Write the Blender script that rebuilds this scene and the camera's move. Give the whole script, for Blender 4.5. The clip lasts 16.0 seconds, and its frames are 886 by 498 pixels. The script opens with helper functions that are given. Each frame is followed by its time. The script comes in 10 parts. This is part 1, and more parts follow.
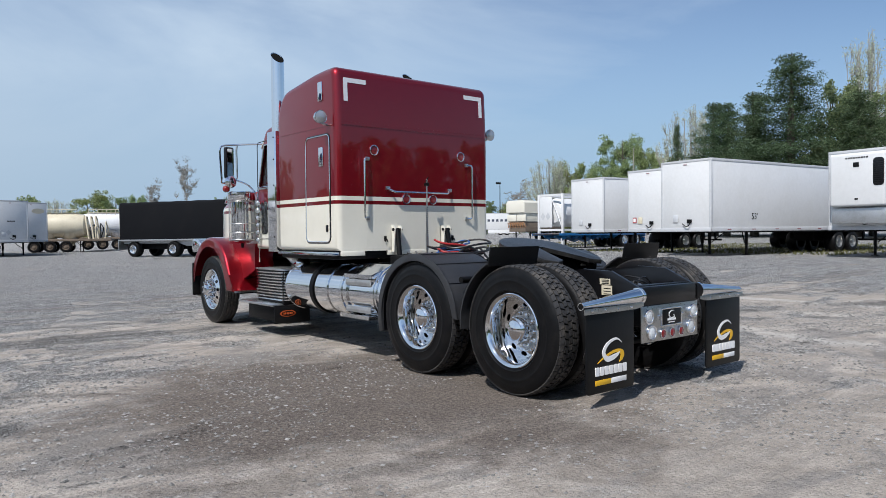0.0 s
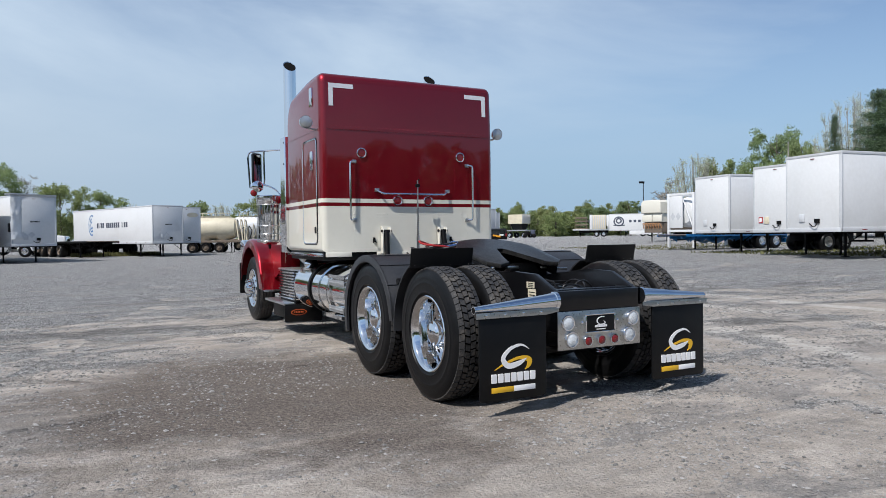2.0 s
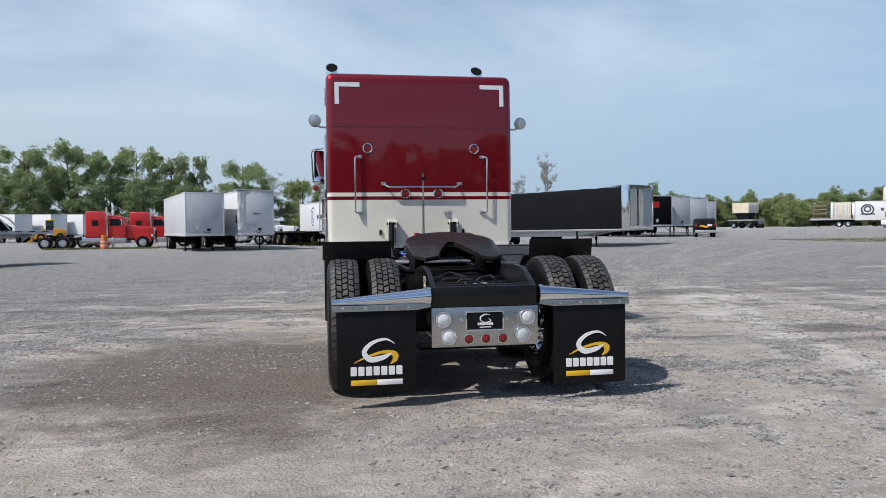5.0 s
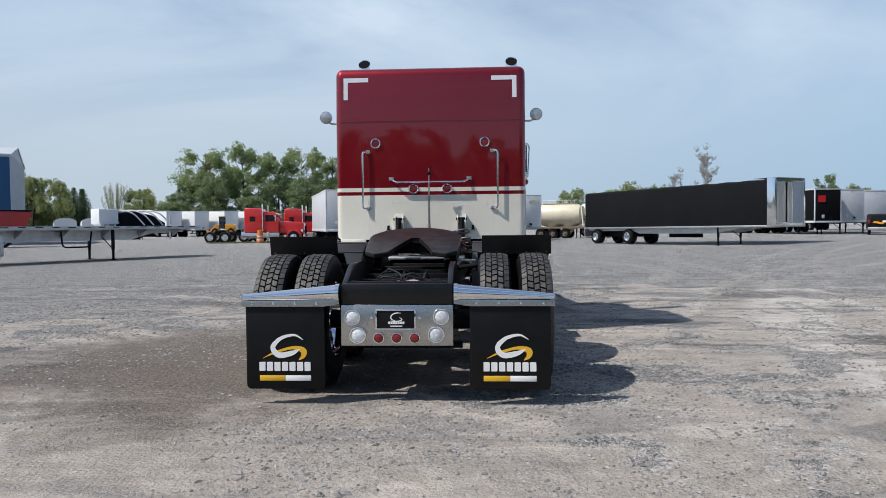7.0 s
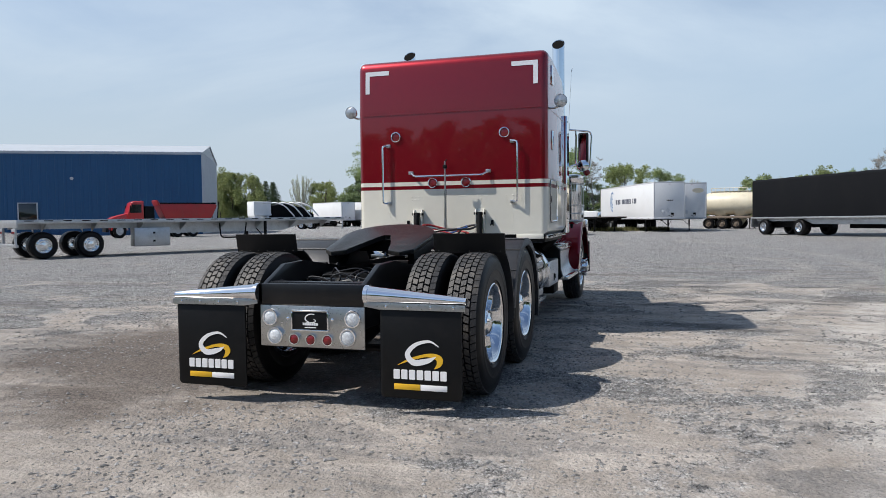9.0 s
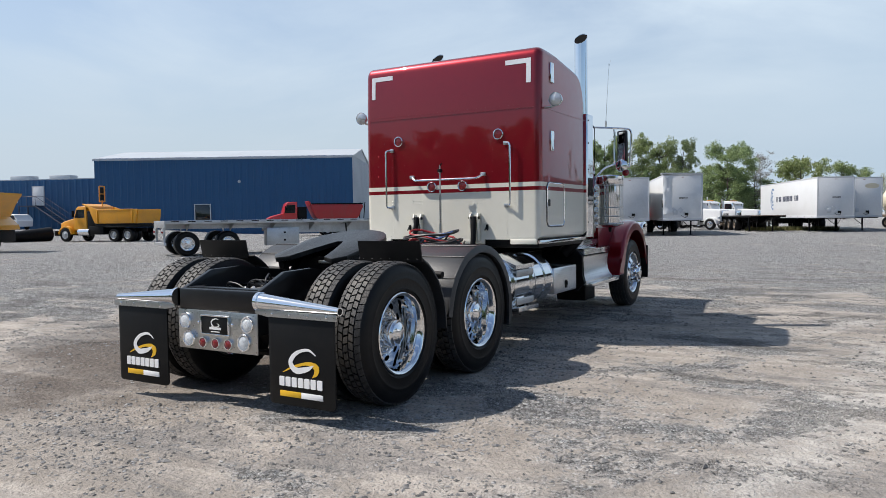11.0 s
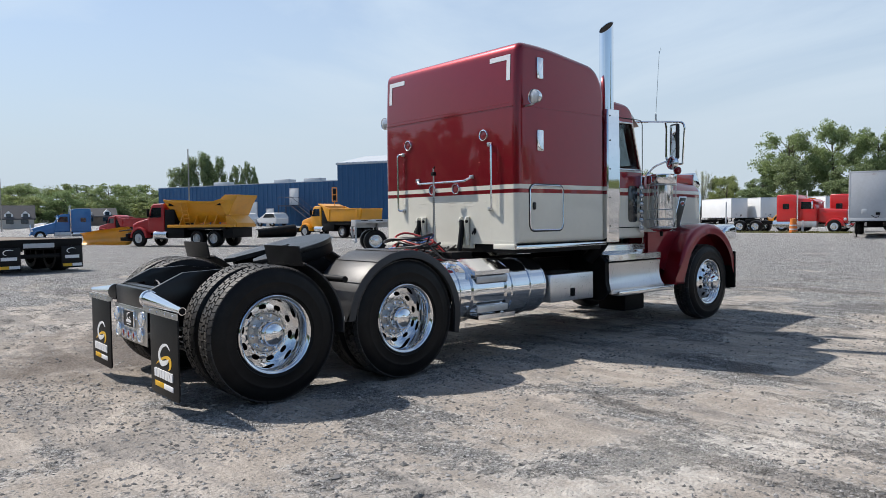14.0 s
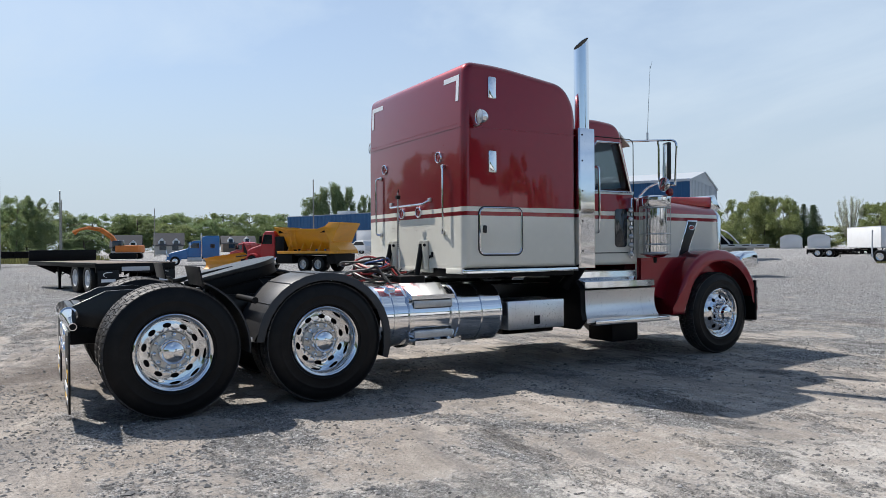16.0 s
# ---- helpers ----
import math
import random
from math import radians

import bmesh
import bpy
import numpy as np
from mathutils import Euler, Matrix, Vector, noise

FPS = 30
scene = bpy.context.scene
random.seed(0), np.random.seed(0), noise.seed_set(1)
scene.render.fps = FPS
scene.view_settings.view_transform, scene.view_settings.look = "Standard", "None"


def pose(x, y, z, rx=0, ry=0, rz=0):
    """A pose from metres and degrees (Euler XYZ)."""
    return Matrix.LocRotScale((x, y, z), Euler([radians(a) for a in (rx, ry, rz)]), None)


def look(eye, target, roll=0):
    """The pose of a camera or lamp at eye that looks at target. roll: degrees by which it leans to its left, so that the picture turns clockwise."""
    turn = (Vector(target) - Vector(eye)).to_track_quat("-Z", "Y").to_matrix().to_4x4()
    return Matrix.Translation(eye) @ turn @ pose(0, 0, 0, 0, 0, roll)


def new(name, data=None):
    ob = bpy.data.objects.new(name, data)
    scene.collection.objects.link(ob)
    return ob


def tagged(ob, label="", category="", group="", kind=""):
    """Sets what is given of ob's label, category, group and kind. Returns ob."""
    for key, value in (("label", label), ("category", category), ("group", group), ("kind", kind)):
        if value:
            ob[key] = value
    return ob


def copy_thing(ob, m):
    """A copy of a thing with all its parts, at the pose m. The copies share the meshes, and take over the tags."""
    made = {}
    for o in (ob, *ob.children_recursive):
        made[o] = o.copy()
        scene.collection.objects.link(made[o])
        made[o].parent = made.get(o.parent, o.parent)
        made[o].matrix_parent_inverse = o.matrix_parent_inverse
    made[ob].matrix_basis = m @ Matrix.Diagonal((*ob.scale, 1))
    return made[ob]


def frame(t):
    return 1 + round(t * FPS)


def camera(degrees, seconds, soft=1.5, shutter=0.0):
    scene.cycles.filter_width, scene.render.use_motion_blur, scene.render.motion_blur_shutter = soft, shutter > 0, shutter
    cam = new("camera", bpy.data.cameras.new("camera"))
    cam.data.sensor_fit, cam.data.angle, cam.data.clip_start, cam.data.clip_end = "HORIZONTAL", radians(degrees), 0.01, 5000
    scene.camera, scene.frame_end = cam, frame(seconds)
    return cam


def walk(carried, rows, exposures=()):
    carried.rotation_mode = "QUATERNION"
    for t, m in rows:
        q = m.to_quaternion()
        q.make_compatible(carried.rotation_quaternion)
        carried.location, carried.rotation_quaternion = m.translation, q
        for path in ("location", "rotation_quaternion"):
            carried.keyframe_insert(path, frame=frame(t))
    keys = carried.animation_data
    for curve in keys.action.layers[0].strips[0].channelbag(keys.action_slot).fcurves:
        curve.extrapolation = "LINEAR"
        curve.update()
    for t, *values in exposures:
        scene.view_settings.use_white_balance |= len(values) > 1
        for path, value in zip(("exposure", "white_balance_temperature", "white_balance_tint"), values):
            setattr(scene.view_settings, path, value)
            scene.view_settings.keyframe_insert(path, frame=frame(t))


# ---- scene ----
cam = camera(63.6, 16.0, 0.7)
METRES, EYE, TURN = 15.8, 1.4536, -39.3
ROWS = [
    (0.0, 0.0, 0.0, 0.0, -0.0, -1.87, 0.07),
    (0.5, 0.0317, 0.0023, 0.0009, 3.39, -1.81, 0.15),
    (1.0, 0.0636, 0.0086, 0.0017, 6.2, -1.79, 0.21),
    (1.5, 0.0954, 0.0106, 0.0013, 8.99, -1.77, 0.26),
    (2.0, 0.1253, 0.0168, -0.0004, 11.86, -1.73, 0.31),
    (2.5, 0.1555, 0.0219, -0.0004, 14.53, -1.85, 0.35),
    (3.0, 0.1851, 0.0273, 0.0001, 17.31, -2.08, 0.34),
    (5.5, 0.3146, 0.0982, 0.0004, 32.83, -2.47, 0.53),
    (6.0, 0.3359, 0.1203, -0.0003, 35.76, -2.56, 0.54),
    (6.5, 0.3605, 0.1392, 0.0001, 39.17, -2.56, 0.52),
    (7.0, 0.3816, 0.1625, -0.0011, 42.49, -2.61, 0.55),
    (7.5, 0.4025, 0.1868, -0.0009, 46.05, -2.95, 0.63),
    (8.0, 0.4214, 0.2109, 0.0005, 49.65, -3.14, 0.73),
    (8.5, 0.4351, 0.2396, 0.0014, 53.16, -3.24, 0.8),
    (11.0, 0.4996, 0.3863, 0.004, 69.4, -3.19, 1.18),
    (11.5, 0.5107, 0.4153, 0.0056, 72.94, -3.12, 1.18),
    (12.0, 0.5167, 0.4474, 0.0046, 76.47, -3.09, 1.21),
    (12.5, 0.5244, 0.4787, 0.0037, 79.84, -3.06, 1.24),
    (13.0, 0.5273, 0.5119, 0.0023, 83.13, -2.99, 1.24),
    (13.5, 0.5298, 0.5432, 0.003, 85.74, -2.99, 1.29),
    (14.0, 0.5312, 0.5731, 0.0041, 88.89, -2.94, 1.28),
    (14.5, 0.527, 0.6039, 0.0038, 91.75, -2.31, 1.26),
    (15.0, 0.5258, 0.6356, 0.0027, 94.35, -1.27, 1.19),
    (15.5, 0.5192, 0.6664, 0.0002, 96.72, -0.6, 1.16),
    (16.0, 0.5132, 0.6969, -0.0019, 99.28, -0.46, 1.09),
]
# The truck's rear light plate is the origin, x to its right side, y along its heading.
BASE = pose(0, 0, 0.025, 0.77) @ pose(-5.62, -3.66, EYE, 0, 0, TURN)
walk(cam, [(t, BASE @ pose(METRES * x, METRES * y, METRES * z, 90 + pitch, roll, yaw)) for t, x, y, z, yaw, pitch, roll in ROWS],
     [(0.0, 0.01, 6350, 10), (5.5, 0.08, 6480, 10), (8.5, 0.11, 6550, 10), (11.0, 0.19, 6680, 10), (14.0, 0.23, 6680, 10), (16.0, 0.20, 6600, 10)])

# ---- light ----
SUN = Vector((-0.731, -0.322, 1.0)).normalized()
sun_data = bpy.data.lights.new("sun", "SUN")
sun_data.energy, sun_data.angle, sun_data.color = 4.9, radians(0.6), (1.0, 0.955, 0.905)
sun = new("sun", sun_data)
sun.matrix_world = look(SUN * 60, (0, 0, 0))

world = bpy.data.worlds.new("world")
scene.world = world
world.use_nodes = True
wn, wl = world.node_tree.nodes, world.node_tree.links
sky = wn.new("ShaderNodeTexSky")
sky.sky_type, sky.sun_disc = "NISHITA", False
sky.sun_elevation, sky.sun_rotation = math.asin(SUN.z), math.atan2(SUN.x, SUN.y)
sky.air_density, sky.dust_density, sky.ozone_density = 1.0, 0.5, 1.2
sky_at = wn.new("ShaderNodeTexCoord")
# thin high cloud: streaks of haze over the blue
stretch = wn.new("ShaderNodeMapping")
stretch.inputs["Scale"].default_value = (1.0, 1.0, 3.4)
cloud = wn.new("ShaderNodeTexNoise")
cloud.inputs["Scale"].default_value, cloud.inputs["Detail"].default_value = 1.5, 7.0
cloud.inputs["Roughness"].default_value, cloud.inputs["Distortion"].default_value = 0.55, 0.6
veil = wn.new("ShaderNodeMapRange")
veil.inputs["From Min"].default_value, veil.inputs["From Max"].default_value = 0.45, 0.70
veil.inputs["To Min"].default_value, veil.inputs["To Max"].default_value = 0.13, 0.72
haze = wn.new("ShaderNodeMix")
haze.data_type = "RGBA"
haze.inputs["B"].default_value = (5.6, 6.75, 8.0, 1)
wl.new(sky_at.outputs["Generated"], stretch.inputs["Vector"])
wl.new(stretch.outputs["Vector"], cloud.inputs["Vector"])
wl.new(cloud.outputs["Fac"], veil.inputs["Value"])
# the haze thickens towards the sun's side
lean = wn.new("ShaderNodeVectorMath")
lean.operation = "DOT_PRODUCT"
lean.inputs[1].default_value = (-0.22, 0.30, -0.02)
wl.new(sky_at.outputs["Generated"], lean.inputs[0])
thick = wn.new("ShaderNodeMath")
thick.operation, thick.use_clamp = "ADD", True
wl.new(veil.outputs["Result"], thick.inputs[0])
wl.new(lean.outputs["Value"], thick.inputs[1])
# and towards the horizon
height = wn.new("ShaderNodeSeparateXYZ")
wl.new(sky_at.outputs["Generated"], height.inputs[0])
low = wn.new("ShaderNodeMapRange")
low.interpolation_type = "SMOOTHSTEP"
low.inputs["From Min"].default_value, low.inputs["From Max"].default_value = 0.0, 0.32
low.inputs["To Min"].default_value, low.inputs["To Max"].default_value = 0.95, 0.0
wl.new(height.outputs["Z"], low.inputs["Value"])
wl.new(thick.outputs[0], haze.inputs["Factor"])
blue = wn.new("ShaderNodeVectorMath")
blue.operation = "MULTIPLY"
blue.inputs[1].default_value = (0.91, 0.985, 1.075)
wl.new(sky.outputs["Color"], blue.inputs[0])
wl.new(blue.outputs["Vector"], haze.inputs["A"])
# the band over the horizon: grey-white to the west, clearer blue to the east
side = wn.new("ShaderNodeMapRange")
side.interpolation_type = "SMOOTHSTEP"
side.inputs["From Min"].default_value, side.inputs["From Max"].default_value = -0.5, 0.75
wl.new(height.outputs["X"], side.inputs["Value"])
band = wn.new("ShaderNodeMix")
band.data_type = "RGBA"
band.inputs["A"].default_value, band.inputs["B"].default_value = (4.45, 5.30, 6.15, 1), (3.05, 4.55, 6.25, 1)
wl.new(side.outputs["Result"], band.inputs["Factor"])
lowsky = wn.new("ShaderNodeMix")
lowsky.data_type = "RGBA"
wl.new(low.outputs["Result"], lowsky.inputs["Factor"])
wl.new(haze.outputs["Result"], lowsky.inputs["A"])
wl.new(band.outputs["Result"], lowsky.inputs["B"])
wl.new(lowsky.outputs["Result"], wn["Background"].inputs["Color"])
wn["Background"].inputs["Strength"].default_value = 0.105

# ---- materials ----
def shader(name):
    m = bpy.data.materials.new(name)
    m.use_nodes = True
    return m, m.node_tree.nodes, m.node_tree.links, m.node_tree.nodes["Principled BSDF"]


def surface(name, color, rough=0.5, metal=0.0, coat=0.0, vary=0.12, scale=6.0, bump=0.0, bump_scale=60.0, rough_vary=0.1, dirt=None, dirt_amount=0.3, random_tone=0.0, spec=0.5):
    """A painted, metal, rubber or plastic surface with tone variation at two sizes, patchy gloss and fine relief."""
    m, n, l, p = shader(name)
    at = n.new("ShaderNodeTexCoord")
    big, fine = n.new("ShaderNodeTexNoise"), n.new("ShaderNodeTexNoise")
    big.inputs["Scale"].default_value, big.inputs["Detail"].default_value = scale * 0.25, 4.0
    fine.inputs["Scale"].default_value, fine.inputs["Detail"].default_value = scale * 6, 5.0
    for t in (big, fine):
        l.new(at.outputs["Object"], t.inputs["Vector"])
    mixed = n.new("ShaderNodeMath")
    mixed.operation = "MULTIPLY_ADD"
    mixed.inputs[1].default_value = 0.5
    l.new(fine.outputs["Fac"], mixed.inputs[0])
    half = n.new("ShaderNodeMath")
    half.operation = "MULTIPLY"
    half.inputs[1].default_value = 0.5
    l.new(big.outputs["Fac"], half.inputs[0])
    l.new(half.outputs[0], mixed.inputs[2])
    tone = n.new("ShaderNodeMapRange")
    tone.inputs["From Min"].default_value, tone.inputs["From Max"].default_value = 0.3, 0.7
    tone.inputs["To Min"].default_value, tone.inputs["To Max"].default_value = 1 - vary, 1 + vary
    l.new(mixed.outputs[0], tone.inputs["Value"])
    last = tone.outputs["Result"]
    if random_tone:
        info = n.new("ShaderNodeObjectInfo")
        spread = n.new("ShaderNodeMapRange")
        spread.inputs["To Min"].default_value, spread.inputs["To Max"].default_value = 1 - random_tone, 1 + random_tone
        l.new(info.outputs["Random"], spread.inputs["Value"])
        both = n.new("ShaderNodeMath")
        both.operation = "MULTIPLY"
        l.new(last, both.inputs[0])
        l.new(spread.outputs["Result"], both.inputs[1])
        last = both.outputs[0]
    tint = n.new("ShaderNodeVectorMath")
    tint.operation = "SCALE"
    tint.inputs[0].default_value = color
    l.new(last, tint.inputs["Scale"])
    out = tint.outputs["Vector"]
    if dirt:
        spots = n.new("ShaderNodeTexNoise")
        spots.inputs["Scale"].default_value, spots.inputs["Detail"].default_value = scale * 0.7, 8.0
        spots.inputs["Roughness"].default_value = 0.7
        l.new(at.outputs["Object"], spots.inputs["Vector"])
        cut = n.new("ShaderNodeMapRange")
        cut.inputs["From Min"].default_value, cut.inputs["From Max"].default_value = 0.48, 0.75
        cut.inputs["To Max"].default_value = dirt_amount
        l.new(spots.outputs["Fac"], cut.inputs["Value"])
        mix = n.new("ShaderNodeMix")
        mix.data_type = "RGBA"
        mix.inputs["B"].default_value = (*dirt, 1)
        l.new(cut.outputs["Result"], mix.inputs["Factor"])
        l.new(out, mix.inputs["A"])
        out = mix.outputs["Result"]
    l.new(out, p.inputs["Base Color"])
    gloss = n.new("ShaderNodeMapRange")
    gloss.inputs["To Min"].default_value, gloss.inputs["To Max"].default_value = max(0.01, rough - rough_vary * rough), min(1, rough + rough_vary * rough)
    l.new(fine.outputs["Fac"], gloss.inputs["Value"])
    l.new(gloss.outputs["Result"], p.inputs["Roughness"])
    p.inputs["Metallic"].default_value = metal
    p.inputs["Coat Weight"].default_value = coat
    p.inputs["Coat Roughness"].default_value = 0.03
    p.inputs["Specular IOR Level"].default_value = spec
    if bump:
        grain = n.new("ShaderNodeTexNoise")
        grain.inputs["Scale"].default_value, grain.inputs["Detail"].default_value = bump_scale, 6.0
        l.new(at.outputs["Object"], grain.inputs["Vector"])
        b = n.new("ShaderNodeBump")
        b.inputs["Strength"].default_value, b.inputs["Distance"].default_value = bump, 0.01
        l.new(grain.outputs["Fac"], b.inputs["Height"])
        l.new(b.outputs["Normal"], p.inputs["Normal"])
    return m


DUST = (0.22, 0.19, 0.155)
RED = surface("red_paint", (0.235, 0.0045, 0.012), 0.36, 0.72, 1.0, 0.05, 2.0, spec=0.3)
CREAM = surface("cream_paint", (0.69, 0.665, 0.575), 0.35, 0, 0.8, 0.03, 2.0, dirt=(0.5, 0.47, 0.4), dirt_amount=0.12)
CHROME = surface("chrome", (0.80, 0.81, 0.83), 0.05, 1.0, 0, 0.03, 3.0, rough_vary=0.5, bump=0.02, bump_scale=8)
WHEELMETAL = surface("mirror_polished_aluminium", (0.80, 0.81, 0.82), 0.06, 1.0, 0, 0.03, 6.0, rough_vary=0.6)
ALLOY = surface("polished_aluminium", (0.78, 0.79, 0.80), 0.13, 1.0, 0, 0.06, 8.0, rough_vary=0.4)
STEEL = surface("stainless_steel", (0.52, 0.52, 0.51), 0.30, 1.0, 0, 0.08, 10.0, rough_vary=0.3)
PLATE = surface("bright_tread_plate", (0.70, 0.71, 0.72), 0.30, 1.0, 0, 0.08, 10.0, rough_vary=0.3)
GALV = surface("dull_aluminium", (0.52, 0.53, 0.54), 0.45, 0.85, 0, 0.14, 4.0, dirt=(0.25, 0.24, 0.22), dirt_amount=0.5)
BLACK = surface("black_paint", (0.004, 0.004, 0.005), 0.32, 0, 0.05, 0.2, 5.0, dirt=DUST, dirt_amount=0.03, spec=0.40)
IRON = surface("black_frame_paint", (0.004, 0.004, 0.0045), 0.5, 0, 0, 0.3, 8.0, dirt=DUST, dirt_amount=0.025, bump=0.15, spec=0.15)
GREASE = surface("fifth_wheel_steel", (0.016, 0.0155, 0.015), 0.34, 0.3, 0, 0.4, 9.0, dirt=(0.09, 0.085, 0.08), dirt_amount=0.5, bump=0.2, rough_vary=0.4)
FLAP = surface("black_flap_rubber", (0.0036, 0.004, 0.0048), 0.42, 0, 0, 0.15, 4.0, dirt=DUST, dirt_amount=0.03, bump=0.04, spec=0.25)
TYRE = surface("tyre_rubber", (0.0045, 0.0046, 0.0052), 0.40, 0, 0, 0.2, 9.0, dirt=DUST, dirt_amount=0.03, bump=0.10, bump_scale=90, spec=0.20)
TREAD = surface("tread_rubber", (0.026, 0.0255, 0.026), 0.60, 0, 0, 0.3, 12.0, dirt=DUST, dirt_amount=0.42, bump=0.4, bump_scale=90)
PLASTIC = surface("black_fender_plastic", (0.022, 0.023, 0.026), 0.44, 0, 0, 0.15, 6.0, bump=0.12, bump_scale=220, dirt=DUST, dirt_amount=0.04)
HOSE = surface("hose_rubber", (0.012, 0.012, 0.013), 0.45)
REDHOSE = surface("red_hose", (0.34, 0.02, 0.02), 0.5)
BLUEHOSE = surface("blue_hose", (0.03, 0.10, 0.30), 0.5)
WHITE = surface("white_mark", (0.80, 0.80, 0.80), 0.5, vary=0.04)
TAPE = surface("silver_tape", (0.72, 0.73, 0.75), 0.4, 0.15, vary=0.06)
YELLOW = surface("yellow_mark", (0.75, 0.43, 0.02), 0.5, vary=0.05)
REDLENS = surface("red_lens", (0.20, 0.008, 0.010), 0.12, 0, 0.6, 0.15, 40)
AMBER = surface("amber_lens", (0.75, 0.25, 0.02), 0.15, 0, 0.6)
CLEARLENS = surface("clear_lens", (0.66, 0.69, 0.71), 0.14, 0.10, 0.8, 0.55, 22, bump=0.8, bump_scale=90)
SPOTLENS = surface("lamp_glass", (0.50, 0.52, 0.53), 0.12, 0.6, 0.8, 0.4, 30, bump=0.6, bump_scale=50)
# near-black that paints the shade inside the exhaust mouths
MOUTHDARK = surface("dark_mouth", (0.008, 0.0078, 0.0075), 0.95, spec=0.05)
INSIDE = surface("cab_interior", (0.045, 0.042, 0.040), 0.7)
ORANGE = surface("orange_badge", (0.55, 0.10, 0.02), 0.4)
TRAILERWHITE = surface("white_trailer_skin", (0.66, 0.668, 0.672), 0.4, 0, 0.15, 0.05, 1.2, dirt=(0.5, 0.49, 0.46), dirt_amount=0.25, random_tone=0.04)
TRAILERGREY = surface("grey_trailer_skin", (0.50, 0.515, 0.535), 0.45, 0, 0, 0.07, 1.2, dirt=(0.3, 0.29, 0.27), dirt_amount=0.3, random_tone=0.05)
TARP = surface("black_tarp", (0.0030, 0.0035, 0.0048), 0.75, 0, 0, 0.25, 1.0, spec=0.12, dirt=DUST, dirt_amount=0.012, bump=0.5, bump_scale=2.5)
BLUECLAD = surface("blue_cladding", (0.011, 0.078, 0.190), 0.5, 0.1, 0, 0.08, 0.8, dirt=(0.03, 0.09, 0.17), dirt_amount=0.2)
GREYCLAD = surface("grey_cladding", (0.42, 0.45, 0.48), 0.5, 0.1, 0, 0.08, 0.8, dirt=(0.3, 0.31, 0.32), dirt_amount=0.3)
YELLOWPAINT = surface("yellow_paint", (0.71, 0.305, 0.010), 0.4, 0, 0.3, 0.1, 2.0, dirt=(0.28, 0.17, 0.05), dirt_amount=0.25)
REDPAINT = surface("bright_red_paint", (0.50, 0.012, 0.012), 0.35, 0, 0.6, 0.06, 2.0)
DARKRED = surface("worn_red_paint", (0.40, 0.016, 0.018), 0.45, 0, 0.2, 0.1, 2.0, dirt=(0.15, 0.05, 0.04), dirt_amount=0.4)
BLUEPAINT = surface("blue_paint", (0.012, 0.135, 0.36), 0.35, 0, 0.6, 0.06, 2.0)
CREAMTANK = surface("cream_tank_paint", (0.62, 0.56, 0.42), 0.45, 0, 0.1, 0.08, 1.5, dirt=(0.3, 0.24, 0.16), dirt_amount=0.4)
BARK = surface("bark", (0.085, 0.07, 0.055), 0.9, vary=0.35, scale=5, bump=0.8, bump_scale=14)
PALEBARK = surface("pale_bark", (0.30, 0.285, 0.255), 0.9, vary=0.3, scale=5, bump=0.6, bump_scale=14)
ROOFING = surface("roof_shingle", (0.065, 0.065, 0.07), 0.85, vary=0.2, scale=6)
HOUSEWALL = surface("house_siding", (0.42, 0.40, 0.37), 0.7, vary=0.1, scale=3)
GREYBLUE = surface("faded_navy_paint", (0.05, 0.06, 0.09), 0.6, vary=0.2)
WOODDECK = surface("deck_planks", (0.16, 0.125, 0.095), 0.8, vary=0.3, scale=4)
RUST = surface("pale_rust", (0.40, 0.20, 0.09), 0.8, vary=0.3, scale=5)
ORANGEPAINT = surface("orange_paint", (0.62, 0.17, 0.02), 0.5, vary=0.12, dirt=(0.2, 0.1, 0.04), dirt_amount=0.4)

GLASS, gn, gl, gp = shader("cab_glass")
gp.inputs["Base Color"].default_value = (0.34, 0.38, 0.39, 1)
gp.inputs["Roughness"].default_value = 0.02
gp.inputs["Transmission Weight"].default_value = 1.0
gp.inputs["IOR"].default_value = 1.05
gp.inputs["Coat Weight"].default_value = 0.6
DARKGLASS = surface("dark_glass", (0.015, 0.018, 0.02), 0.06, 0, 0.5, 0.05, 2)


def leaf_material(name, color, spread=0.35):
    m, n, l, p = shader(name)
    isle = n.new("ShaderNodeNewGeometry")
    tone = n.new("ShaderNodeMapRange")
    tone.inputs["To Min"].default_value, tone.inputs["To Max"].default_value = 1 - spread, 1 + spread
    l.new(isle.outputs["Random Per Island"], tone.inputs["Value"])
    info = n.new("ShaderNodeObjectInfo")
    hue = n.new("ShaderNodeMapRange")
    hue.inputs["To Min"].default_value, hue.inputs["To Max"].default_value = 0.485, 0.51
    l.new(info.outputs["Random"], hue.inputs["Value"])
    tint = n.new("ShaderNodeVectorMath")
    tint.operation = "SCALE"
    tint.inputs[0].default_value = color
    l.new(tone.outputs["Result"], tint.inputs["Scale"])
    shift = n.new("ShaderNodeHueSaturation")
    l.new(hue.outputs["Result"], shift.inputs["Hue"])
    l.new(tint.outputs["Vector"], shift.inputs["Color"])
    l.new(shift.outputs["Color"], p.inputs["Base Color"])
    p.inputs["Roughness"].default_value = 0.6
    through_light = n.new("ShaderNodeBsdfTranslucent")
    l.new(shift.outputs["Color"], through_light.inputs["Color"])
    blend = n.new("ShaderNodeMixShader")
    blend.inputs[0].default_value = 0.38
    l.new(p.outputs[0], blend.inputs[1])
    l.new(through_light.outputs[0], blend.inputs[2])
    l.new(blend.outputs[0], n["Material Output"].inputs[0])
    return m


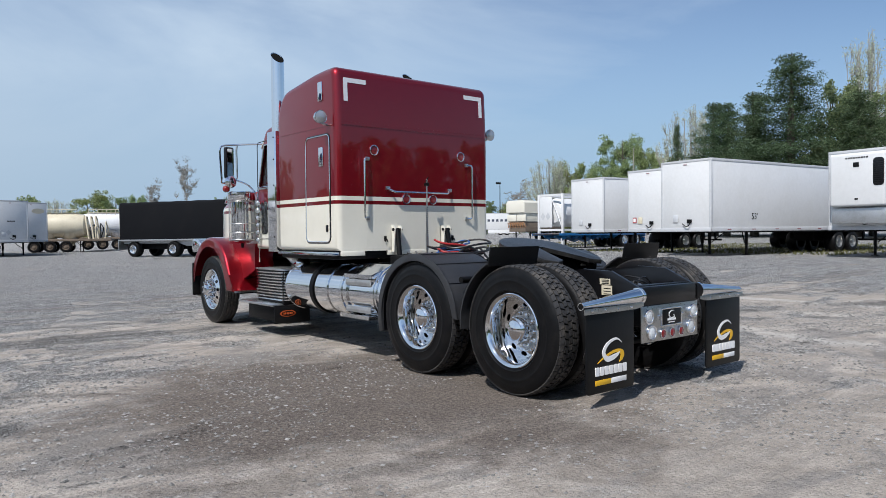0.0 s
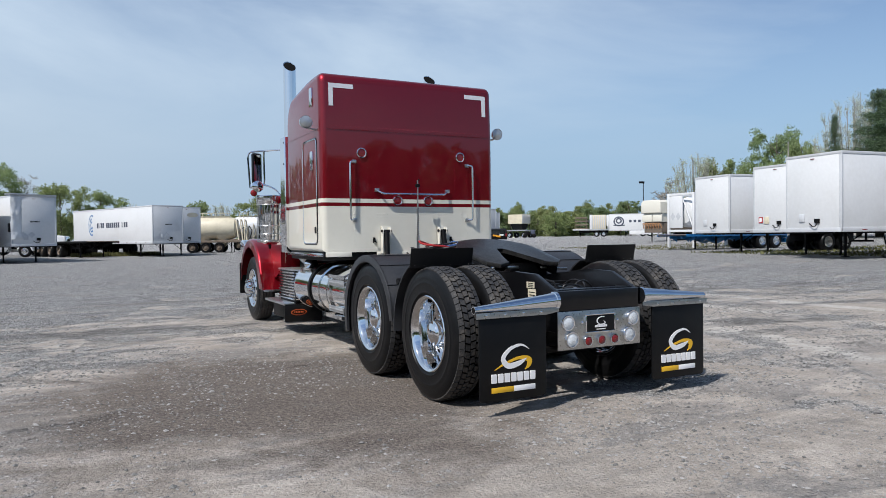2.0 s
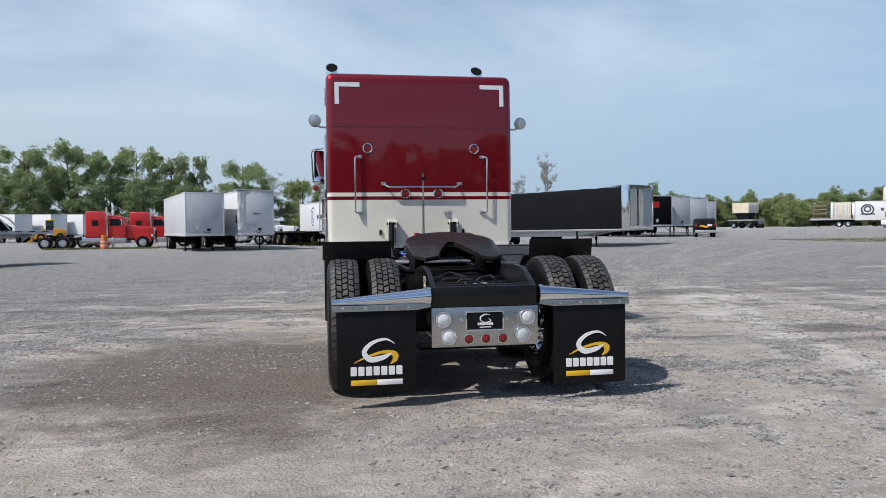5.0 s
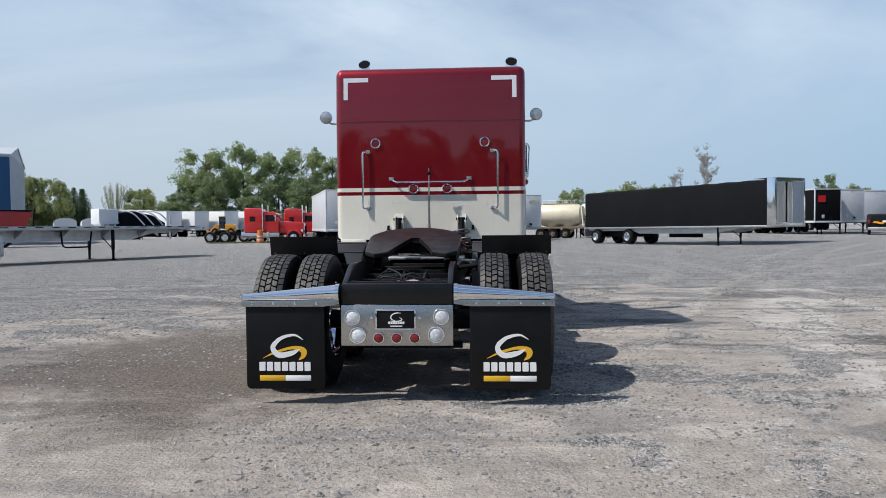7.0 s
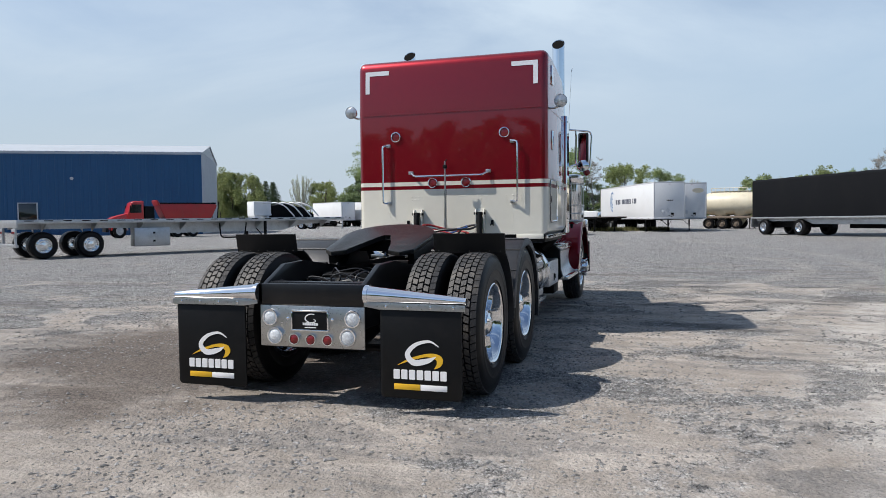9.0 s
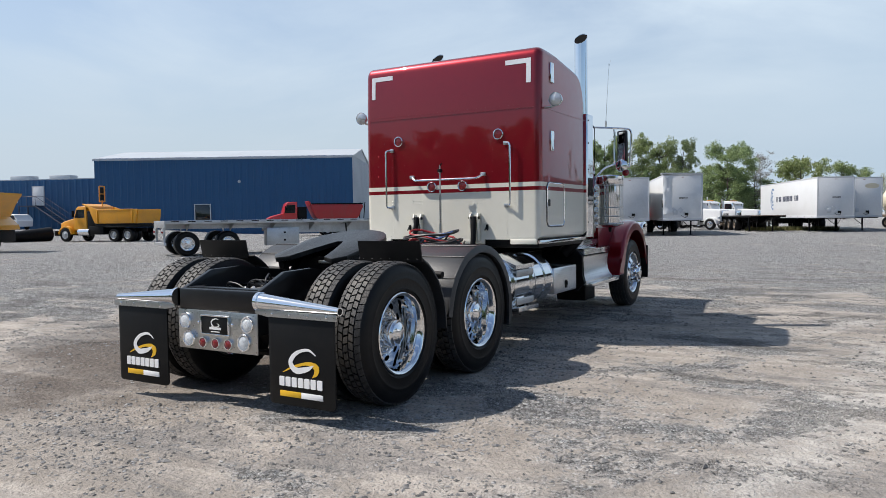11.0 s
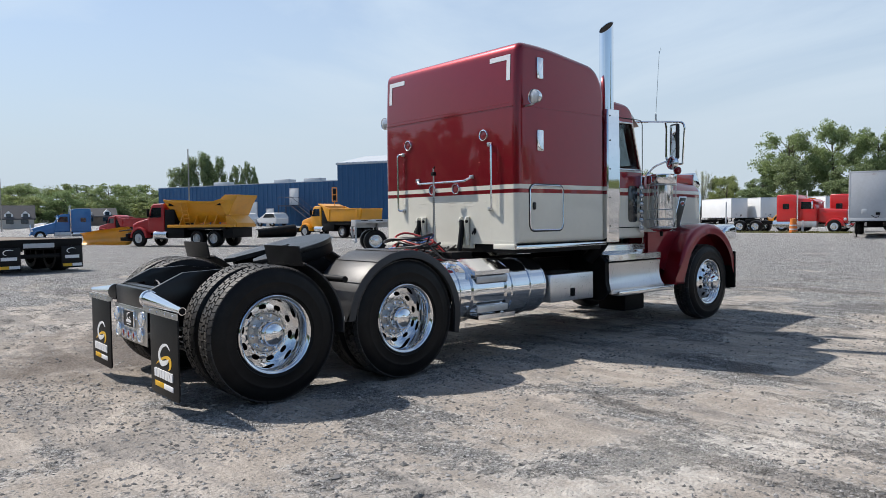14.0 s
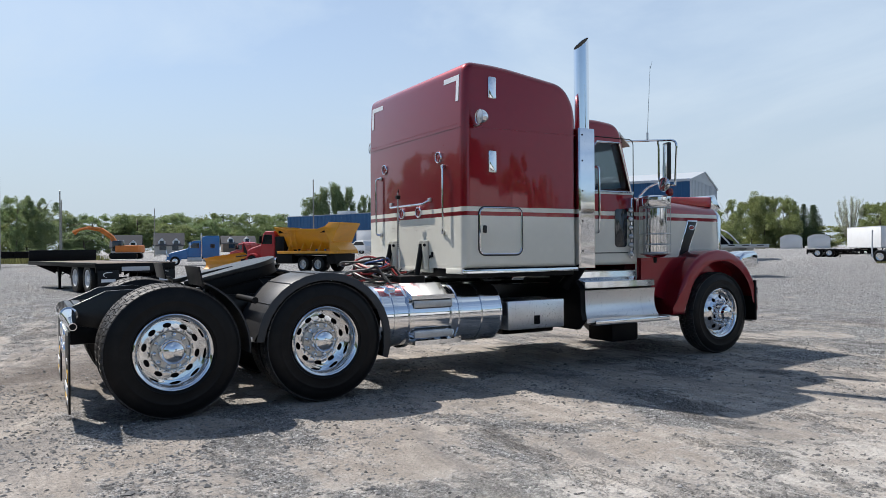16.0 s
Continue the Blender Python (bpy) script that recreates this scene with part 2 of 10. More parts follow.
LEAF = leaf_material("green_leaves", (0.235, 0.305, 0.130))
LEAFDARK = leaf_material("dark_green_leaves", (0.190, 0.250, 0.115))
NEEDLE = leaf_material("pine_needles", (0.078, 0.122, 0.058), 0.5)
LEAFPALE = leaf_material("young_pale_leaves", (0.46, 0.50, 0.36), 0.3)
SCRUB = leaf_material("scrub_leaves", (0.240, 0.285, 0.110), 0.4)
TWIG = leaf_material("bare_twigs", (0.24, 0.22, 0.19), 0.3)
GRASS = leaf_material("dry_grass", (0.15, 0.15, 0.055), 0.4)


# ---- mesh tools ----
def bm_box(bm, x0, x1, y0, y1, z0, z1, bevel=0.0, seg=2, m=None):
    v = [bm.verts.new((x, y, z)) for x in (x0, x1) for y in (y0, y1) for z in (z0, z1)]
    f = [bm.faces.new([v[i] for i in q]) for q in ((0, 1, 3, 2), (4, 6, 7, 5), (0, 4, 5, 1), (2, 3, 7, 6), (0, 2, 6, 4), (1, 5, 7, 3))]
    if m is not None:
        bmesh.ops.transform(bm, matrix=m, verts=v)
    if bevel:
        edges = list({e for face in f for e in face.edges})
        bmesh.ops.bevel(bm, geom=edges, offset=bevel, segments=seg, profile=0.5, affect="EDGES")
    return bm


def frame_of(d):
    d = Vector(d).normalized()
    side = Vector((0, 0, 1)).cross(d)
    side = side.normalized() if side.length > 1e-4 else Vector((1, 0, 0))
    return side, d.cross(side).normalized()


def bm_tube(bm, pts, r, seg=8, close=True):
    """A round bar along pts; r is a number or one radius a point."""
    pts = [Vector(p) for p in pts]
    radii = r if isinstance(r, (list, tuple)) else [r] * len(pts)
    rings, up = [], None
    for i, p in enumerate(pts):
        d = (pts[min(i + 1, len(pts) - 1)] - pts[max(i - 1, 0)]).normalized()
        if up is None:
            up, _ = frame_of(d)
        up = (up - d * up.dot(d))
        up = up.normalized() if up.length > 1e-5 else frame_of(d)[0]
        w = d.cross(up)
        rings.append([bm.verts.new(p + radii[i] * (math.cos(a) * up + math.sin(a) * w)) for a in (2 * math.pi * k / seg for k in range(seg))])
    for a, b in zip(rings, rings[1:]):
        for k in range(seg):
            bm.faces.new((a[k], a[(k + 1) % seg], b[(k + 1) % seg], b[k]))
    if close:
        bm.faces.new(rings[0][::-1])
        bm.faces.new(rings[-1])
    return bm


def bend(pts, r=0.04, n=4):
    """Rounds the corners of a line of points."""
    pts = [Vector(p) for p in pts]
    out = [pts[0]]
    for a, b, c in zip(pts, pts[1:], pts[2:]):
        s = b + (a - b).normalized() * min(r, (a - b).length * 0.45)
        e = b + (c - b).normalized() * min(r, (c - b).length * 0.45)
        out += [s.lerp(b, k / n).lerp(b.lerp(e, k / n), k / n) for k in range(n + 1)]
    return out + [pts[-1]]


def bm_lathe(bm, prof, centre, axis=(1, 0, 0), seg=32, cap=False):
    """Turns a profile of (radius, along) round an axis through centre."""
    axis, centre = Vector(axis).normalized(), Vector(centre)
    u, w = frame_of(axis)
    rings = []
    for r, along in prof:
        rings.append([bm.verts.new(centre + axis * along + r * (math.cos(a) * u + math.sin(a) * w)) for a in (2 * math.pi * k / seg for k in range(seg))])
    for a, b in zip(rings, rings[1:]):
        for k in range(seg):
            bm.faces.new((a[k], a[(k + 1) % seg], b[(k + 1) % seg], b[k]))
    if cap:
        bm.faces.new(rings[0][::-1])
        bm.faces.new(rings[-1])
    return bm


def bm_prism(bm, poly, axis, a0, a1, bevel=0.0, seg=2):
    """A polygon of (u, v) drawn out along an axis: x takes (y, z), y takes (x, z), z takes (x, y)."""
    def at(p, a):
        return {"x": (a, p[0], p[1]), "y": (p[0], a, p[1]), "z": (p[0], p[1], a)}[axis]
    lo, hi = [bm.verts.new(at(p, a0)) for p in poly], [bm.verts.new(at(p, a1)) for p in poly]
    faces = [bm.faces.new(lo[::-1]), bm.faces.new(hi)]
    k = len(poly)
    faces += [bm.faces.new((lo[i], lo[(i + 1) % k], hi[(i + 1) % k], hi[i])) for i in range(k)]
    if bevel:
        rim = list(faces[0].edges) + list(faces[1].edges)
        bmesh.ops.bevel(bm, geom=rim, offset=bevel, segments=seg, profile=0.5, affect="EDGES")
    return bm


def rounded(x0, x1, y0, y1, r, n=4):
    """A rectangle's outline with round corners."""
    out = []
    for cx, cy, a in ((x1 - r, y1 - r, 0), (x0 + r, y1 - r, 90), (x0 + r, y0 + r, 180), (x1 - r, y0 + r, 270)):
        out += [(cx + r * math.cos(radians(a + 90 * k / n)), cy + r * math.sin(radians(a + 90 * k / n))) for k in range(n + 1)]
    return out


def part(name, bm, material, parent=None, label="", sharp=35, kind=""):
    """Links a bmesh as one mesh object under a thing or a part."""
    bmesh.ops.recalc_face_normals(bm, faces=bm.faces)
    mesh = bpy.data.meshes.new(name)
    bm.to_mesh(mesh)
    bm.free()
    mesh.materials.append(material)
    mesh.polygons.foreach_set("use_smooth", [True] * len(mesh.polygons))
    mesh.set_sharp_from_angle(angle=radians(sharp))
    ob = new(name, mesh)
    if parent is not None:
        ob.parent = parent
    return tagged(ob, label=label, kind=kind)


def share(name, source, parent, m):
    """Another part on the mesh of one that stands."""
    ob = new(name, source.data)
    ob.parent = parent
    ob.matrix_basis = m
    return ob


def thing(name, label, category, group="", m=None):
    ob = tagged(new(name), label=label, category=category, group=group)
    ob.empty_display_size = 0.3
    if m is not None:
        ob.matrix_basis = m
    return ob


def smooth01(v):
    v = min(1.0, max(0.0, v))
    return v * v * (3 - 2 * v)


def ground_z(x, y):
    """The lot: level round the truck, rising gently to both sides."""
    return 0.33 * smooth01((x - 12) / 9) + 0.6 * smooth01((x - 34) / 40) + 0.8 * smooth01((-x - 50) / 14) * smooth01((y - 20) / 15)


# ---- ground ----
def ground_material():
    m, n, l, p = shader("gravel_lot")
    at = n.new("ShaderNodeTexCoord")

    def noise_tex(scale, detail=6.0, rough=0.6, vec=None, distort=0.0):
        t = n.new("ShaderNodeTexNoise")
        t.inputs["Scale"].default_value, t.inputs["Detail"].default_value = scale, detail
        t.inputs["Roughness"].default_value, t.inputs["Distortion"].default_value = rough, distort
        l.new(vec or at.outputs["Object"], t.inputs["Vector"])
        return t.outputs["Fac"]

    def ramp(value, lo, hi, a=0.0, b=1.0):
        r = n.new("ShaderNodeMapRange")
        r.interpolation_type = "SMOOTHSTEP"
        for key, v in (("From Min", lo), ("From Max", hi), ("To Min", a), ("To Max", b)):
            r.inputs[key].default_value = v
        l.new(value, r.inputs["Value"])
        return r.outputs["Result"]

    def blend(fac, a, b, mode="MIX"):
        x = n.new("ShaderNodeMix")
        x.data_type, x.blend_type = "RGBA", mode
        for key, v in (("Factor", fac), ("A", a), ("B", b)):
            if isinstance(v, (tuple, float)):
                x.inputs[key].default_value = v if isinstance(v, float) else (*v, 1)
            else:
                l.new(v, x.inputs[key])
        return x.outputs["Result"]

    def times(a, b):
        k = n.new("ShaderNodeMath")
        k.operation = "MULTIPLY"
        for i, v in enumerate((a, b)):
            if isinstance(v, float):
                k.inputs[i].default_value = v
            else:
                l.new(v, k.inputs[i])
        return k.outputs[0]

    def mapped(angle, sx, sy):
        t = n.new("ShaderNodeMapping")
        t.inputs["Rotation"].default_value, t.inputs["Scale"].default_value = (0, 0, radians(angle)), (sx, sy, 1)
        l.new(at.outputs["Object"], t.inputs["Vector"])
        return t.outputs["Vector"]

    def plus(a, b):
        k = n.new("ShaderNodeMath")
        k.operation = "ADD"
        for i, v in enumerate((a, b)):
            if isinstance(v, float):
                k.inputs[i].default_value = v
            else:
                l.new(v, k.inputs[i])
        return k.outputs[0]

    def distance(c):
        k = n.new("ShaderNodeVectorMath")
        k.operation = "DISTANCE"
        k.inputs[1].default_value = c
        l.new(at.outputs["Object"], k.inputs[0])
        return k.outputs["Value"]

    # where wheels have ground the stone to pale dust, and where bare gravel shows
    blotch = noise_tex(0.75, 10, 0.68, None, 0.7)
    tracks = noise_tex(1.0, 9, 0.66, mapped(-24, 0.22, 1.5), 0.5)
    sweep = noise_tex(1.0, 9, 0.62, mapped(38, 0.07, 0.75), 0.9)
    near = plus(ramp(distance((2.5, -0.5, 0)), 6.0, 16.0, 0.062, -0.035), ramp(distance((0.4, -2.2, 0)), 0.6, 2.6, 0.06, 0.0))
    grit = noise_tex(9.0, 8, 0.75)
    dust_at = plus(plus(plus(times(blotch, 0.48), times(tracks, 0.20)), plus(times(sweep, 0.14), times(grit, 0.18))), plus(near, ramp(distance((-1.6, -1.7, 0)), 0.8, 3.2, 0.05, 0.0)))
    dust = ramp(dust_at, 0.485, 0.580)
    fine = noise_tex(30.0, 8, 0.75)
    medium = noise_tex(3.2, 9, 0.70)
    speckle = noise_tex(90.0, 5, 0.75)
    stones = n.new("ShaderNodeTexVoronoi")
    stones.inputs["Scale"].default_value = 38.0
    l.new(at.outputs["Object"], stones.inputs["Vector"])
    small = n.new("ShaderNodeTexVoronoi")
    small.inputs["Scale"].default_value = 95.0
    l.new(at.outputs["Object"], small.inputs["Vector"])
    parts_ = n.new("ShaderNodeSeparateColor")
    l.new(stones.outputs["Color"], parts_.inputs["Color"])
    bits = n.new("ShaderNodeSeparateColor")
    l.new(small.outputs["Color"], bits.inputs["Color"])

    tan = blend(ramp(medium, 0.35, 0.65), (0.272, 0.241, 0.208), (0.350, 0.314, 0.276))
    tan = blend(ramp(fine, 0.45, 0.62, 0.0, 0.30), tan, (0.225, 0.200, 0.174))
    tan = blend(ramp(bits.outputs["Red"], 0.14, 0.0, 0.0, 0.5), tan, (0.150, 0.136, 0.122))
    grey = blend(ramp(medium, 0.35, 0.65), (0.255, 0.252, 0.248), (0.370, 0.367, 0.362))
    grey = blend(ramp(parts_.outputs["Red"], 0.66, 0.98, 0.0, 0.75), grey, (0.700, 0.700, 0.695))
    grey = blend(ramp(parts_.outputs["Green"], 0.30, 0.0, 0.0, 0.6), grey, (0.085, 0.087, 0.089))
    grey = blend(ramp(bits.outputs["Green"], 0.62, 1.0, 0.0, 0.60), grey, (0.553, 0.556, 0.554))
    grey = blend(ramp(bits.outputs["Red"], 0.35, 0.0, 0.0, 0.65), grey, (0.079, 0.079, 0.080))
    color = blend(dust, grey, tan)
    smooth_ = dust
    # long swaths where tyres have dragged pale dust or bared the dark base, and the fine lines they leave
    for turn_, sx, sy, lo_, hi_, amount, tone in ((6, 0.34, 1.05, 0.53, 0.60, 0.72, (0.455, 0.408, 0.360)), (-38, 0.26, 0.95, 0.55, 0.62, 0.68, (0.450, 0.406, 0.361)),
                                                 (14, 0.38, 0.90, 0.52, 0.60, 0.80, (0.158, 0.151, 0.145)), (-30, 0.30, 1.15, 0.53, 0.61, 0.72, (0.168, 0.160, 0.154))):
        band = ramp(noise_tex(1.0, 10, 0.66, mapped(turn_, sx, sy), 0.6), lo_, hi_)
        laid = times(times(band, ramp(distance((1.0, 0.0, 0)), 8.0, 22.0, amount, 0.10)), ramp(grit, 0.34, 0.62, 0.45, 1.0))
        color = blend(laid, color, tone)
        smooth_ = plus(smooth_, times(laid, 1.0 if tone[0] > 0.5 else -0.3))
    for turn_, sy in ((-34, 7.0), (12, 6.0)):
        lines = ramp(noise_tex(1.0, 4, 0.55, mapped(turn_, 0.10, sy), 0.25), 0.54, 0.64, 0.0, 0.24)
        color = blend(times(times(lines, ramp(sweep, 0.45, 0.60)), ramp(distance((1.0, 0.0, 0)), 5.0, 11.0, 1.0, 0.0)), color, (0.170, 0.163, 0.157))
    # damp brown earth beside the left rear wheels
    soak = ramp(plus(distance((-2.1, 1.75, 0)), times(plus(noise_tex(0.8, 9, 0.70, None, 0.5), -0.5), 5.0)), 1.5, 3.0, 1.0, 0.0)
    damp = blend(ramp(fine, 0.4, 0.6), (0.058, 0.047, 0.040), (0.150, 0.125, 0.106))
    damp = blend(ramp(bits.outputs["Green"], 0.90, 1.0, 0.0, 0.3), damp, (0.270, 0.240, 0.212))
    color = blend(times(soak, 0.90), color, damp)
    dark = ramp(noise_tex(0.45, 9, 0.70, None, 1.2), 0.56, 0.68, 0.0, 0.42)
    dark = times(dark, ramp(distance((-1.6, -1.9, 0)), 1.0, 3.0))
    color = blend(dark, color, blend(ramp(fine, 0.4, 0.6), (0.090, 0.086, 0.084), (0.215, 0.205, 0.196)))
    # arcs left by turning wheels, east of the truck
    axes = n.new("ShaderNodeSeparateXYZ")
    l.new(at.outputs["Object"], axes.inputs[0])
    east = ramp(axes.outputs["X"], 2.8, 4.6)
    for cx, cy, r0, lo_w in ((51.5, -13.0, 49.4, 0.16), (51.5, -13.0, 51.3, 0.15), (48.9, 3.9, 40.1, 0.16), (48.9, 3.9, 42.0, 0.14), (-30.7, 18.6, 38.5, 0.20), (-2.1, 16.7, 8.2, 0.22), (31.0, -2.3, 27.2, 0.18)):
        off = n.new("ShaderNodeMath")
        off.operation = "ABSOLUTE"
        l.new(plus(plus(distance((cx, cy, 0)), times(plus(blotch, -0.5), 0.5)), -r0), off.inputs[0])
        lane = times(east, ramp(off.outputs[0], lo_w * 0.4, lo_w * 2.4, 1.0, 0.0))
        lane = times(lane, ramp(plus(times(sweep, 0.5), times(medium, 0.5)), 0.40, 0.60, 0.12, 0.85))
        color = blend(times(lane, ramp(grit, 0.35, 0.6, 0.45, 1.0)), color, (0.480, 0.455, 0.420))
    # loose grit shows on the bare gravel and thins out on the packed dust
    smooth_ = ramp(plus(smooth_, times(soak, 0.6)), 0.10, 0.85)
    loose = ramp(smooth_, 0.0, 1.0, 1.0, 0.28)
    color = blend(times(ramp(speckle, 0.60, 0.70, 0.0, 0.30), loose), color, (0.600, 0.585, 0.565))
    color = blend(times(ramp(speckle, 0.41, 0.31, 0.0, 0.46), loose), color, (0.066, 0.066, 0.067))
    # uneven tone from hand-sized clods down to grit
    clod = n.new("ShaderNodeVectorMath")
    clod.operation = "SCALE"
    l.new(color, clod.inputs[0])
    uneven = plus(times(plus(times(ramp(noise_tex(7.0, 10, 0.80), 0.36, 0.64, 0.80, 1.22), ramp(noise_tex(40.0, 6, 0.80), 0.36, 0.64, 0.74, 1.32)), -1.0), ramp(smooth_, 0.0, 1.0, 1.0, 0.42)), 1.04)
    l.new(uneven, clod.inputs["Scale"])
    l.new(clod.outputs["Vector"], p.inputs["Base Color"])
    p.inputs["Roughness"].default_value = 0.94
    p.inputs["Specular IOR Level"].default_value = 0.2
    rough_part = ramp(smooth_, 0.0, 1.0, 1.0, 0.22)
    b0, b1, b2, b3 = (n.new("ShaderNodeBump") for _ in range(4))
    for b, h, d, st in ((b0, medium, 0.10, 0.65), (b1, fine, 0.030, None), (b2, stones.outputs["Distance"], 0.048, None), (b3, small.outputs["Distance"], 0.018, None)):
        b.inputs["Distance"].default_value = d
        if st:
            b.inputs["Strength"].default_value = st
        else:
            l.new(rough_part, b.inputs["Strength"])
        l.new(h, b.inputs["Height"])
    b2.invert = b3.invert = True
    for q, r in ((b0, b1), (b1, b2), (b2, b3)):
        l.new(q.outputs["Normal"], r.inputs["Normal"])
    l.new(b3.outputs["Normal"], p.inputs["Normal"])
    return m


GROUND = ground_material()


def build_ground():
    steps = [float(v) for v in range(-90, 91, 3)]
    far = [110, 150, 220, 340, 600, 1200, 3000]
    line = [-v for v in far[::-1]] + steps + far
    verts = [(x, y + 25, ground_z(x, y + 25)) for y in line for x in line]
    k = len(line)
    faces = [(j * k + i, j * k + i + 1, (j + 1) * k + i + 1, (j + 1) * k + i) for j in range(k - 1) for i in range(k - 1)]
    mesh = bpy.data.meshes.new("ground")
    mesh.from_pydata(verts, [], faces)
    mesh.materials.append(GROUND)
    mesh.polygons.foreach_set("use_smooth", [True] * len(mesh.polygons))
    tagged(new("ground", mesh), "grey and tan gravel lot with tyre tracks and damp dark patches", "ground", kind="structure")


build_ground()


# ---- the truck ----
truck = thing("semi_truck", "red and cream long-nose sleeper tractor with chrome stacks, parked on gravel", "truck")

# body shell of sleeper: side profile drawn across, then cut into its colour bands
SLEEPER_CORNERS = [(3.665, 1.22, 0), (3.665, 2.74, 0.3), (3.692, 3.435, 0.13), (4.12, 3.435, 0.25), (5.05, 3.315, 0.15), (5.215, 3.06, 0.14), (5.215, 1.22, 0)]


def round_corners(pts):
    """Rounds each corner (y, z, radius) of a closed outline."""
    out, k = [], len(pts)
    for i, (y, z, r) in enumerate(pts):
        b = Vector((y, z))
        if not r:
            out.append((y, z))
            continue
        a, c = Vector(pts[i - 1][:2]), Vector(pts[(i + 1) % k][:2])
        s, e = b + (a - b).normalized() * r, b + (c - b).normalized() * r
        n = 8
        for j in range(n + 1):
            f = j / n
            p = s.lerp(b, f).lerp(b.lerp(e, f), f)
            out.append((p.x, p.y))
    return out


SLEEPER = round_corners(SLEEPER_CORNERS)
STRIPE_BOTTOM, STRIPE_MID, STRIPE_TOP = 1.79, 1.835, 1.885


def shell(profile, half, radius, seg=6):
    """A body drawn across the truck whose outline shrinks softly towards both flanks."""
    bm = bmesh.new()
    k = len(profile)
    pts = [Vector(p) for p in profile]
    area = sum(pts[i - 1].x * pts[i].y - pts[i].x * pts[i - 1].y for i in range(k))
    normals = []
    for i in range(k):
        a, b = (pts[i] - pts[i - 1]).normalized(), (pts[(i + 1) % k] - pts[i]).normalized()
        d = (a + b).normalized()
        nrm = Vector((-d.y, d.x)) * (1 if area > 0 else -1)
        normals.append(nrm / max(0.5, math.sqrt((1 + a.dot(b)) / 2)))
    steps = [(half - radius + radius * math.sin(radians(90 * j / seg)), radius * (1 - math.cos(radians(90 * j / seg)))) for j in range(seg + 1)]
    rings = [[bm.verts.new((x, p.x + q.x * inset, p.y + q.y * inset)) for p, q in zip(pts, normals)]
             for x, inset in [(-x, i) for x, i in steps[::-1]] + steps]
    for a, b in zip(rings, rings[1:]):
        for i in range(k):
            bm.faces.new((a[i], a[(i + 1) % k], b[(i + 1) % k], b[i]))
    bm.faces.new(rings[0])
    bm.faces.new(rings[-1][::-1])
    return bm


def banded(make, names, parent):
    """One shell cut level by level into its painted bands."""
    cuts = [-9, STRIPE_BOTTOM, STRIPE_MID, STRIPE_TOP, 9]
    for (name, label), mat, lo, hi in zip(names, (CREAM, RED, CREAM, RED), cuts, cuts[1:]):
        bm = make()
        for z, up in ((lo, -1), (hi, 1)):
            bmesh.ops.bisect_plane(bm, geom=bm.verts[:] + bm.edges[:] + bm.faces[:], plane_co=(0, 0, z), plane_no=(0, 0, up), clear_outer=True)
        if bm.faces:
            part(name, bm, mat, parent, label)
        else:
            bm.free()


BANDS = [("lower_panel", "cream painted lower panel"), ("red_stripe", "dark red stripe"), ("cream_stripe", "cream pinstripe"), ("upper_panel", "deep metallic red upper shell")]
banded(lambda: shell(SLEEPER, 1.222, 0.085, 7), BANDS, truck)

# roof seam and rivets of the rear wall
bm = bmesh.new()
bm_box(bm, -1.150, 1.150, 3.6615, 3.668, 2.734, 2.740)
for s in (-1, 1):
    bm_box(bm, s * 1.2225 - 0.004, s * 1.2225 + 0.004, 3.76, 5.19, 2.733, 2.741)
part("roof_seam", bm, RED, truck, "overlapping seam round the raised roof")
bm = bmesh.new()


def rivet(bm, x, y, z, n=(0, -1, 0), r=0.007):
    n = Vector(n)
    u, w = frame_of(n)
    c = Vector((x, y, z))
    ring = [bm.verts.new(c + r * (math.cos(a) * u + math.sin(a) * w)) for a in (k * math.pi / 3 for k in range(6))]
    top = bm.verts.new(c + n * r * 0.75)
    for k in range(6):
        bm.faces.new((ring[k], ring[(k + 1) % 6], top))


for k in range(37):
    rivet(bm, -1.08 + k * 0.06, 3.664, 2.775)
part("roof_rivet_row", bm, RED, truck, "row of painted rivet heads", kind="stuff")
bm = bmesh.new()
for s in (-1, 1):
    for z in [1.30 + 0.05 * k for k in range(9)]:
        rivet(bm, s * 0.80, 3.664, z)
    for z in (1.66, 1.70):
        for k in range(3):
            rivet(bm, s * (0.72 + 0.09 * k), 3.664, z)
            rivet(bm, s * (0.10 + 0.045 * k), 3.664, z)
        for k in range(4):
            rivet(bm, s * (0.36 + 0.045 * k), 3.664, z)
    for k in range(16):
        rivet(bm, s * (0.24 + 0.06 * k), 3.664, 1.255)
part("rivet_rows", bm, CREAM, truck, "painted rivet heads on the cream panel", kind="stuff")
bm = bmesh.new()
for s in (-1, 1):
    for z in [1.95 + 0.09 * k for k in range(8)]:
        rivet(bm, s * 0.80, 3.664, z)
    for z in (2.02, 2.15, 2.28, 2.44):
        for k in (0.62, 0.92, 1.02):
            rivet(bm, s * k, 3.664, z)
part("upper_rivets", bm, RED, truck, "painted rivet heads on the red wall", kind="stuff")

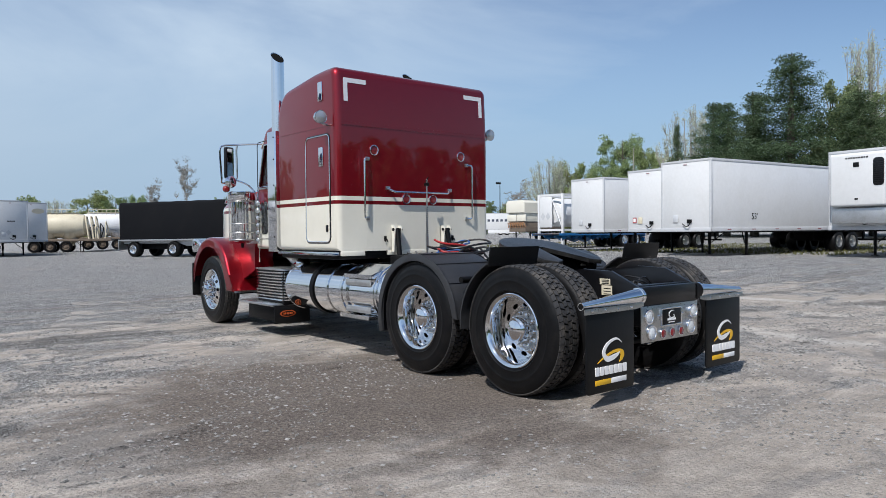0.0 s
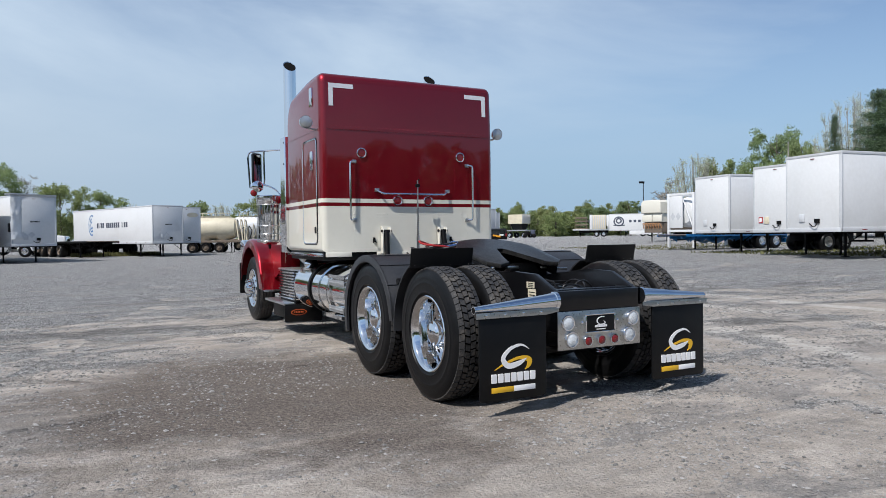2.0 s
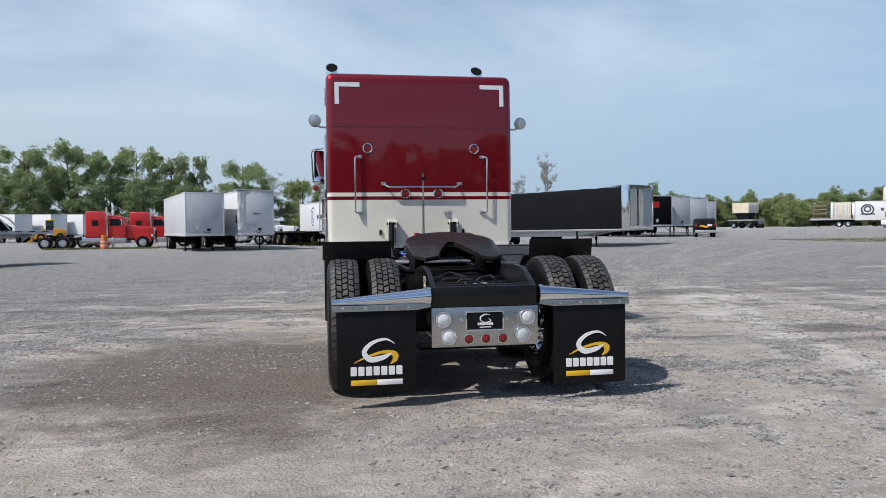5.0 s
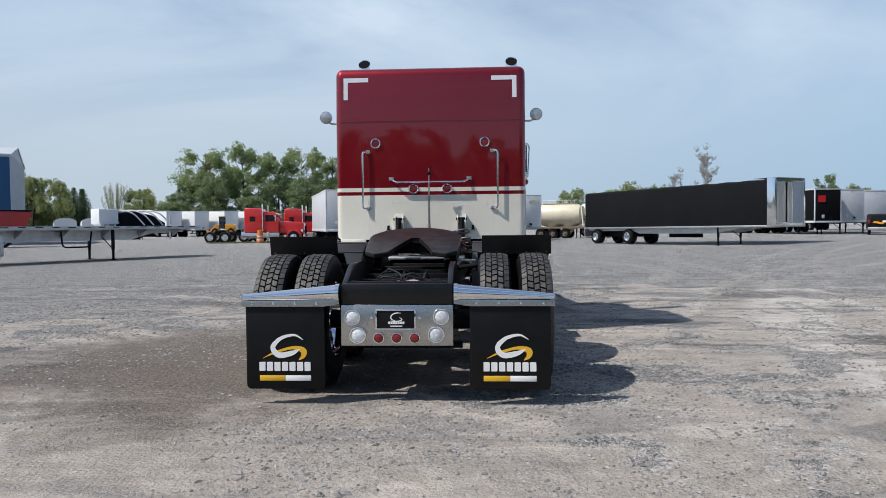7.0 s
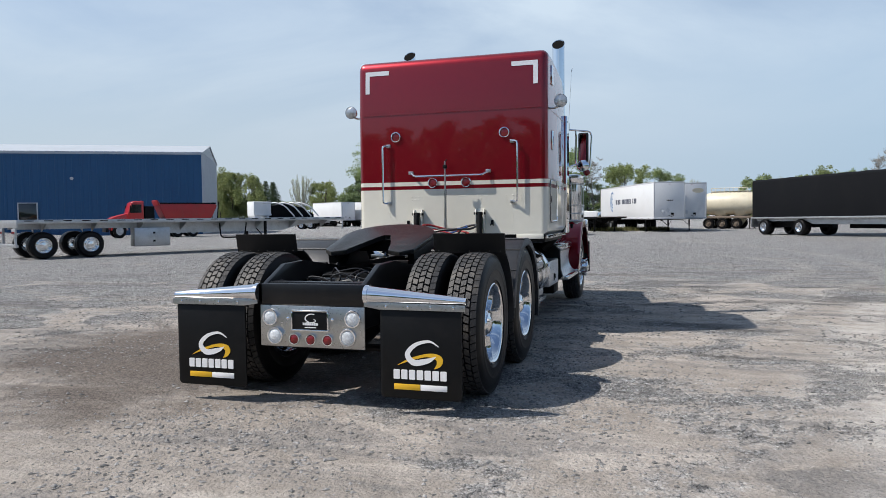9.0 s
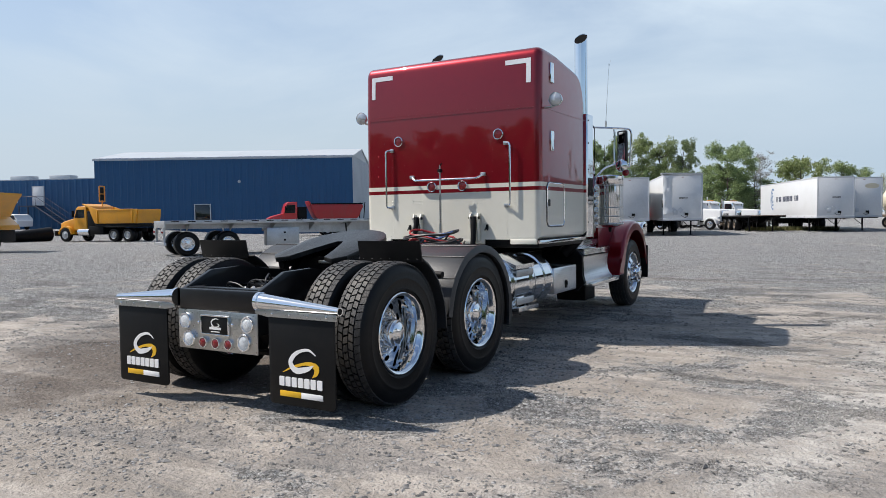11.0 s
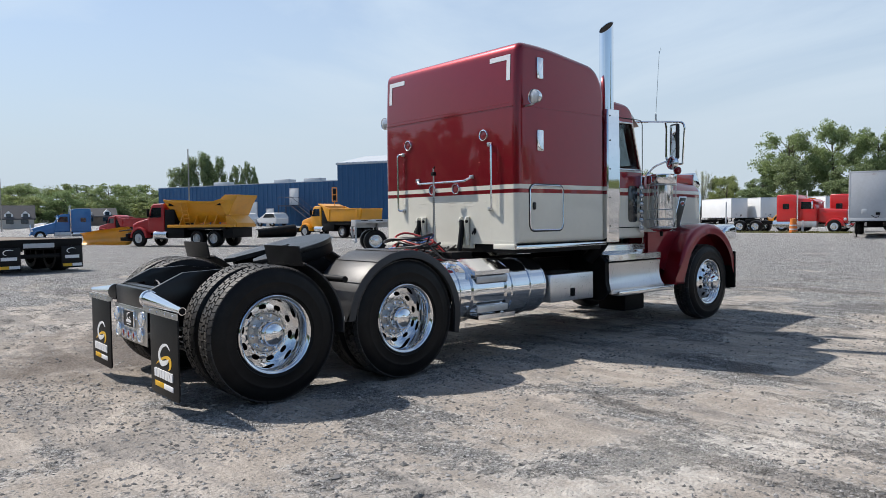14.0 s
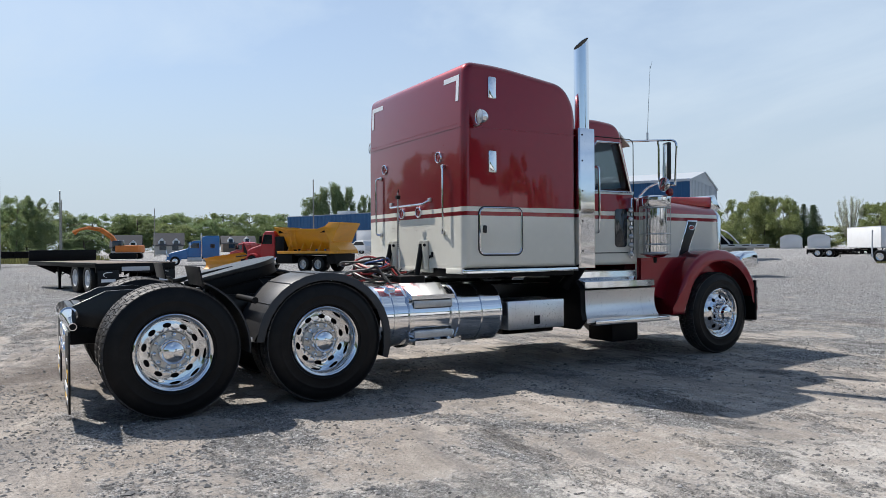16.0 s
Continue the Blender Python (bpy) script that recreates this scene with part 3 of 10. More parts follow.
# chrome skirt under the sleeper, floor, dark underside
for s in (-1, 1):
    bm = bmesh.new()
    bm_prism(bm, [(3.64, 1.172), (3.64, 1.212), (5.22, 1.212), (5.22, 1.172), (3.75, 1.168)], "x", s * 1.20, s * 1.228, 0.006)
    part("chrome_skirt", bm, CHROME, truck, "polished skirt rail")
bm = bmesh.new()
bm_box(bm, -1.18, 1.18, 3.72, 5.2, 1.12, 1.23, 0.02)
part("sleeper_floor", bm, IRON, truck)
bm = bmesh.new()
for x0, x1 in ((-1.17, -0.84), (-0.50, 0.50), (0.84, 1.17)):
    bm_box(bm, x0, x1, 3.66, 3.70, 1.165, 1.225, 0.008)
part("rear_sill", bm, CREAM, truck)

# silver corner tape, tall chrome reflectors
for s in (-1, 1):
    bm = bmesh.new()
    k = [(1.11, 3.30), (1.11, 3.02), (1.055, 3.02), (1.055, 3.245), (0.79, 3.245), (0.79, 3.30)]
    bm_prism(bm, [(s * x, z) for x, z in k], "y", 0, 0.003)
    bmesh.ops.transform(bm, matrix=pose(0, 3.671, 3.02, 0, 0, 0) @ Matrix.Rotation(-0.0434, 4, "X") @ pose(0, 0, -3.02), verts=bm.verts)
    part("corner_tape", bm, TAPE, truck, "silver L-shaped reflective tape")
    for z0 in (2.255, 3.05):
        bm = bmesh.new()
        bm_prism(bm, rounded(3.975, 4.075, z0, z0 + 0.235, 0.012, 2), "x", s * 1.220, s * 1.238, 0.006)
        part("side_reflector", bm, CHROME, truck, "tall chrome marker plate")


def disc_light(name, c, n, r, lens, parent, depth=0.03, label=""):
    bm = bmesh.new()
    bm_lathe(bm, [(r * 0.76, 0), (r * 1.0, 0), (r * 1.02, depth * 0.6), (r * 0.95, depth), (r * 0.82, depth), (r * 0.76, depth * 0.6)], c, n, 28)
    bezel = part(name, bm, CHROME, parent, label)
    bm = bmesh.new()
    bm_lathe(bm, [(r * 0.82, depth * 0.45), (r * 0.7, depth * 0.85), (r * 0.4, depth * 1.1), (r * 0.05, depth * 1.2), (0.001, depth * 1.2)], c, n, 24)
    part("lens", bm, lens, bezel)
    return bezel


for x, z, ring_r in ((-0.70, 2.455, 0.0), (0.70, 2.455, 0.0), (-0.216, 1.868, 0.006), (0.216, 1.868, 0.006)):
    bm = bmesh.new()
    bm_lathe(bm, [(0.052, 0.0), (0.052, 0.014), (0.057, 0.018), (0.064, 0.016), (0.067, 0.0)], (x, 3.664, z), (0, -1, 0), 32)
    bezel = part("marker_light", bm, CHROME, truck, "flush red marker lamp in a thin chrome ring")
    bm = bmesh.new()
    bm_lathe(bm, [(0.053, 0.006), (0.040, 0.010), (0.038, 0.007), (0.022, 0.011), (0.020, 0.008), (0.001, 0.010)], (x, 3.664, z), (0, -1, 0), 28)
    part("lens", bm, REDLENS, bezel)

# spotlights beside the roof
for s in (-1, 1):
    bm = bmesh.new()
    bm_tube(bm, bend([(s * 1.20, 3.80, 2.735), (s * 1.30, 3.80, 2.735), (s * 1.345, 3.83, 2.76)], 0.03), 0.012)
    arm = part("spotlight_arm", bm, STEEL, truck)
    bm = bmesh.new()
    bm_lathe(bm, [(0.076, 0.005), (0.080, 0.0), (0.080, 0.02), (0.074, 0.05), (0.055, 0.085), (0.02, 0.105), (0.001, 0.107)], (s * 1.365, 3.77, 2.815), (0.0, 1, 0), 28)
    lamp = part("spotlight", bm, CHROME, truck, "round chrome work lamp facing backwards")
    bm = bmesh.new()
    bm_lathe(bm, [(0.076, 0.004), (0.05, -0.008), (0.001, -0.012)], (s * 1.365, 3.77, 2.815), (0, 1, 0), 24)
    part("lens", bm, SPOTLENS, lamp)

# grab rails on the rear wall
for s in (-1, 1):
    bm = bmesh.new()
    x, foot = s * 0.865, s * 0.80
    bm_tube(bm, bend([(foot, 3.655, 2.345), (x, 3.615, 2.345), (x, 3.615, 1.62), (foot + s * 0.01, 3.655, 1.62)], 0.035), 0.013, 10)
    rail = part("grab_rail", bm, ALLOY, truck, "vertical polished grab rail")
    for z in (2.345, 1.62):
        bm = bmesh.new()
        bm_box(bm, foot - 0.028, foot + 0.028, 3.640, 3.666, z - 0.022, z + 0.022, 0.006)
        part("rail_foot", bm, STEEL, rail)
bm = bmesh.new()
bm_tube(bm, bend([(-0.50, 3.655, 1.992), (-0.43, 3.60, 1.95), (0.43, 3.60, 1.95), (0.50, 3.655, 1.992)], 0.03), 0.013, 10)
rail = part("grab_rail", bm, ALLOY, truck, "long level polished grab rail")
for x in (-0.50, 0.50):
    bm = bmesh.new()
    bm_box(bm, x - 0.032, x + 0.032, 3.640, 3.666, 1.975, 2.018, 0.006)
    part("rail_foot", bm, STEEL, rail)

# hose pole with a spring, rises in front of the rear wall
bm = bmesh.new()
bm_tube(bm, [(-0.005, 3.50, 1.05), (-0.005, 3.50, 1.60)], 0.012)
bm_tube(bm, [(-0.005, 3.50, 1.60), (-0.005, 3.50, 2.12)], 0.009)
bm_tube(bm, [(-0.005, 3.50, 1.22), (-0.005, 3.50, 1.42)], 0.022)
pole = part("hose_pole", bm, STEEL, truck, "slim steel hose pole with a spring")
bm = bmesh.new()
bm_tube(bm, [(-0.005 + 0.015 * math.cos(k * 0.9), 3.50 + 0.015 * math.sin(k * 0.9), 1.42 + 0.0035 * k) for k in range(100)], 0.003, 5)
part("spring", bm, IRON, pole)
bm = bmesh.new()
bm_box(bm, -0.03, 0.02, 3.475, 3.525, 2.03, 2.075, 0.008)
bm_tube(bm, [(-0.02, 3.50, 2.09), (0.02, 3.50, 2.14)], 0.008)
part("clip", bm, IRON, pole)

# cream hinge brackets with cab shocks, tie hooks
for s in (-1, 1):
    bm = bmesh.new()
    for o in (-0.055, 0.045):
        bm_prism(bm, [(3.66, 1.20), (3.66, 1.53), (3.60, 1.53), (3.575, 1.49), (3.60, 1.20)], "x", s * 0.40 + o, s * 0.40 + o + 0.012)
    bm_box(bm, s * 0.40 - 0.055, s * 0.40 + 0.057, 3.645, 3.660, 1.20, 1.54, 0.004)
    hinge = part("hinge_bracket", bm, CREAM, truck, "cream steel hinge bracket")
    bm = bmesh.new()
    bm_tube(bm, [(s * 0.40, 3.60, 1.49), (s * 0.42, 3.52, 1.12)], 0.032, 12)
    bm_tube(bm, [(s * 0.40 - 0.07, 3.60, 1.48), (s * 0.40 + 0.07, 3.60, 1.48)], 0.018)
    part("shock_absorber", bm, IRON, hinge)
    bm = bmesh.new()
    bm_box(bm, s * 0.545 - 0.015, s * 0.545 + 0.015, 3.645, 3.664, 1.34, 1.40, 0.004)
    bm_tube(bm, bend([(s * 0.545 - 0.02, 3.63, 1.33), (s * 0.545, 3.63, 1.37), (s * 0.545 + 0.02, 3.63, 1.33)], 0.01), 0.007, 6)
    part("tie_hook", bm, IRON, truck)

# locker hatches: tall on the left side, small on the right
for s, y0, y1, z0, z1, hy, hz in ((-1, 3.83, 4.41, 1.335, 2.63, 3.90, 1.50), (1, 3.86, 4.41, 1.375, 1.875, 3.925, 1.645)):
    bm = bmesh.new()
    outline = rounded(y0, y1, z0, z1, 0.07, 5)
    bm_tube(bm, [(s * 1.226, y, z) for y, z in outline + outline[:1]], 0.008, 6, False)
    hatch = part("locker_hatch", bm, CHROME, truck, "locker hatch with a bright trim edge")
    bm = bmesh.new()
    outline = rounded(y0 - 0.012, y1 + 0.012, z0 - 0.012, z1 + 0.012, 0.08, 5)
    bm_tube(bm, [(s * 1.223, y, z) for y, z in outline + outline[:1]], 0.008, 6, False)
    part("seal", bm, BLACK, hatch, "black rubber seal")
    bm = bmesh.new()
    bm_prism(bm, rounded(hy - 0.022, hy + 0.022, hz - 0.042, hz + 0.042, 0.015, 3), "x", s * 1.220, s * 1.236, 0.004)
    part("latch", bm, BLACK, hatch)

# exhaust stacks, heat shields
for s in (-1, 1):
    bm = bmesh.new()
    seg, c, r = 32, Vector((s * 1.115, 5.38, 0)), 0.102
    rings = []
    for z, rr, slope in ((1.75, 0.102, 0), (2.85, 0.102, 0), (3.86, 0.102, 0.85), (3.86, 0.096, 0.85), (3.30, 0.096, 0)):
        rings.append([bm.verts.new((c.x + rr * 0.87 * math.cos(a), c.y + rr * 0.87 * math.sin(a), z + slope * rr * math.sin(a))) for a in (2 * math.pi * k / seg for k in range(seg))])
    for a, b in zip(rings, rings[1:]):
        for k in range(seg):
            bm.faces.new((a[k], a[(k + 1) % seg], b[(k + 1) % seg], b[k]))
    bm.faces.new(rings[-1])
    stack = part("exhaust_pipe", bm, CHROME, truck, "tall chrome exhaust pipe cut at a slant")
    # flat dark disc closes the pipe, standing in for its shaded inside
    bm = bmesh.new()
    bm.faces.new([bm.verts.new((s * 1.115 + 0.082 * math.cos(a), 5.38 + 0.082 * math.sin(a), 3.852 + 0.85 * 0.098 * math.sin(a))) for a in (2 * math.pi * k / 24 for k in range(24))])
    part("dark_mouth", bm, MOUTHDARK, stack)
    bm = bmesh.new()
    bm_prism(bm, [(s * 1.0, 5.225), (s * 1.235, 5.225), (s * 1.25, 5.24), (s * 1.25, 5.455), (s * 1.235, 5.47), (s * 1.225, 5.455), (s * 1.225, 5.25), (s * 1.0, 5.245)], "z", 1.20, 2.83, 0.004)
    shield = part("heat_shield", bm, CHROME, truck, "flat polished heat shield")
    bm = bmesh.new()
    for z in (1.4, 1.75, 2.1, 2.45, 2.75):
        bm_lathe(bm, [(0.011, 0), (0.009, 0.005), (0.001, 0.007)], (s * 1.25, 5.27, z), (s, 0, 0), 8)
    part("screws", bm, IRON, shield, kind="stuff")
    bm = bmesh.new()
    ex = 1.12 if s > 0 else 1.04
    bm_tube(bm, bend([(s * ex, 5.38, 1.8), (s * ex, 5.36, 1.22), (s * (ex - 0.24), 5.30, 0.98)], 0.2, 6), 0.08, 16)
    part("exhaust_elbow", bm, IRON if s > 0 else STEEL, truck)

# cab: body, roof cap, windows
CAB = round_corners([(5.30, 1.22, 0), (5.30, 2.99, 0.12), (5.70, 3.02, 0.15), (6.12, 2.98, 0.16), (6.37, 2.10, 0.035), (6.44, 2.06, 0.03), (6.44, 1.22, 0)])


def carve(bm, cutters):
    """Cuts closed bodies out of a closed body."""
    def as_object(b):
        bmesh.ops.recalc_face_normals(b, faces=b.faces)
        mesh = bpy.data.meshes.new("cut")
        b.to_mesh(mesh)
        b.free()
        return new("cut", mesh)
    body = as_object(bm)
    tools = [as_object(c) for c in cutters]
    for t in tools:
        mod = body.modifiers.new("cut", "BOOLEAN")
        mod.operation, mod.solver, mod.object = "DIFFERENCE", "EXACT", t
    bpy.context.view_layer.update()
    out = bmesh.new()
    done = bpy.data.meshes.new_from_object(body.evaluated_get(bpy.context.evaluated_depsgraph_get()))
    out.from_mesh(done)
    bpy.data.meshes.remove(done)
    for ob in [body] + tools:
        mesh = ob.data
        bpy.data.objects.remove(ob)
        bpy.data.meshes.remove(mesh)
    return out


SIDE_GLASS = [(5.66, 2.13), (5.66, 2.66), (5.73, 2.74), (6.10, 2.74), (6.29, 2.13)]


def cab_shell():
    hollow, sides, front = bmesh.new(), bmesh.new(), bmesh.new()
    bm_prism(hollow, [(5.36, 1.32), (5.36, 2.86), (5.66, 2.94), (6.02, 2.90), (6.29, 2.05), (6.38, 1.98), (6.38, 1.32)], "x", -0.925, 0.925)
    bm_prism(sides, SIDE_GLASS, "x", -1.2, 1.2)
    bm_prism(front, [(6.0, 2.20), (6.9, 2.20), (6.9, 2.80), (6.0, 2.80)], "x", -0.84, 0.84)
    return carve(shell(CAB, 0.985, 0.075, 6), [hollow, sides, front])


banded(cab_shell, [(a.replace("panel", "cab_panel").replace("stripe", "cab_stripe"), b) for a, b in BANDS], truck)
bm = bmesh.new()
bm_prism(bm, rounded(5.50, 5.62, 2.99, 3.05, 0.02), "x", -0.5, 0.5, 0.01)
part("roof_rail", bm, RED, truck)
for k in range(5):
    bm = bmesh.new()
    bm_prism(bm, [(5.93, 2.985), (6.10, 2.945), (6.11, 2.97), (6.04, 3.03), (5.97, 3.035)], "x", -0.66 + 0.33 * k - 0.045, -0.66 + 0.33 * k + 0.045, 0.01)
    part("cab_lamp", bm, AMBER if k % 2 else CLEARLENS, truck, "bullet-shaped roof lamp")
bm = bmesh.new()
bm_prism(bm, [(6.13, 2.885), (6.335, 2.72), (6.345, 2.73), (6.16, 2.90)], "x", -0.93, 0.93, 0.004)
part("sun_visor", bm, CREAM, truck, "pale painted drop visor over the windscreen")
for s in (-1, 1):
    bm = bmesh.new()
    bm_prism(bm, SIDE_GLASS, "x", s * 0.958, s * 0.963)
    door_glass = part("side_window", bm, GLASS, truck, "clear door window")
    door_glass.visible_shadow = False
    bm = bmesh.new()
    bm_tube(bm, [(s * 0.988, y, z) for y, z in SIDE_GLASS + SIDE_GLASS[:1]], 0.015, 6, False)
    part("window_trim", bm, CHROME, door_glass)
    bm = bmesh.new()
    bm_prism(bm, rounded(6.02, 6.22, 1.44, 1.92, 0.05), "x", s * 0.984, s * 0.992, 0.002)
    part("lower_window", bm, DARKGLASS, truck, "small low window in the door")
    bm = bmesh.new()
    o = rounded(5.58, 6.34, 1.37, 2.80, 0.07)
    bm_tube(bm, [(s * 0.986, y, z) for y, z in o + o[:1]], 0.006, 5, False)
    part("door_gap", bm, IRON, truck)
    bm = bmesh.new()
    bm_tube(bm, bend([(s * 0.98, 5.68, 2.42), (s * 1.08, 5.68, 2.42), (s * 1.08, 5.68, 1.62), (s * 0.98, 5.68, 1.62)], 0.06), 0.016, 10)
    part("door_grab_rail", bm, CHROME, truck)
    bm = bmesh.new()
    bm_prism(bm, [(5.60, 2.10), (6.33, 2.10), (6.34, 2.14), (5.60, 2.14)], "x", s * 0.984, s * 0.994)
    part("window_ledge", bm, STEEL, truck)
bm = bmesh.new()
bm_prism(bm, [(6.155, 2.82), (6.161, 2.82), (6.346, 2.18), (6.340, 2.18)], "x", -0.86, 0.86)
part("windscreen", bm, GLASS, truck).visible_shadow = False
# inside: dash, wheel, seats, curtain to the sleeper
bm = bmesh.new()
bm_prism(bm, [(6.02, 1.75), (6.02, 2.10), (6.10, 2.16), (6.28, 2.10), (6.34, 1.75)], "x", -0.90, 0.90, 0.02)
part("dashboard", bm, INSIDE, truck)
bm = bmesh.new()
ring = [Vector((-0.45 + 0.22 * math.cos(a), 5.93 + 0.08 * math.sin(a), 2.12 + 0.20 * math.sin(a))) for a in (2 * math.pi * k / 24 for k in range(25))]
bm_tube(bm, ring, 0.017, 7, False)
bm_tube(bm, [(-0.45, 5.93, 2.12), (-0.45, 6.08, 1.98)], 0.035, 8)
bm_tube(bm, [ring[0], ring[12]], 0.012, 6)
part("steering_wheel", bm, BLACK, truck)
for x in (-0.45, 0.45):
    bm = bmesh.new()
    bm_prism(bm, [(5.40, 1.55), (5.40, 2.30), (5.47, 2.48), (5.54, 2.46), (5.56, 1.80), (5.90, 1.76), (5.90, 1.55)], "x", x - 0.25, x + 0.25, 0.04, 3)
    part("cab_seat", bm, INSIDE, truck, "grey high-backed cab seat")

# hood with stripes, grille shell, lamps
HOOD_PLAN = [(6.40, 0.93), (6.60, 0.90), (7.4, 0.82), (8.2, 0.74), (8.27, 0.70)]


def hood_shell():
    bm = bmesh.new()
    sections = []
    for y, h in ((6.42, 0.93), (6.7, 0.91), (7.4, 0.84), (8.0, 0.775), (8.2, 0.75), (8.26, 0.70)):
        top = 2.10 - 0.055 * (y - 6.42) - (0.05 if y > 8.22 else 0)
        r, pts = 0.17, []
        for k in range(7):
            a = math.pi / 2 * k / 6
            pts.append((h - r + r * math.cos(a), top - r + r * math.sin(a)))
        right = [(h, 1.02)] + pts
        sections.append([bm.verts.new((x, y, z)) for x, z in right] + [bm.verts.new((-x, y, z)) for x, z in right[::-1]])
    for a, b in zip(sections, sections[1:]):
        for k in range(len(a) - 1):
            bm.faces.new((a[k], a[k + 1], b[k + 1], b[k]))
    bm.faces.new(sections[-1])
    return bm


banded(hood_shell, [(a.replace("panel", "hood_panel").replace("stripe", "hood_stripe"), b) for a, b in BANDS], truck)
bm = bmesh.new()
bm_prism(bm, rounded(-0.72, 0.72, 0.75, 1.97, 0.14, 5), "y", 8.25, 8.32, 0.02)
grille = part("grille_surround", bm, CHROME, truck, "chrome radiator shell")
for k in range(15):
    bm = bmesh.new()
    bm_box(bm, -0.60 + k * 0.086 - 0.006, -0.60 + k * 0.086 + 0.006, 8.318, 8.335, 0.85, 1.88, 0.003)
    part("grille_bar", bm, CHROME, grille)
bm = bmesh.new()
bm_prism(bm, [(7.30, 2.05), (8.20, 2.0), (8.24, 2.15), (7.34, 2.13)], "x", -0.64, 0.64, 0.02)
deflector = part("bug_deflector", bm, REDPAINT, truck, "tilted red and clear hood deflector")
bm = bmesh.new()
bm_prism(bm, [(8.18, 1.98), (8.40, 1.98), (8.27, 2.18), (8.20, 2.15)], "x", -0.66, 0.66, 0.008)
part("deflector_lip", bm, CHROME, deflector)
for s in (-1, 1):
    bm = bmesh.new()
    bm_prism(bm, [(7.29, 1.30), (7.47, 1.30), (7.69, 1.80), (7.49, 1.80)], "x", s * 0.800, s * 0.848, 0.006)
    vent = part("hood_vent", bm, CHROME, truck, "slanted hood side vent in a bright frame")
    # black inset paints the dark ground that the bright plate mirrors
    bm = bmesh.new()
    bm_prism(bm, [(7.310, 1.32), (7.460, 1.32), (7.665, 1.785), (7.503, 1.785)], "x", s * 0.840, s * 0.853, 0.004)
    part("dark_plate_face", bm, BLACK, vent, "black inset painted for the dark ground mirrored in the plate")
    bm = bmesh.new()
    oval = [(7.555 + 0.052 * math.cos(radians(a)), 1.70 + 0.030 * math.sin(radians(a))) for a in range(0, 360, 20)]
    bm_tube(bm, [(s * 0.855, y, z) for y, z in oval + oval[:1]], 0.005, 6, False)
    part("emblem_ring", bm, CHROME, vent, "bright oval emblem ring")
    bm = bmesh.new()
    bm_prism(bm, [(7.555 + 0.045 * math.cos(radians(a)), 1.70 + 0.024 * math.sin(radians(a))) for a in range(0, 360, 20)], "x", s * 0.852, s * 0.857, 0.002)
    part("emblem", bm, REDLENS, vent, "small red oval emblem")
    # fenders: arch over the steer wheel with a flat rear skirt
    bm = bmesh.new()
    arch_out, arch_in = [], []
    for k in range(15):
        a = radians(-4 + 168 * k / 14)
        y, z = 7.66 + 0.80 * math.cos(a), 0.60 + 0.80 * math.sin(a)
        arch_out.append((y, z))
        arch_in.append((7.68 + 0.70 * math.cos(a), 0.60 + 0.70 * math.sin(a)))
    arch = arch_out + [(6.80, 0.62), (6.74, 0.56), (7.02, 0.56)] + arch_in[::-1]
    bm_prism(bm, arch, "x", s * 0.72, s * 1.235, 0.05, 4)
    part("front_fender", bm, RED, truck, "rounded red fender over the steer wheel")
    bm = bmesh.new()
    for x0, x1 in ((0.70, 1.0),):
        bm_prism(bm, [(6.45, 0.9), (7.0, 0.7), (8.2, 0.9), (8.2, 1.3), (6.45, 1.3)], "x", s * x0, s * x1)
    part("inner_fender", bm, RED, truck)
    bm = bmesh.new()
    bm_prism(bm, [(8.10, 1.22), (8.20, 1.165), (8.46, 1.15), (8.47, 1.34), (8.40, 1.375), (8.20, 1.36), (8.11, 1.30)], "x", min(s * 0.94, s * 1.22), max(s * 0.94, s * 1.22), 0.035, 3)
    head = part("headlight", bm, CHROME, truck, "boxy chrome headlight pod beside the hood")
    bm = bmesh.new()
    for x in (1.01, 1.15):
        bm_prism(bm, rounded(s * x - 0.058, s * x + 0.058, 1.19, 1.32, 0.02), "y", 8.468, 8.482, 0.004)
    part("lens", bm, CLEARLENS, head)
    bm = bmesh.new()
    bm_box(bm, s * 1.02 - 0.20, s * 1.02 + 0.22, 6.69, 6.715, 0.55, 0.58, 0.004)
    part("fender_edge", bm, STEEL, truck)
bm = bmesh.new()
bm_prism(bm, [(8.40, 0.40), (8.47, 0.38), (8.53, 0.42), (8.54, 0.86), (8.47, 0.92), (8.40, 0.90)], "x", -1.17, 1.17, 0.02)
part("bumper", bm, CHROME, truck, "deep front bumper")
for s in (-1, 1):
    bm = bmesh.new()
    bm_box(bm, s * 1.11 - 0.14, s * 1.11 + 0.14, 8.36, 8.395, 0.42, 0.97, 0.01)
    part("bumper_back", bm, IRON, truck, "dark flap between fender and bumper")

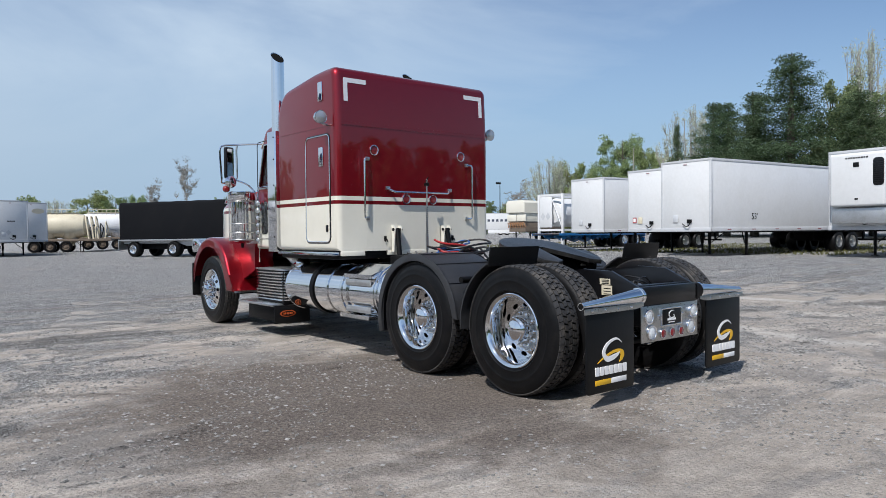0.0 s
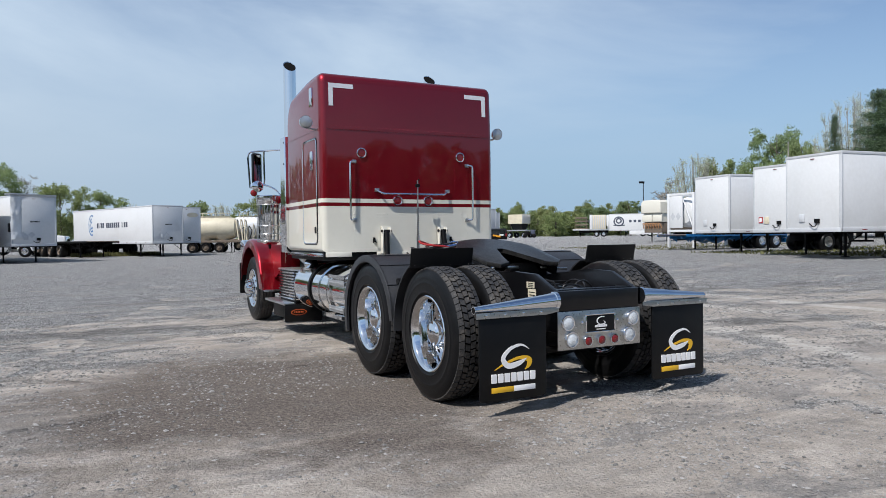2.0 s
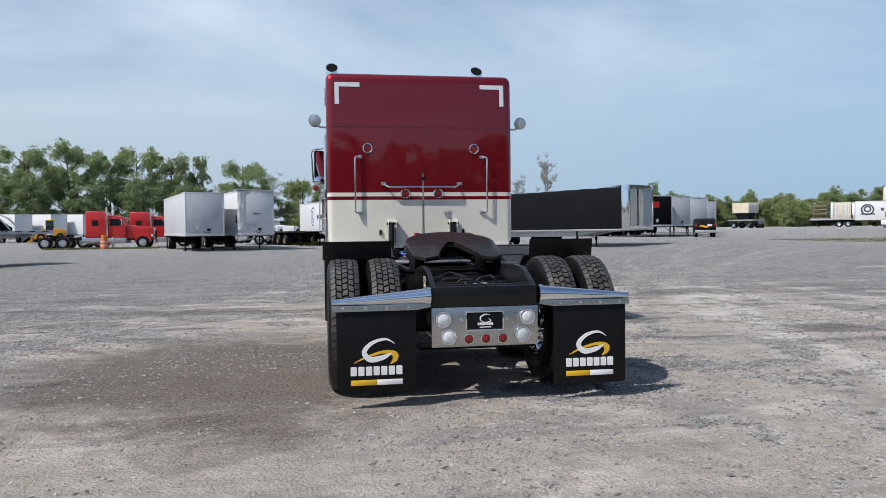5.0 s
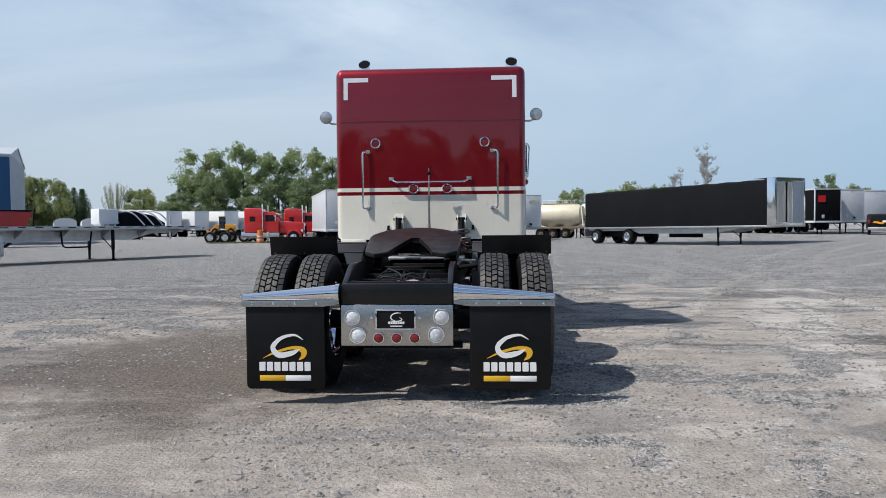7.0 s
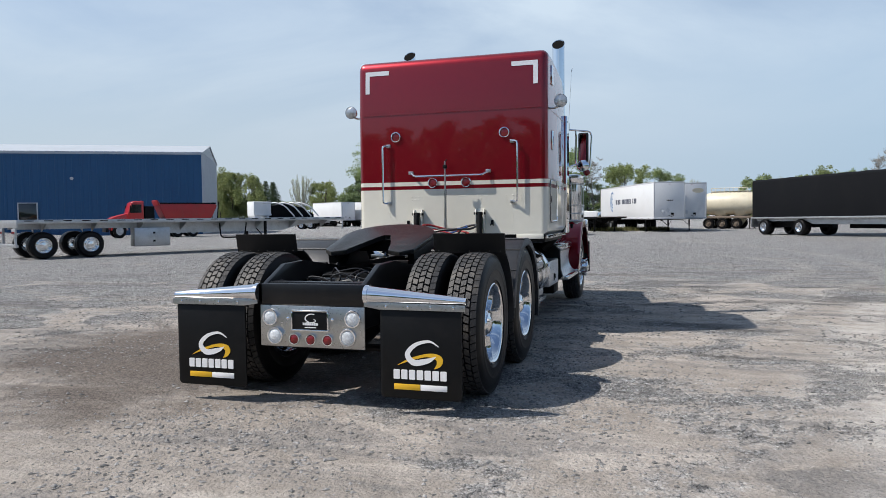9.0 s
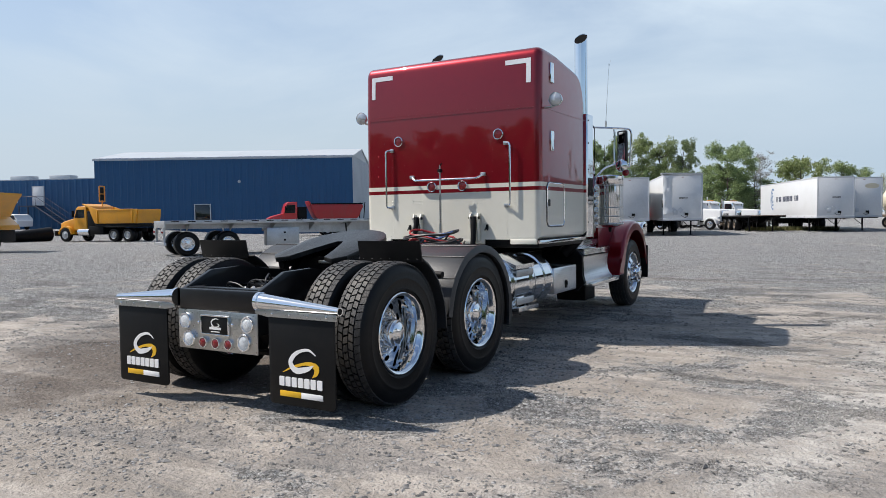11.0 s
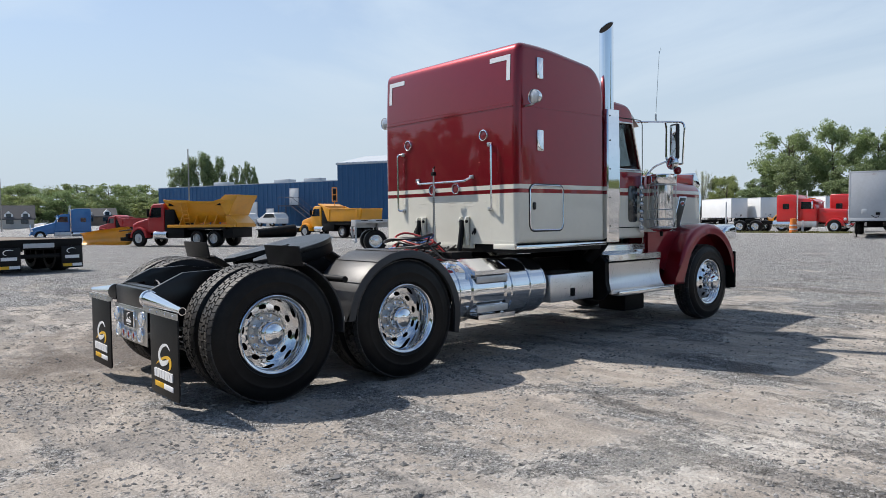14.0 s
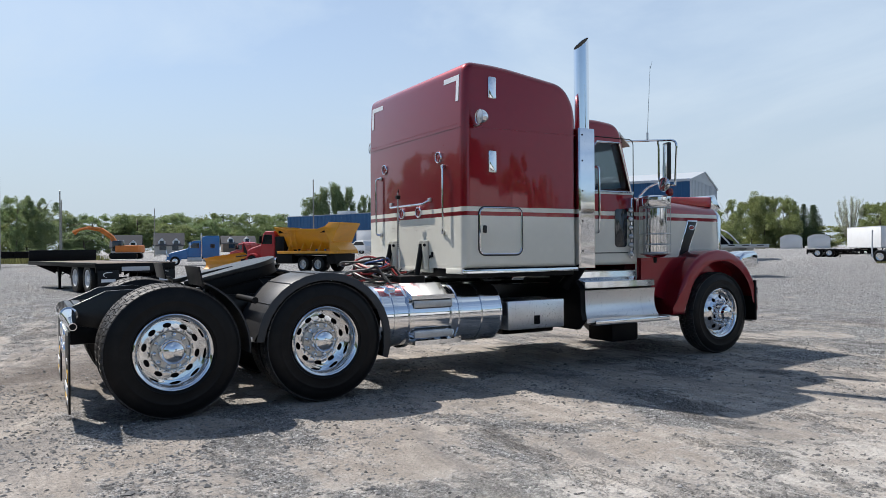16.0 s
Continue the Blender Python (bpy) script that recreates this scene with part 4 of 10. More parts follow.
# air cleaners, lamp columns, mirrors
for s in (-1, 1):
    c = (s * 1.15, 6.545, 0)
    bm = bmesh.new()
    bm_lathe(bm, [(0.02, 1.30), (0.10, 1.31), (0.145, 1.34), (0.15, 1.36), (0.15, 1.94), (0.18, 1.945), (0.192, 1.95), (0.197, 1.96), (0.197, 2.04), (0.202, 2.045), (0.202, 2.06), (0.19, 2.075), (0.10, 2.085), (0.001, 2.086)], c, (0, 0, 1), 40)
    cleaner = part("air_cleaner", bm, CHROME, truck, "big chrome air cleaner canister in a wire screen")
    for z in (1.36, 1.47, 1.60, 1.93):
        bm = bmesh.new()
        bm_tube(bm, [(c[0] + 0.193 * math.cos(a), c[1] + 0.193 * math.sin(a), z) for a in (2 * math.pi * k / 36 for k in range(37))], 0.006, 6, False)
        part("screen_ring", bm, STEEL, cleaner)
    bm = bmesh.new()
    for k in range(26):
        a = 2 * math.pi * k / 26
        bm_tube(bm, [(c[0] + 0.19 * math.cos(a), c[1] + 0.19 * math.sin(a), z) for z in (1.36, 1.95)], 0.0028, 4, False)
    part("screen_wire", bm, STEEL, cleaner, kind="stuff")
    bm = bmesh.new()
    bm_lathe(bm, [(0.001, 1.335), (0.16, 1.34), (0.193, 1.35), (0.193, 1.362), (0.15, 1.365)], c, (0, 0, 1), 36)
    part("lower_cap", bm, STEEL, cleaner)
    bm = bmesh.new()
    bm_tube(bm, [(c[0], c[1], 1.33), (c[0], c[1], 1.24)], [0.03, 0.018], 10)
    part("drain_valve", bm, IRON, cleaner)
    bm = bmesh.new()
    bm_box(bm, s * 1.0 - 0.03, s * 1.0 + 0.03, 6.255, 6.285, 1.30, 2.06, 0.004)
    column = part("lamp_column", bm, CHROME, truck, "chrome strip with a column of small lamps")
    for k in range(6):
        disc_light("small_lamp", (s * 1.025, 6.255, 1.36 + 0.108 * k), (s * 0.75, -0.66, 0), 0.038, SPOTLENS, column, 0.024)
    # mirror frame: two arms, tall head, round convex glass, red ball
    bm = bmesh.new()
    bm_tube(bm, bend([(s * 0.86, 6.26, 2.79), (s * 1.22, 6.53, 2.775), (s * 1.43, 6.59, 2.755), (s * 1.46, 6.60, 2.70), (s * 1.43, 6.60, 2.20)], 0.05), 0.014, 10)
    bm_tube(bm, bend([(s * 1.22, 6.53, 2.775), (s * 1.225, 6.54, 2.70), (s * 1.215, 6.55, 2.30), (s * 1.24, 6.56, 2.22), (s * 1.43, 6.60, 2.20)], 0.05), 0.014, 10)
    bm_tube(bm, bend([(s * 1.24, 6.55, 2.25), (s * 1.08, 6.48, 2.19), (s * 0.95, 6.42, 2.02)], 0.08), 0.014, 10)
    arm = part("mirror_bracket", bm, CHROME, truck, "bent chrome mirror frame")
    bm = bmesh.new()
    bm_prism(bm, rounded(-0.085, 0.085, -0.235, 0.235, 0.03), "y", -0.025, 0.022, 0.012)
    bmesh.ops.transform(bm, matrix=pose(s * 1.335, 6.565, 2.50, 0, 0, -s * 24), verts=bm.verts)
    part("mirror_shell", bm, BLACK, arm, "black mirror housing")
    bm = bmesh.new()
    bm_prism(bm, rounded(-0.066, 0.066, -0.21, 0.21, 0.025), "y", -0.031, -0.024)
    bmesh.ops.transform(bm, matrix=pose(s * 1.335, 6.565, 2.50, 0, 0, -s * 24), verts=bm.verts)
    part("mirror_glass", bm, CHROME, arm)
    bm = bmesh.new()
    bm_lathe(bm, [(0.001, -0.02), (0.05, -0.014), (0.085, 0.0), (0.092, 0.015), (0.06, 0.045), (0.001, 0.06)], (s * 1.335, 6.50, 2.215), (0, 1, 0), 24)
    part("convex_mirror", bm, CHROME, arm)
    bm = bmesh.new()
    bm_lathe(bm, [(0.001, -0.04), (0.03, -0.036), (0.052, -0.012), (0.054, 0.012), (0.03, 0.036), (0.001, 0.04)], (s * 1.385, 6.55, 2.115), (0, 1, 0), 20)
    part("ball_lamp", bm, REDLENS, arm, "red round lamp under the mirror")
bm = bmesh.new()
bm_tube(bm, [(1.12, 6.455, 2.775), (1.12, 6.455, 2.88)], 0.014, 8)
bm_tube(bm, [(1.12, 6.455, 2.88), (1.165, 6.46, 3.66), (1.19, 6.47, 3.76)], [0.004, 0.0025, 0.0015], 6)
bm_lathe(bm, [(0.005, 0), (0.005, 0.03)], (1.166, 6.462, 3.68), (0, 0, 1), 8, True)
part("radio_antenna", bm, STEEL, truck, "thin whip antenna on the mirror arm")

# fuel tanks with straps and steps
def fuel_tank(s, y0, y1, straps, step0, step1):
    r, cx, cz = 0.315, s * 0.845, 0.735
    bm = bmesh.new()
    bm_lathe(bm, [(0.001, y0), (r - 0.05, y0 + 0.005), (r - 0.012, y0 + 0.02), (r, y0 + 0.05), (r + 0.004, y0 + 0.055), (r + 0.004, y0 + 0.07), (r, y0 + 0.075),
                  (r, y1 - 0.075), (r + 0.004, y1 - 0.07), (r + 0.004, y1 - 0.055), (r, y1 - 0.05), (r - 0.05, y1 - 0.005), (0.001, y1)], (cx, 0, cz), (0, 1, 0), 48)
    tank = part("fuel_tank", bm, CHROME, truck, "round polished aluminium fuel tank")
    for y in straps:
        bm = bmesh.new()
        bm_lathe(bm, [(r, -0.025), (r + 0.012, -0.025), (r + 0.012, 0.025), (r, 0.025)], (cx, y, cz), (0, 1, 0), 48)
        part("tank_strap", bm, ALLOY, tank)
    bm = bmesh.new()
    bm_prism(bm, [(cx + s * 0.05, 1.03), (cx + s * 0.30, 0.92), (cx + s * 0.335, 0.92), (cx + s * 0.335, 0.965), (cx + s * 0.05, 1.075)], "y", step0, step1, 0.004)
    bm_prism(bm, [(cx + s * 0.10, 0.455), (cx + s * 0.36, 0.455), (cx + s * 0.36, 0.50), (cx + s * 0.10, 0.47)], "y", step0 + 0.02, step1 + 0.06, 0.004)
    for y in (step0 + 0.01, step1 - 0.01):
        bm_lathe(bm, [(r, -0.028), (r + 0.022, -0.028), (r + 0.022, 0.028), (r, 0.028)], (cx, y, cz), (0, 1, 0), 40)
    part("tank_step", bm, ALLOY, tank, "bright step hung over the tank")
    for z in (0.56, 0.87):
        bm = bmesh.new()
        bm_box(bm, min(cx + s * 0.322, cx + s * 0.336), max(cx + s * 0.322, cx + s * 0.336), step0 + 0.03, step1 - 0.03, z - 0.035, z + 0.035, 0.003)
        for k in range(14):
            y = step0 + 0.06 + k * (step1 - step0 - 0.12) / 13
            bm_lathe(bm, [(0.012, 0), (0.014, 0.004)], (cx + s * 0.336, y, z), (s, 0, 0), 6, True)
        part("grip_strip", bm, GALV, tank)
    bm = bmesh.new()
    bm_lathe(bm, [(0.055, 0), (0.06, 0.03), (0.05, 0.045), (0.001, 0.047)], (cx + s * 0.13, step0 - 0.15, cz + r * 0.88), (s * 0.35, 0, 1), 20)
    part("filler_cap", bm, ALLOY, tank)


fuel_tank(1, 2.70, 4.24, (2.90, 3.66, 3.95), 3.06, 3.57)
fuel_tank(-1, 2.72, 5.20, (2.98, 3.72, 4.05, 4.45), 3.02, 3.60)
bm = bmesh.new()
bm_lathe(bm, [(0.318, -0.04), (0.332, -0.04), (0.332, 0.04), (0.318, 0.04)], (-0.845, 4.42, 0.735), (0, 1, 0), 48)
part("tank_band", bm, IRON, truck, "wide black tank band")

# right side: tread-plate locker; steps under the doors on both sides
bm = bmesh.new()
bm_box(bm, 0.62, 1.145, 4.28, 5.07, 0.525, 0.85, 0.012)
locker = part("tool_locker", bm, PLATE, truck, "bright tread-plate tool locker")
bm = bmesh.new()
bm_box(bm, 1.144, 1.152, 4.635, 4.715, 0.575, 0.675, 0.003)
bm_tube(bm, bend([(1.155, 4.65, 0.66), (1.165, 4.675, 0.60), (1.155, 4.70, 0.66)], 0.02), 0.006, 6)
part("latch", bm, IRON, locker)


def tread_marks(parent, x_at, y0, y1, z0, z1, pitch=0.0255):
    """Raised diamonds of tread plate on a steep face."""
    bm = bmesh.new()
    for j in range(int((z1 - z0) / pitch)):
        for k in range(int((y1 - y0) / pitch)):
            y, z = y0 + (k + 0.5) * pitch, z0 + (j + 0.5) * pitch
            a = 0.7 if (j + k) % 2 else -0.7
            u, w = Vector((0, math.cos(a), math.sin(a))) * 0.011, Vector((0, -math.sin(a), math.cos(a))) * 0.0035
            c = Vector((x_at(z) + 0.0005, y, z))
            v = [bm.verts.new(c + q) for q in (u, w, -u, -w)] + [bm.verts.new(c + Vector((0.003, 0, 0)))]
            for i in range(4):
                bm.faces.new((v[i], v[(i + 1) % 4], v[4]))
    part("tread_pattern", bm, PLATE, parent, kind="stuff")


tread_marks(locker, lambda z: 1.145, 4.30, 5.05, 0.54, 0.835)
# right: two polished ledges over a tread-plate riser
bm = bmesh.new()
bm_prism(bm, [(0.55, 0.925), (1.112, 0.925), (1.096, 0.85), (1.092, 0.77), (1.102, 0.69), (1.130, 0.63), (1.17, 0.595), (1.17, 0.54), (0.55, 0.54)], "y", 5.40, 6.58, 0.004)
steps = part("cab_steps", bm, PLATE, truck, "polished tread-plate step box below the door")
tread_marks(steps, lambda z: float(np.interp(z, (0.63, 0.69, 0.77, 0.85, 0.925), (1.130, 1.102, 1.092, 1.096, 1.112))), 5.43, 6.55, 0.64, 0.915)
bm = bmesh.new()
bm_prism(bm, [(0.55, 1.045), (1.10, 1.038), (1.15, 1.028), (1.154, 0.955), (1.12, 0.948), (0.55, 0.948)], "y", 5.385, 6.53, 0.006)
part("step_ledge", bm, ALLOY, steps, "polished upper step ledge")
bm = bmesh.new()
bm_prism(bm, [(0.55, 0.95), (1.06, 0.95), (1.06, 0.92), (0.55, 0.92)], "y", 5.42, 6.57, 0)
part("step_gap", bm, IRON, steps)
bm = bmesh.new()
bm_prism(bm, [(0.55, 1.155), (1.0, 1.155), (1.025, 1.145), (1.03, 1.075), (1.0, 1.07), (0.98, 1.04), (0.55, 1.04)], "y", 5.42, 6.34, 0.005)
part("step_ledge", bm, ALLOY, steps, "polished upper step ledge")
bm = bmesh.new()
bm_box(bm, 1.10, 1.235, 5.48, 6.72, 0.515, 0.572, 0.008)
part("running_board", bm, ALLOY, steps)
bm = bmesh.new()
bm_prism(bm, [(0.55, 1.10), (1.0, 1.08), (1.135, 0.94), (1.12, 0.84), (1.125, 0.68), (1.17, 0.58), (1.05, 0.46), (0.55, 0.46)], "y", 5.33, 5.405, 0.01)
part("step_end", bm, IRON, steps)
# left: ribbed battery step with a board below
bm = bmesh.new()
bm_box(bm, -1.10, -0.55, 5.32, 6.14, 0.46, 0.93, 0.01)
steps = part("cab_steps", bm, IRON, truck, "ribbed polished step box below the door")
for k in range(10):
    bm = bmesh.new()
    z = 0.525 + k * 0.0415
    bm_prism(bm, [(-1.09, z - 0.016), (-1.125, z - 0.010), (-1.128, z + 0.006), (-1.09, z + 0.016)], "y", 5.33, 6.13, 0.003)
    part("step_rib", bm, ALLOY, steps)
    bm = bmesh.new()
    bm_prism(bm, [(5.325, z - 0.016), (5.300, z - 0.010), (5.298, z + 0.006), (5.325, z + 0.016)], "x", -1.095, -0.72, 0.003)
    part("step_rib", bm, ALLOY, steps)
bm = bmesh.new()
bm_box(bm, -1.12, -0.62, 5.31, 6.16, 0.93, 0.955, 0.006)
part("step_top", bm, PLATE, steps)
bm = bmesh.new()
bm_box(bm, -1.25, -0.95, 5.36, 6.50, 0.44, 0.475, 0.008)
part("running_board", bm, PLATE, steps)
bm = bmesh.new()
bm_box(bm, -1.16, -0.65, 5.45, 6.35, 0.22, 0.44, 0.02)
part("battery_case", bm, IRON, truck)
bm = bmesh.new()
bm_box(bm, -1.26, -0.72, 5.285, 5.30, 0.21, 0.46, 0.004)
flap = part("splash_flap", bm, FLAP, truck, "small black splash flap with an oval badge")
bm = bmesh.new()
for k, mat in ((0, 0),):
    ring = [(-1.06 + 0.115 * math.cos(a), 0.345 + 0.045 * math.sin(a)) for a in (2 * math.pi * i / 28 for i in range(28))]
    bm_prism(bm, ring, "y", 5.280, 5.284)
badge = part("badge", bm, ORANGE, flap, "orange oval badge")
bm = bmesh.new()
bm_prism(bm, [(-1.06 + 0.10 * math.cos(a), 0.345 + 0.034 * math.sin(a)) for a in (2 * math.pi * i / 28 for i in range(28))], "y", 5.277, 5.2795)
part("badge_field", bm, FLAP, badge)
bm = bmesh.new()
for k in range(6):
    bm_box(bm, -1.13 + k * 0.024, -1.115 + k * 0.024, 5.273, 5.2765, 0.332, 0.36, 0.002)
part("badge_mark", bm, ORANGE, badge)
# bright air tank tucked above the left fuel tank's front end
bm = bmesh.new()
bm_lathe(bm, [(0.001, 0), (0.06, 0.01), (0.095, 0.04), (0.10, 0.08), (0.10, 0.62), (0.095, 0.66), (0.06, 0.69), (0.001, 0.70)], (-0.95, 5.02, 1.03), (0.35, 1, 0), 24)
part("air_tank", bm, CHROME, truck)
# axle gear under the cab
bm = bmesh.new()
bm_box(bm, 0.50, 0.95, 6.0, 6.45, 0.25, 0.55, 0.03)
part("battery_case", bm, IRON, truck)
bm = bmesh.new()
bm_box(bm, -0.40, 0.40, 5.6, 8.1, 0.55, 1.05, 0.05)
part("engine_block", bm, IRON, truck)
bm = bmesh.new()
bm_tube(bm, [(-0.95, 7.76, 0.50), (0.95, 7.76, 0.50)], 0.06, 10)
part("front_axle", bm, IRON, truck)

# frame rails, crossmembers and the tail box
for s in (-1, 1):
    bm = bmesh.new()
    bm_prism(bm, [(0.02, 0.78), (0.02, 0.945), (0.30, 1.075), (0.62, 1.085), (0.95, 1.04), (1.3, 1.0), (8.3, 1.0), (8.3, 0.74), (1.3, 0.72), (0.4, 0.70)], "x", s * 0.392, s * 0.435, 0.006)
    part("frame_rail", bm, BLACK, truck, "black painted chassis rail")
bm = bmesh.new()
bm_box(bm, -0.435, 0.435, -0.01, 0.05, 0.775, 0.945, 0.012)
part("tail_plate", bm, BLACK, truck, "black rear cross plate")
bm = bmesh.new()
bm_prism(bm, [(-0.391, 0.05), (0.391, 0.05), (0.391, 0.24), (0.33, 0.15), (0.27, 0.11), (-0.27, 0.11), (-0.33, 0.15), (-0.391, 0.24)], "z", 0.90, 0.955, 0.006)
part("tail_gusset", bm, BLACK, truck)
bm = bmesh.new()
bm_box(bm, -0.391, 0.391, 0.62, 0.74, 0.80, 0.93, 0.01)
part("rail_bridge", bm, BLACK, truck)
for y in (0.95, 1.45, 2.1, 2.7, 3.3, 4.2, 5.2):
    bm = bmesh.new()
    bm_box(bm, -0.391, 0.391, y - 0.05, y + 0.05, 0.74, 0.96, 0.01)
    part("crossmember", bm, IRON, truck)
bm = bmesh.new()
bm_tube(bm, bend([(-0.2, 0.3, 0.80), (0.0, 0.45, 0.92), (0.2, 0.55, 0.88), (0.3, 0.6, 0.8)], 0.08), 0.018, 7)
bm_tube(bm, bend([(-0.28, 0.2, 0.78), (-0.1, 0.5, 0.88), (0.1, 0.5, 0.94), (0.28, 0.3, 0.84)], 0.08), 0.014, 7)
part("air_line", bm, HOSE, truck)
# valves, brackets and small pipes between the rails
clutter = random.Random(21)
for k in range(12):
    bm = bmesh.new()
    x, y = clutter.uniform(-0.32, 0.32), clutter.uniform(0.22, 1.1)
    z = clutter.uniform(0.80, 0.90)
    bm_lathe(bm, [(0.001, -0.05), (0.035, -0.045), (0.038, 0.0), (0.022, 0.01), (0.022, 0.05), (0.001, 0.055)], (x, y, z), (clutter.uniform(-1, 1), clutter.uniform(-1, 1), 0.8), 10)
    valve = part("air_valve", bm, IRON if k % 3 else STEEL, truck)
    bm = bmesh.new()
    ex, ey = clutter.uniform(-0.36, 0.36), clutter.uniform(0.2, 1.2)
    bm_tube(bm, bend([(x, y, z), (x, y, z + 0.08), ((x + ex) / 2, (y + ey) / 2, z + clutter.uniform(0.05, 0.12)), (ex, ey, z + 0.02), (ex, ey, z - 0.1)], 0.05), 0.008, 6)
    part("pipe", bm, HOSE, valve)
for y in (0.76, 2.12):
    bm = bmesh.new()
    bm_tube(bm, [(-0.95, y, 0.57), (-0.25, y, 0.57), (-0.12, y, 0.57), (0.12, y, 0.57), (0.25, y, 0.57), (0.95, y, 0.57)], [0.075, 0.09, 0.21, 0.21, 0.09, 0.075], 18)
    part("drive_axle", bm, IRON, truck)
    for s in (-1, 1):
        bm = bmesh.new()
        bm_lathe(bm, [(0.09, 0), (0.13, 0.05), (0.13, 0.15), (0.11, 0.2), (0.13, 0.25), (0.09, 0.3)], (s * 0.42, y + 0.22, 0.50), (0, 0, 1), 18, True)
        part("air_spring", bm, HOSE, truck)
        bm = bmesh.new()
        bm_tube(bm, [(s * 0.55, y + 0.1, 0.62), (s * 0.55, y + 0.34, 0.66)], 0.075, 14)
        part("brake_chamber", bm, IRON, truck)
# yellow notices on the left inner rail
for z, h, y0 in ((0.980, 0.052, 0.305), (0.903, 0.086, 0.285)):
    bm = bmesh.new()
    bm_box(bm, -0.4395, -0.4355, y0, y0 + 0.115, z - h / 2, z + h / 2)
    note = part("warning_sticker", bm, CREAMTANK, truck, "small yellow printed sticker")
    bm = bmesh.new()
    for k in range(3):
        bm_box(bm, -0.4425, -0.4398, y0 + 0.012, y0 + 0.09, z - h / 2 + 0.008 + k * h * 0.28, z - h / 2 + 0.014 + k * h * 0.28)
    part("print", bm, IRON, note)

# fifth wheel: tilted plate with its open throat towards the back
FW = pose(0, 1.55, 1.245, 13.5, 0, 0)
bm = bmesh.new()
poly = [(0.055, -0.05), (0.16, -0.30), (0.20, -0.50), (0.33, -0.56), (0.43, -0.46)]
poly += [(0.46 * math.cos(a), 0.0 + 0.44 * math.sin(a)) for a in (radians(6 + 168 * k / 20) for k in range(21))]
poly += [(-0.43, -0.46), (-0.33, -0.56), (-0.20, -0.50), (-0.16, -0.30), (-0.055, -0.05), (-0.04, 0.02), (0.04, 0.02)]
bm_prism(bm, poly, "z", -0.02, 0.025, 0.008)
bmesh.ops.transform(bm, matrix=FW, verts=bm.verts)
fifth = part("fifth_wheel_plate", bm, GREASE, truck, "greasy steel fifth wheel plate tilted back")
bm = bmesh.new()
poly2 = [(0.45 * math.cos(a), 0.43 * math.sin(a)) for a in (radians(4 + 172 * k / 16) for k in range(17))]
bm_prism(bm, poly2 + [(-0.42, -0.44), (-0.36, -0.44), (-0.36, 0.0), (0.36, 0.0), (0.36, -0.44), (0.42, -0.44)], "z", -0.13, -0.02, 0.006)
bmesh.ops.transform(bm, matrix=FW, verts=bm.verts)
part("plate_skirt", bm, IRON, fifth)
for s in (-1, 1):
    bm = bmesh.new()
    bm_prism(bm, [(1.25, 0.99), (1.85, 0.99), (1.68, 1.20), (1.42, 1.20)], "x", s * 0.30, s * 0.40, 0.01)
    part("fifth_wheel_mount", bm, IRON, truck)
bm = bmesh.new()
bm_box(bm, -0.07, 0.07, 1.30, 1.34, 1.07, 1.10, 0.006)
part("lock_bar", bm, STEEL, truck)
bm = bmesh.new()
bm_tube(bm, bend([(0.30, 1.25, 1.08), (0.55, 1.22, 1.06), (0.60, 1.22, 1.06)], 0.03), 0.012, 7)
part("release_handle", bm, STEEL, truck)

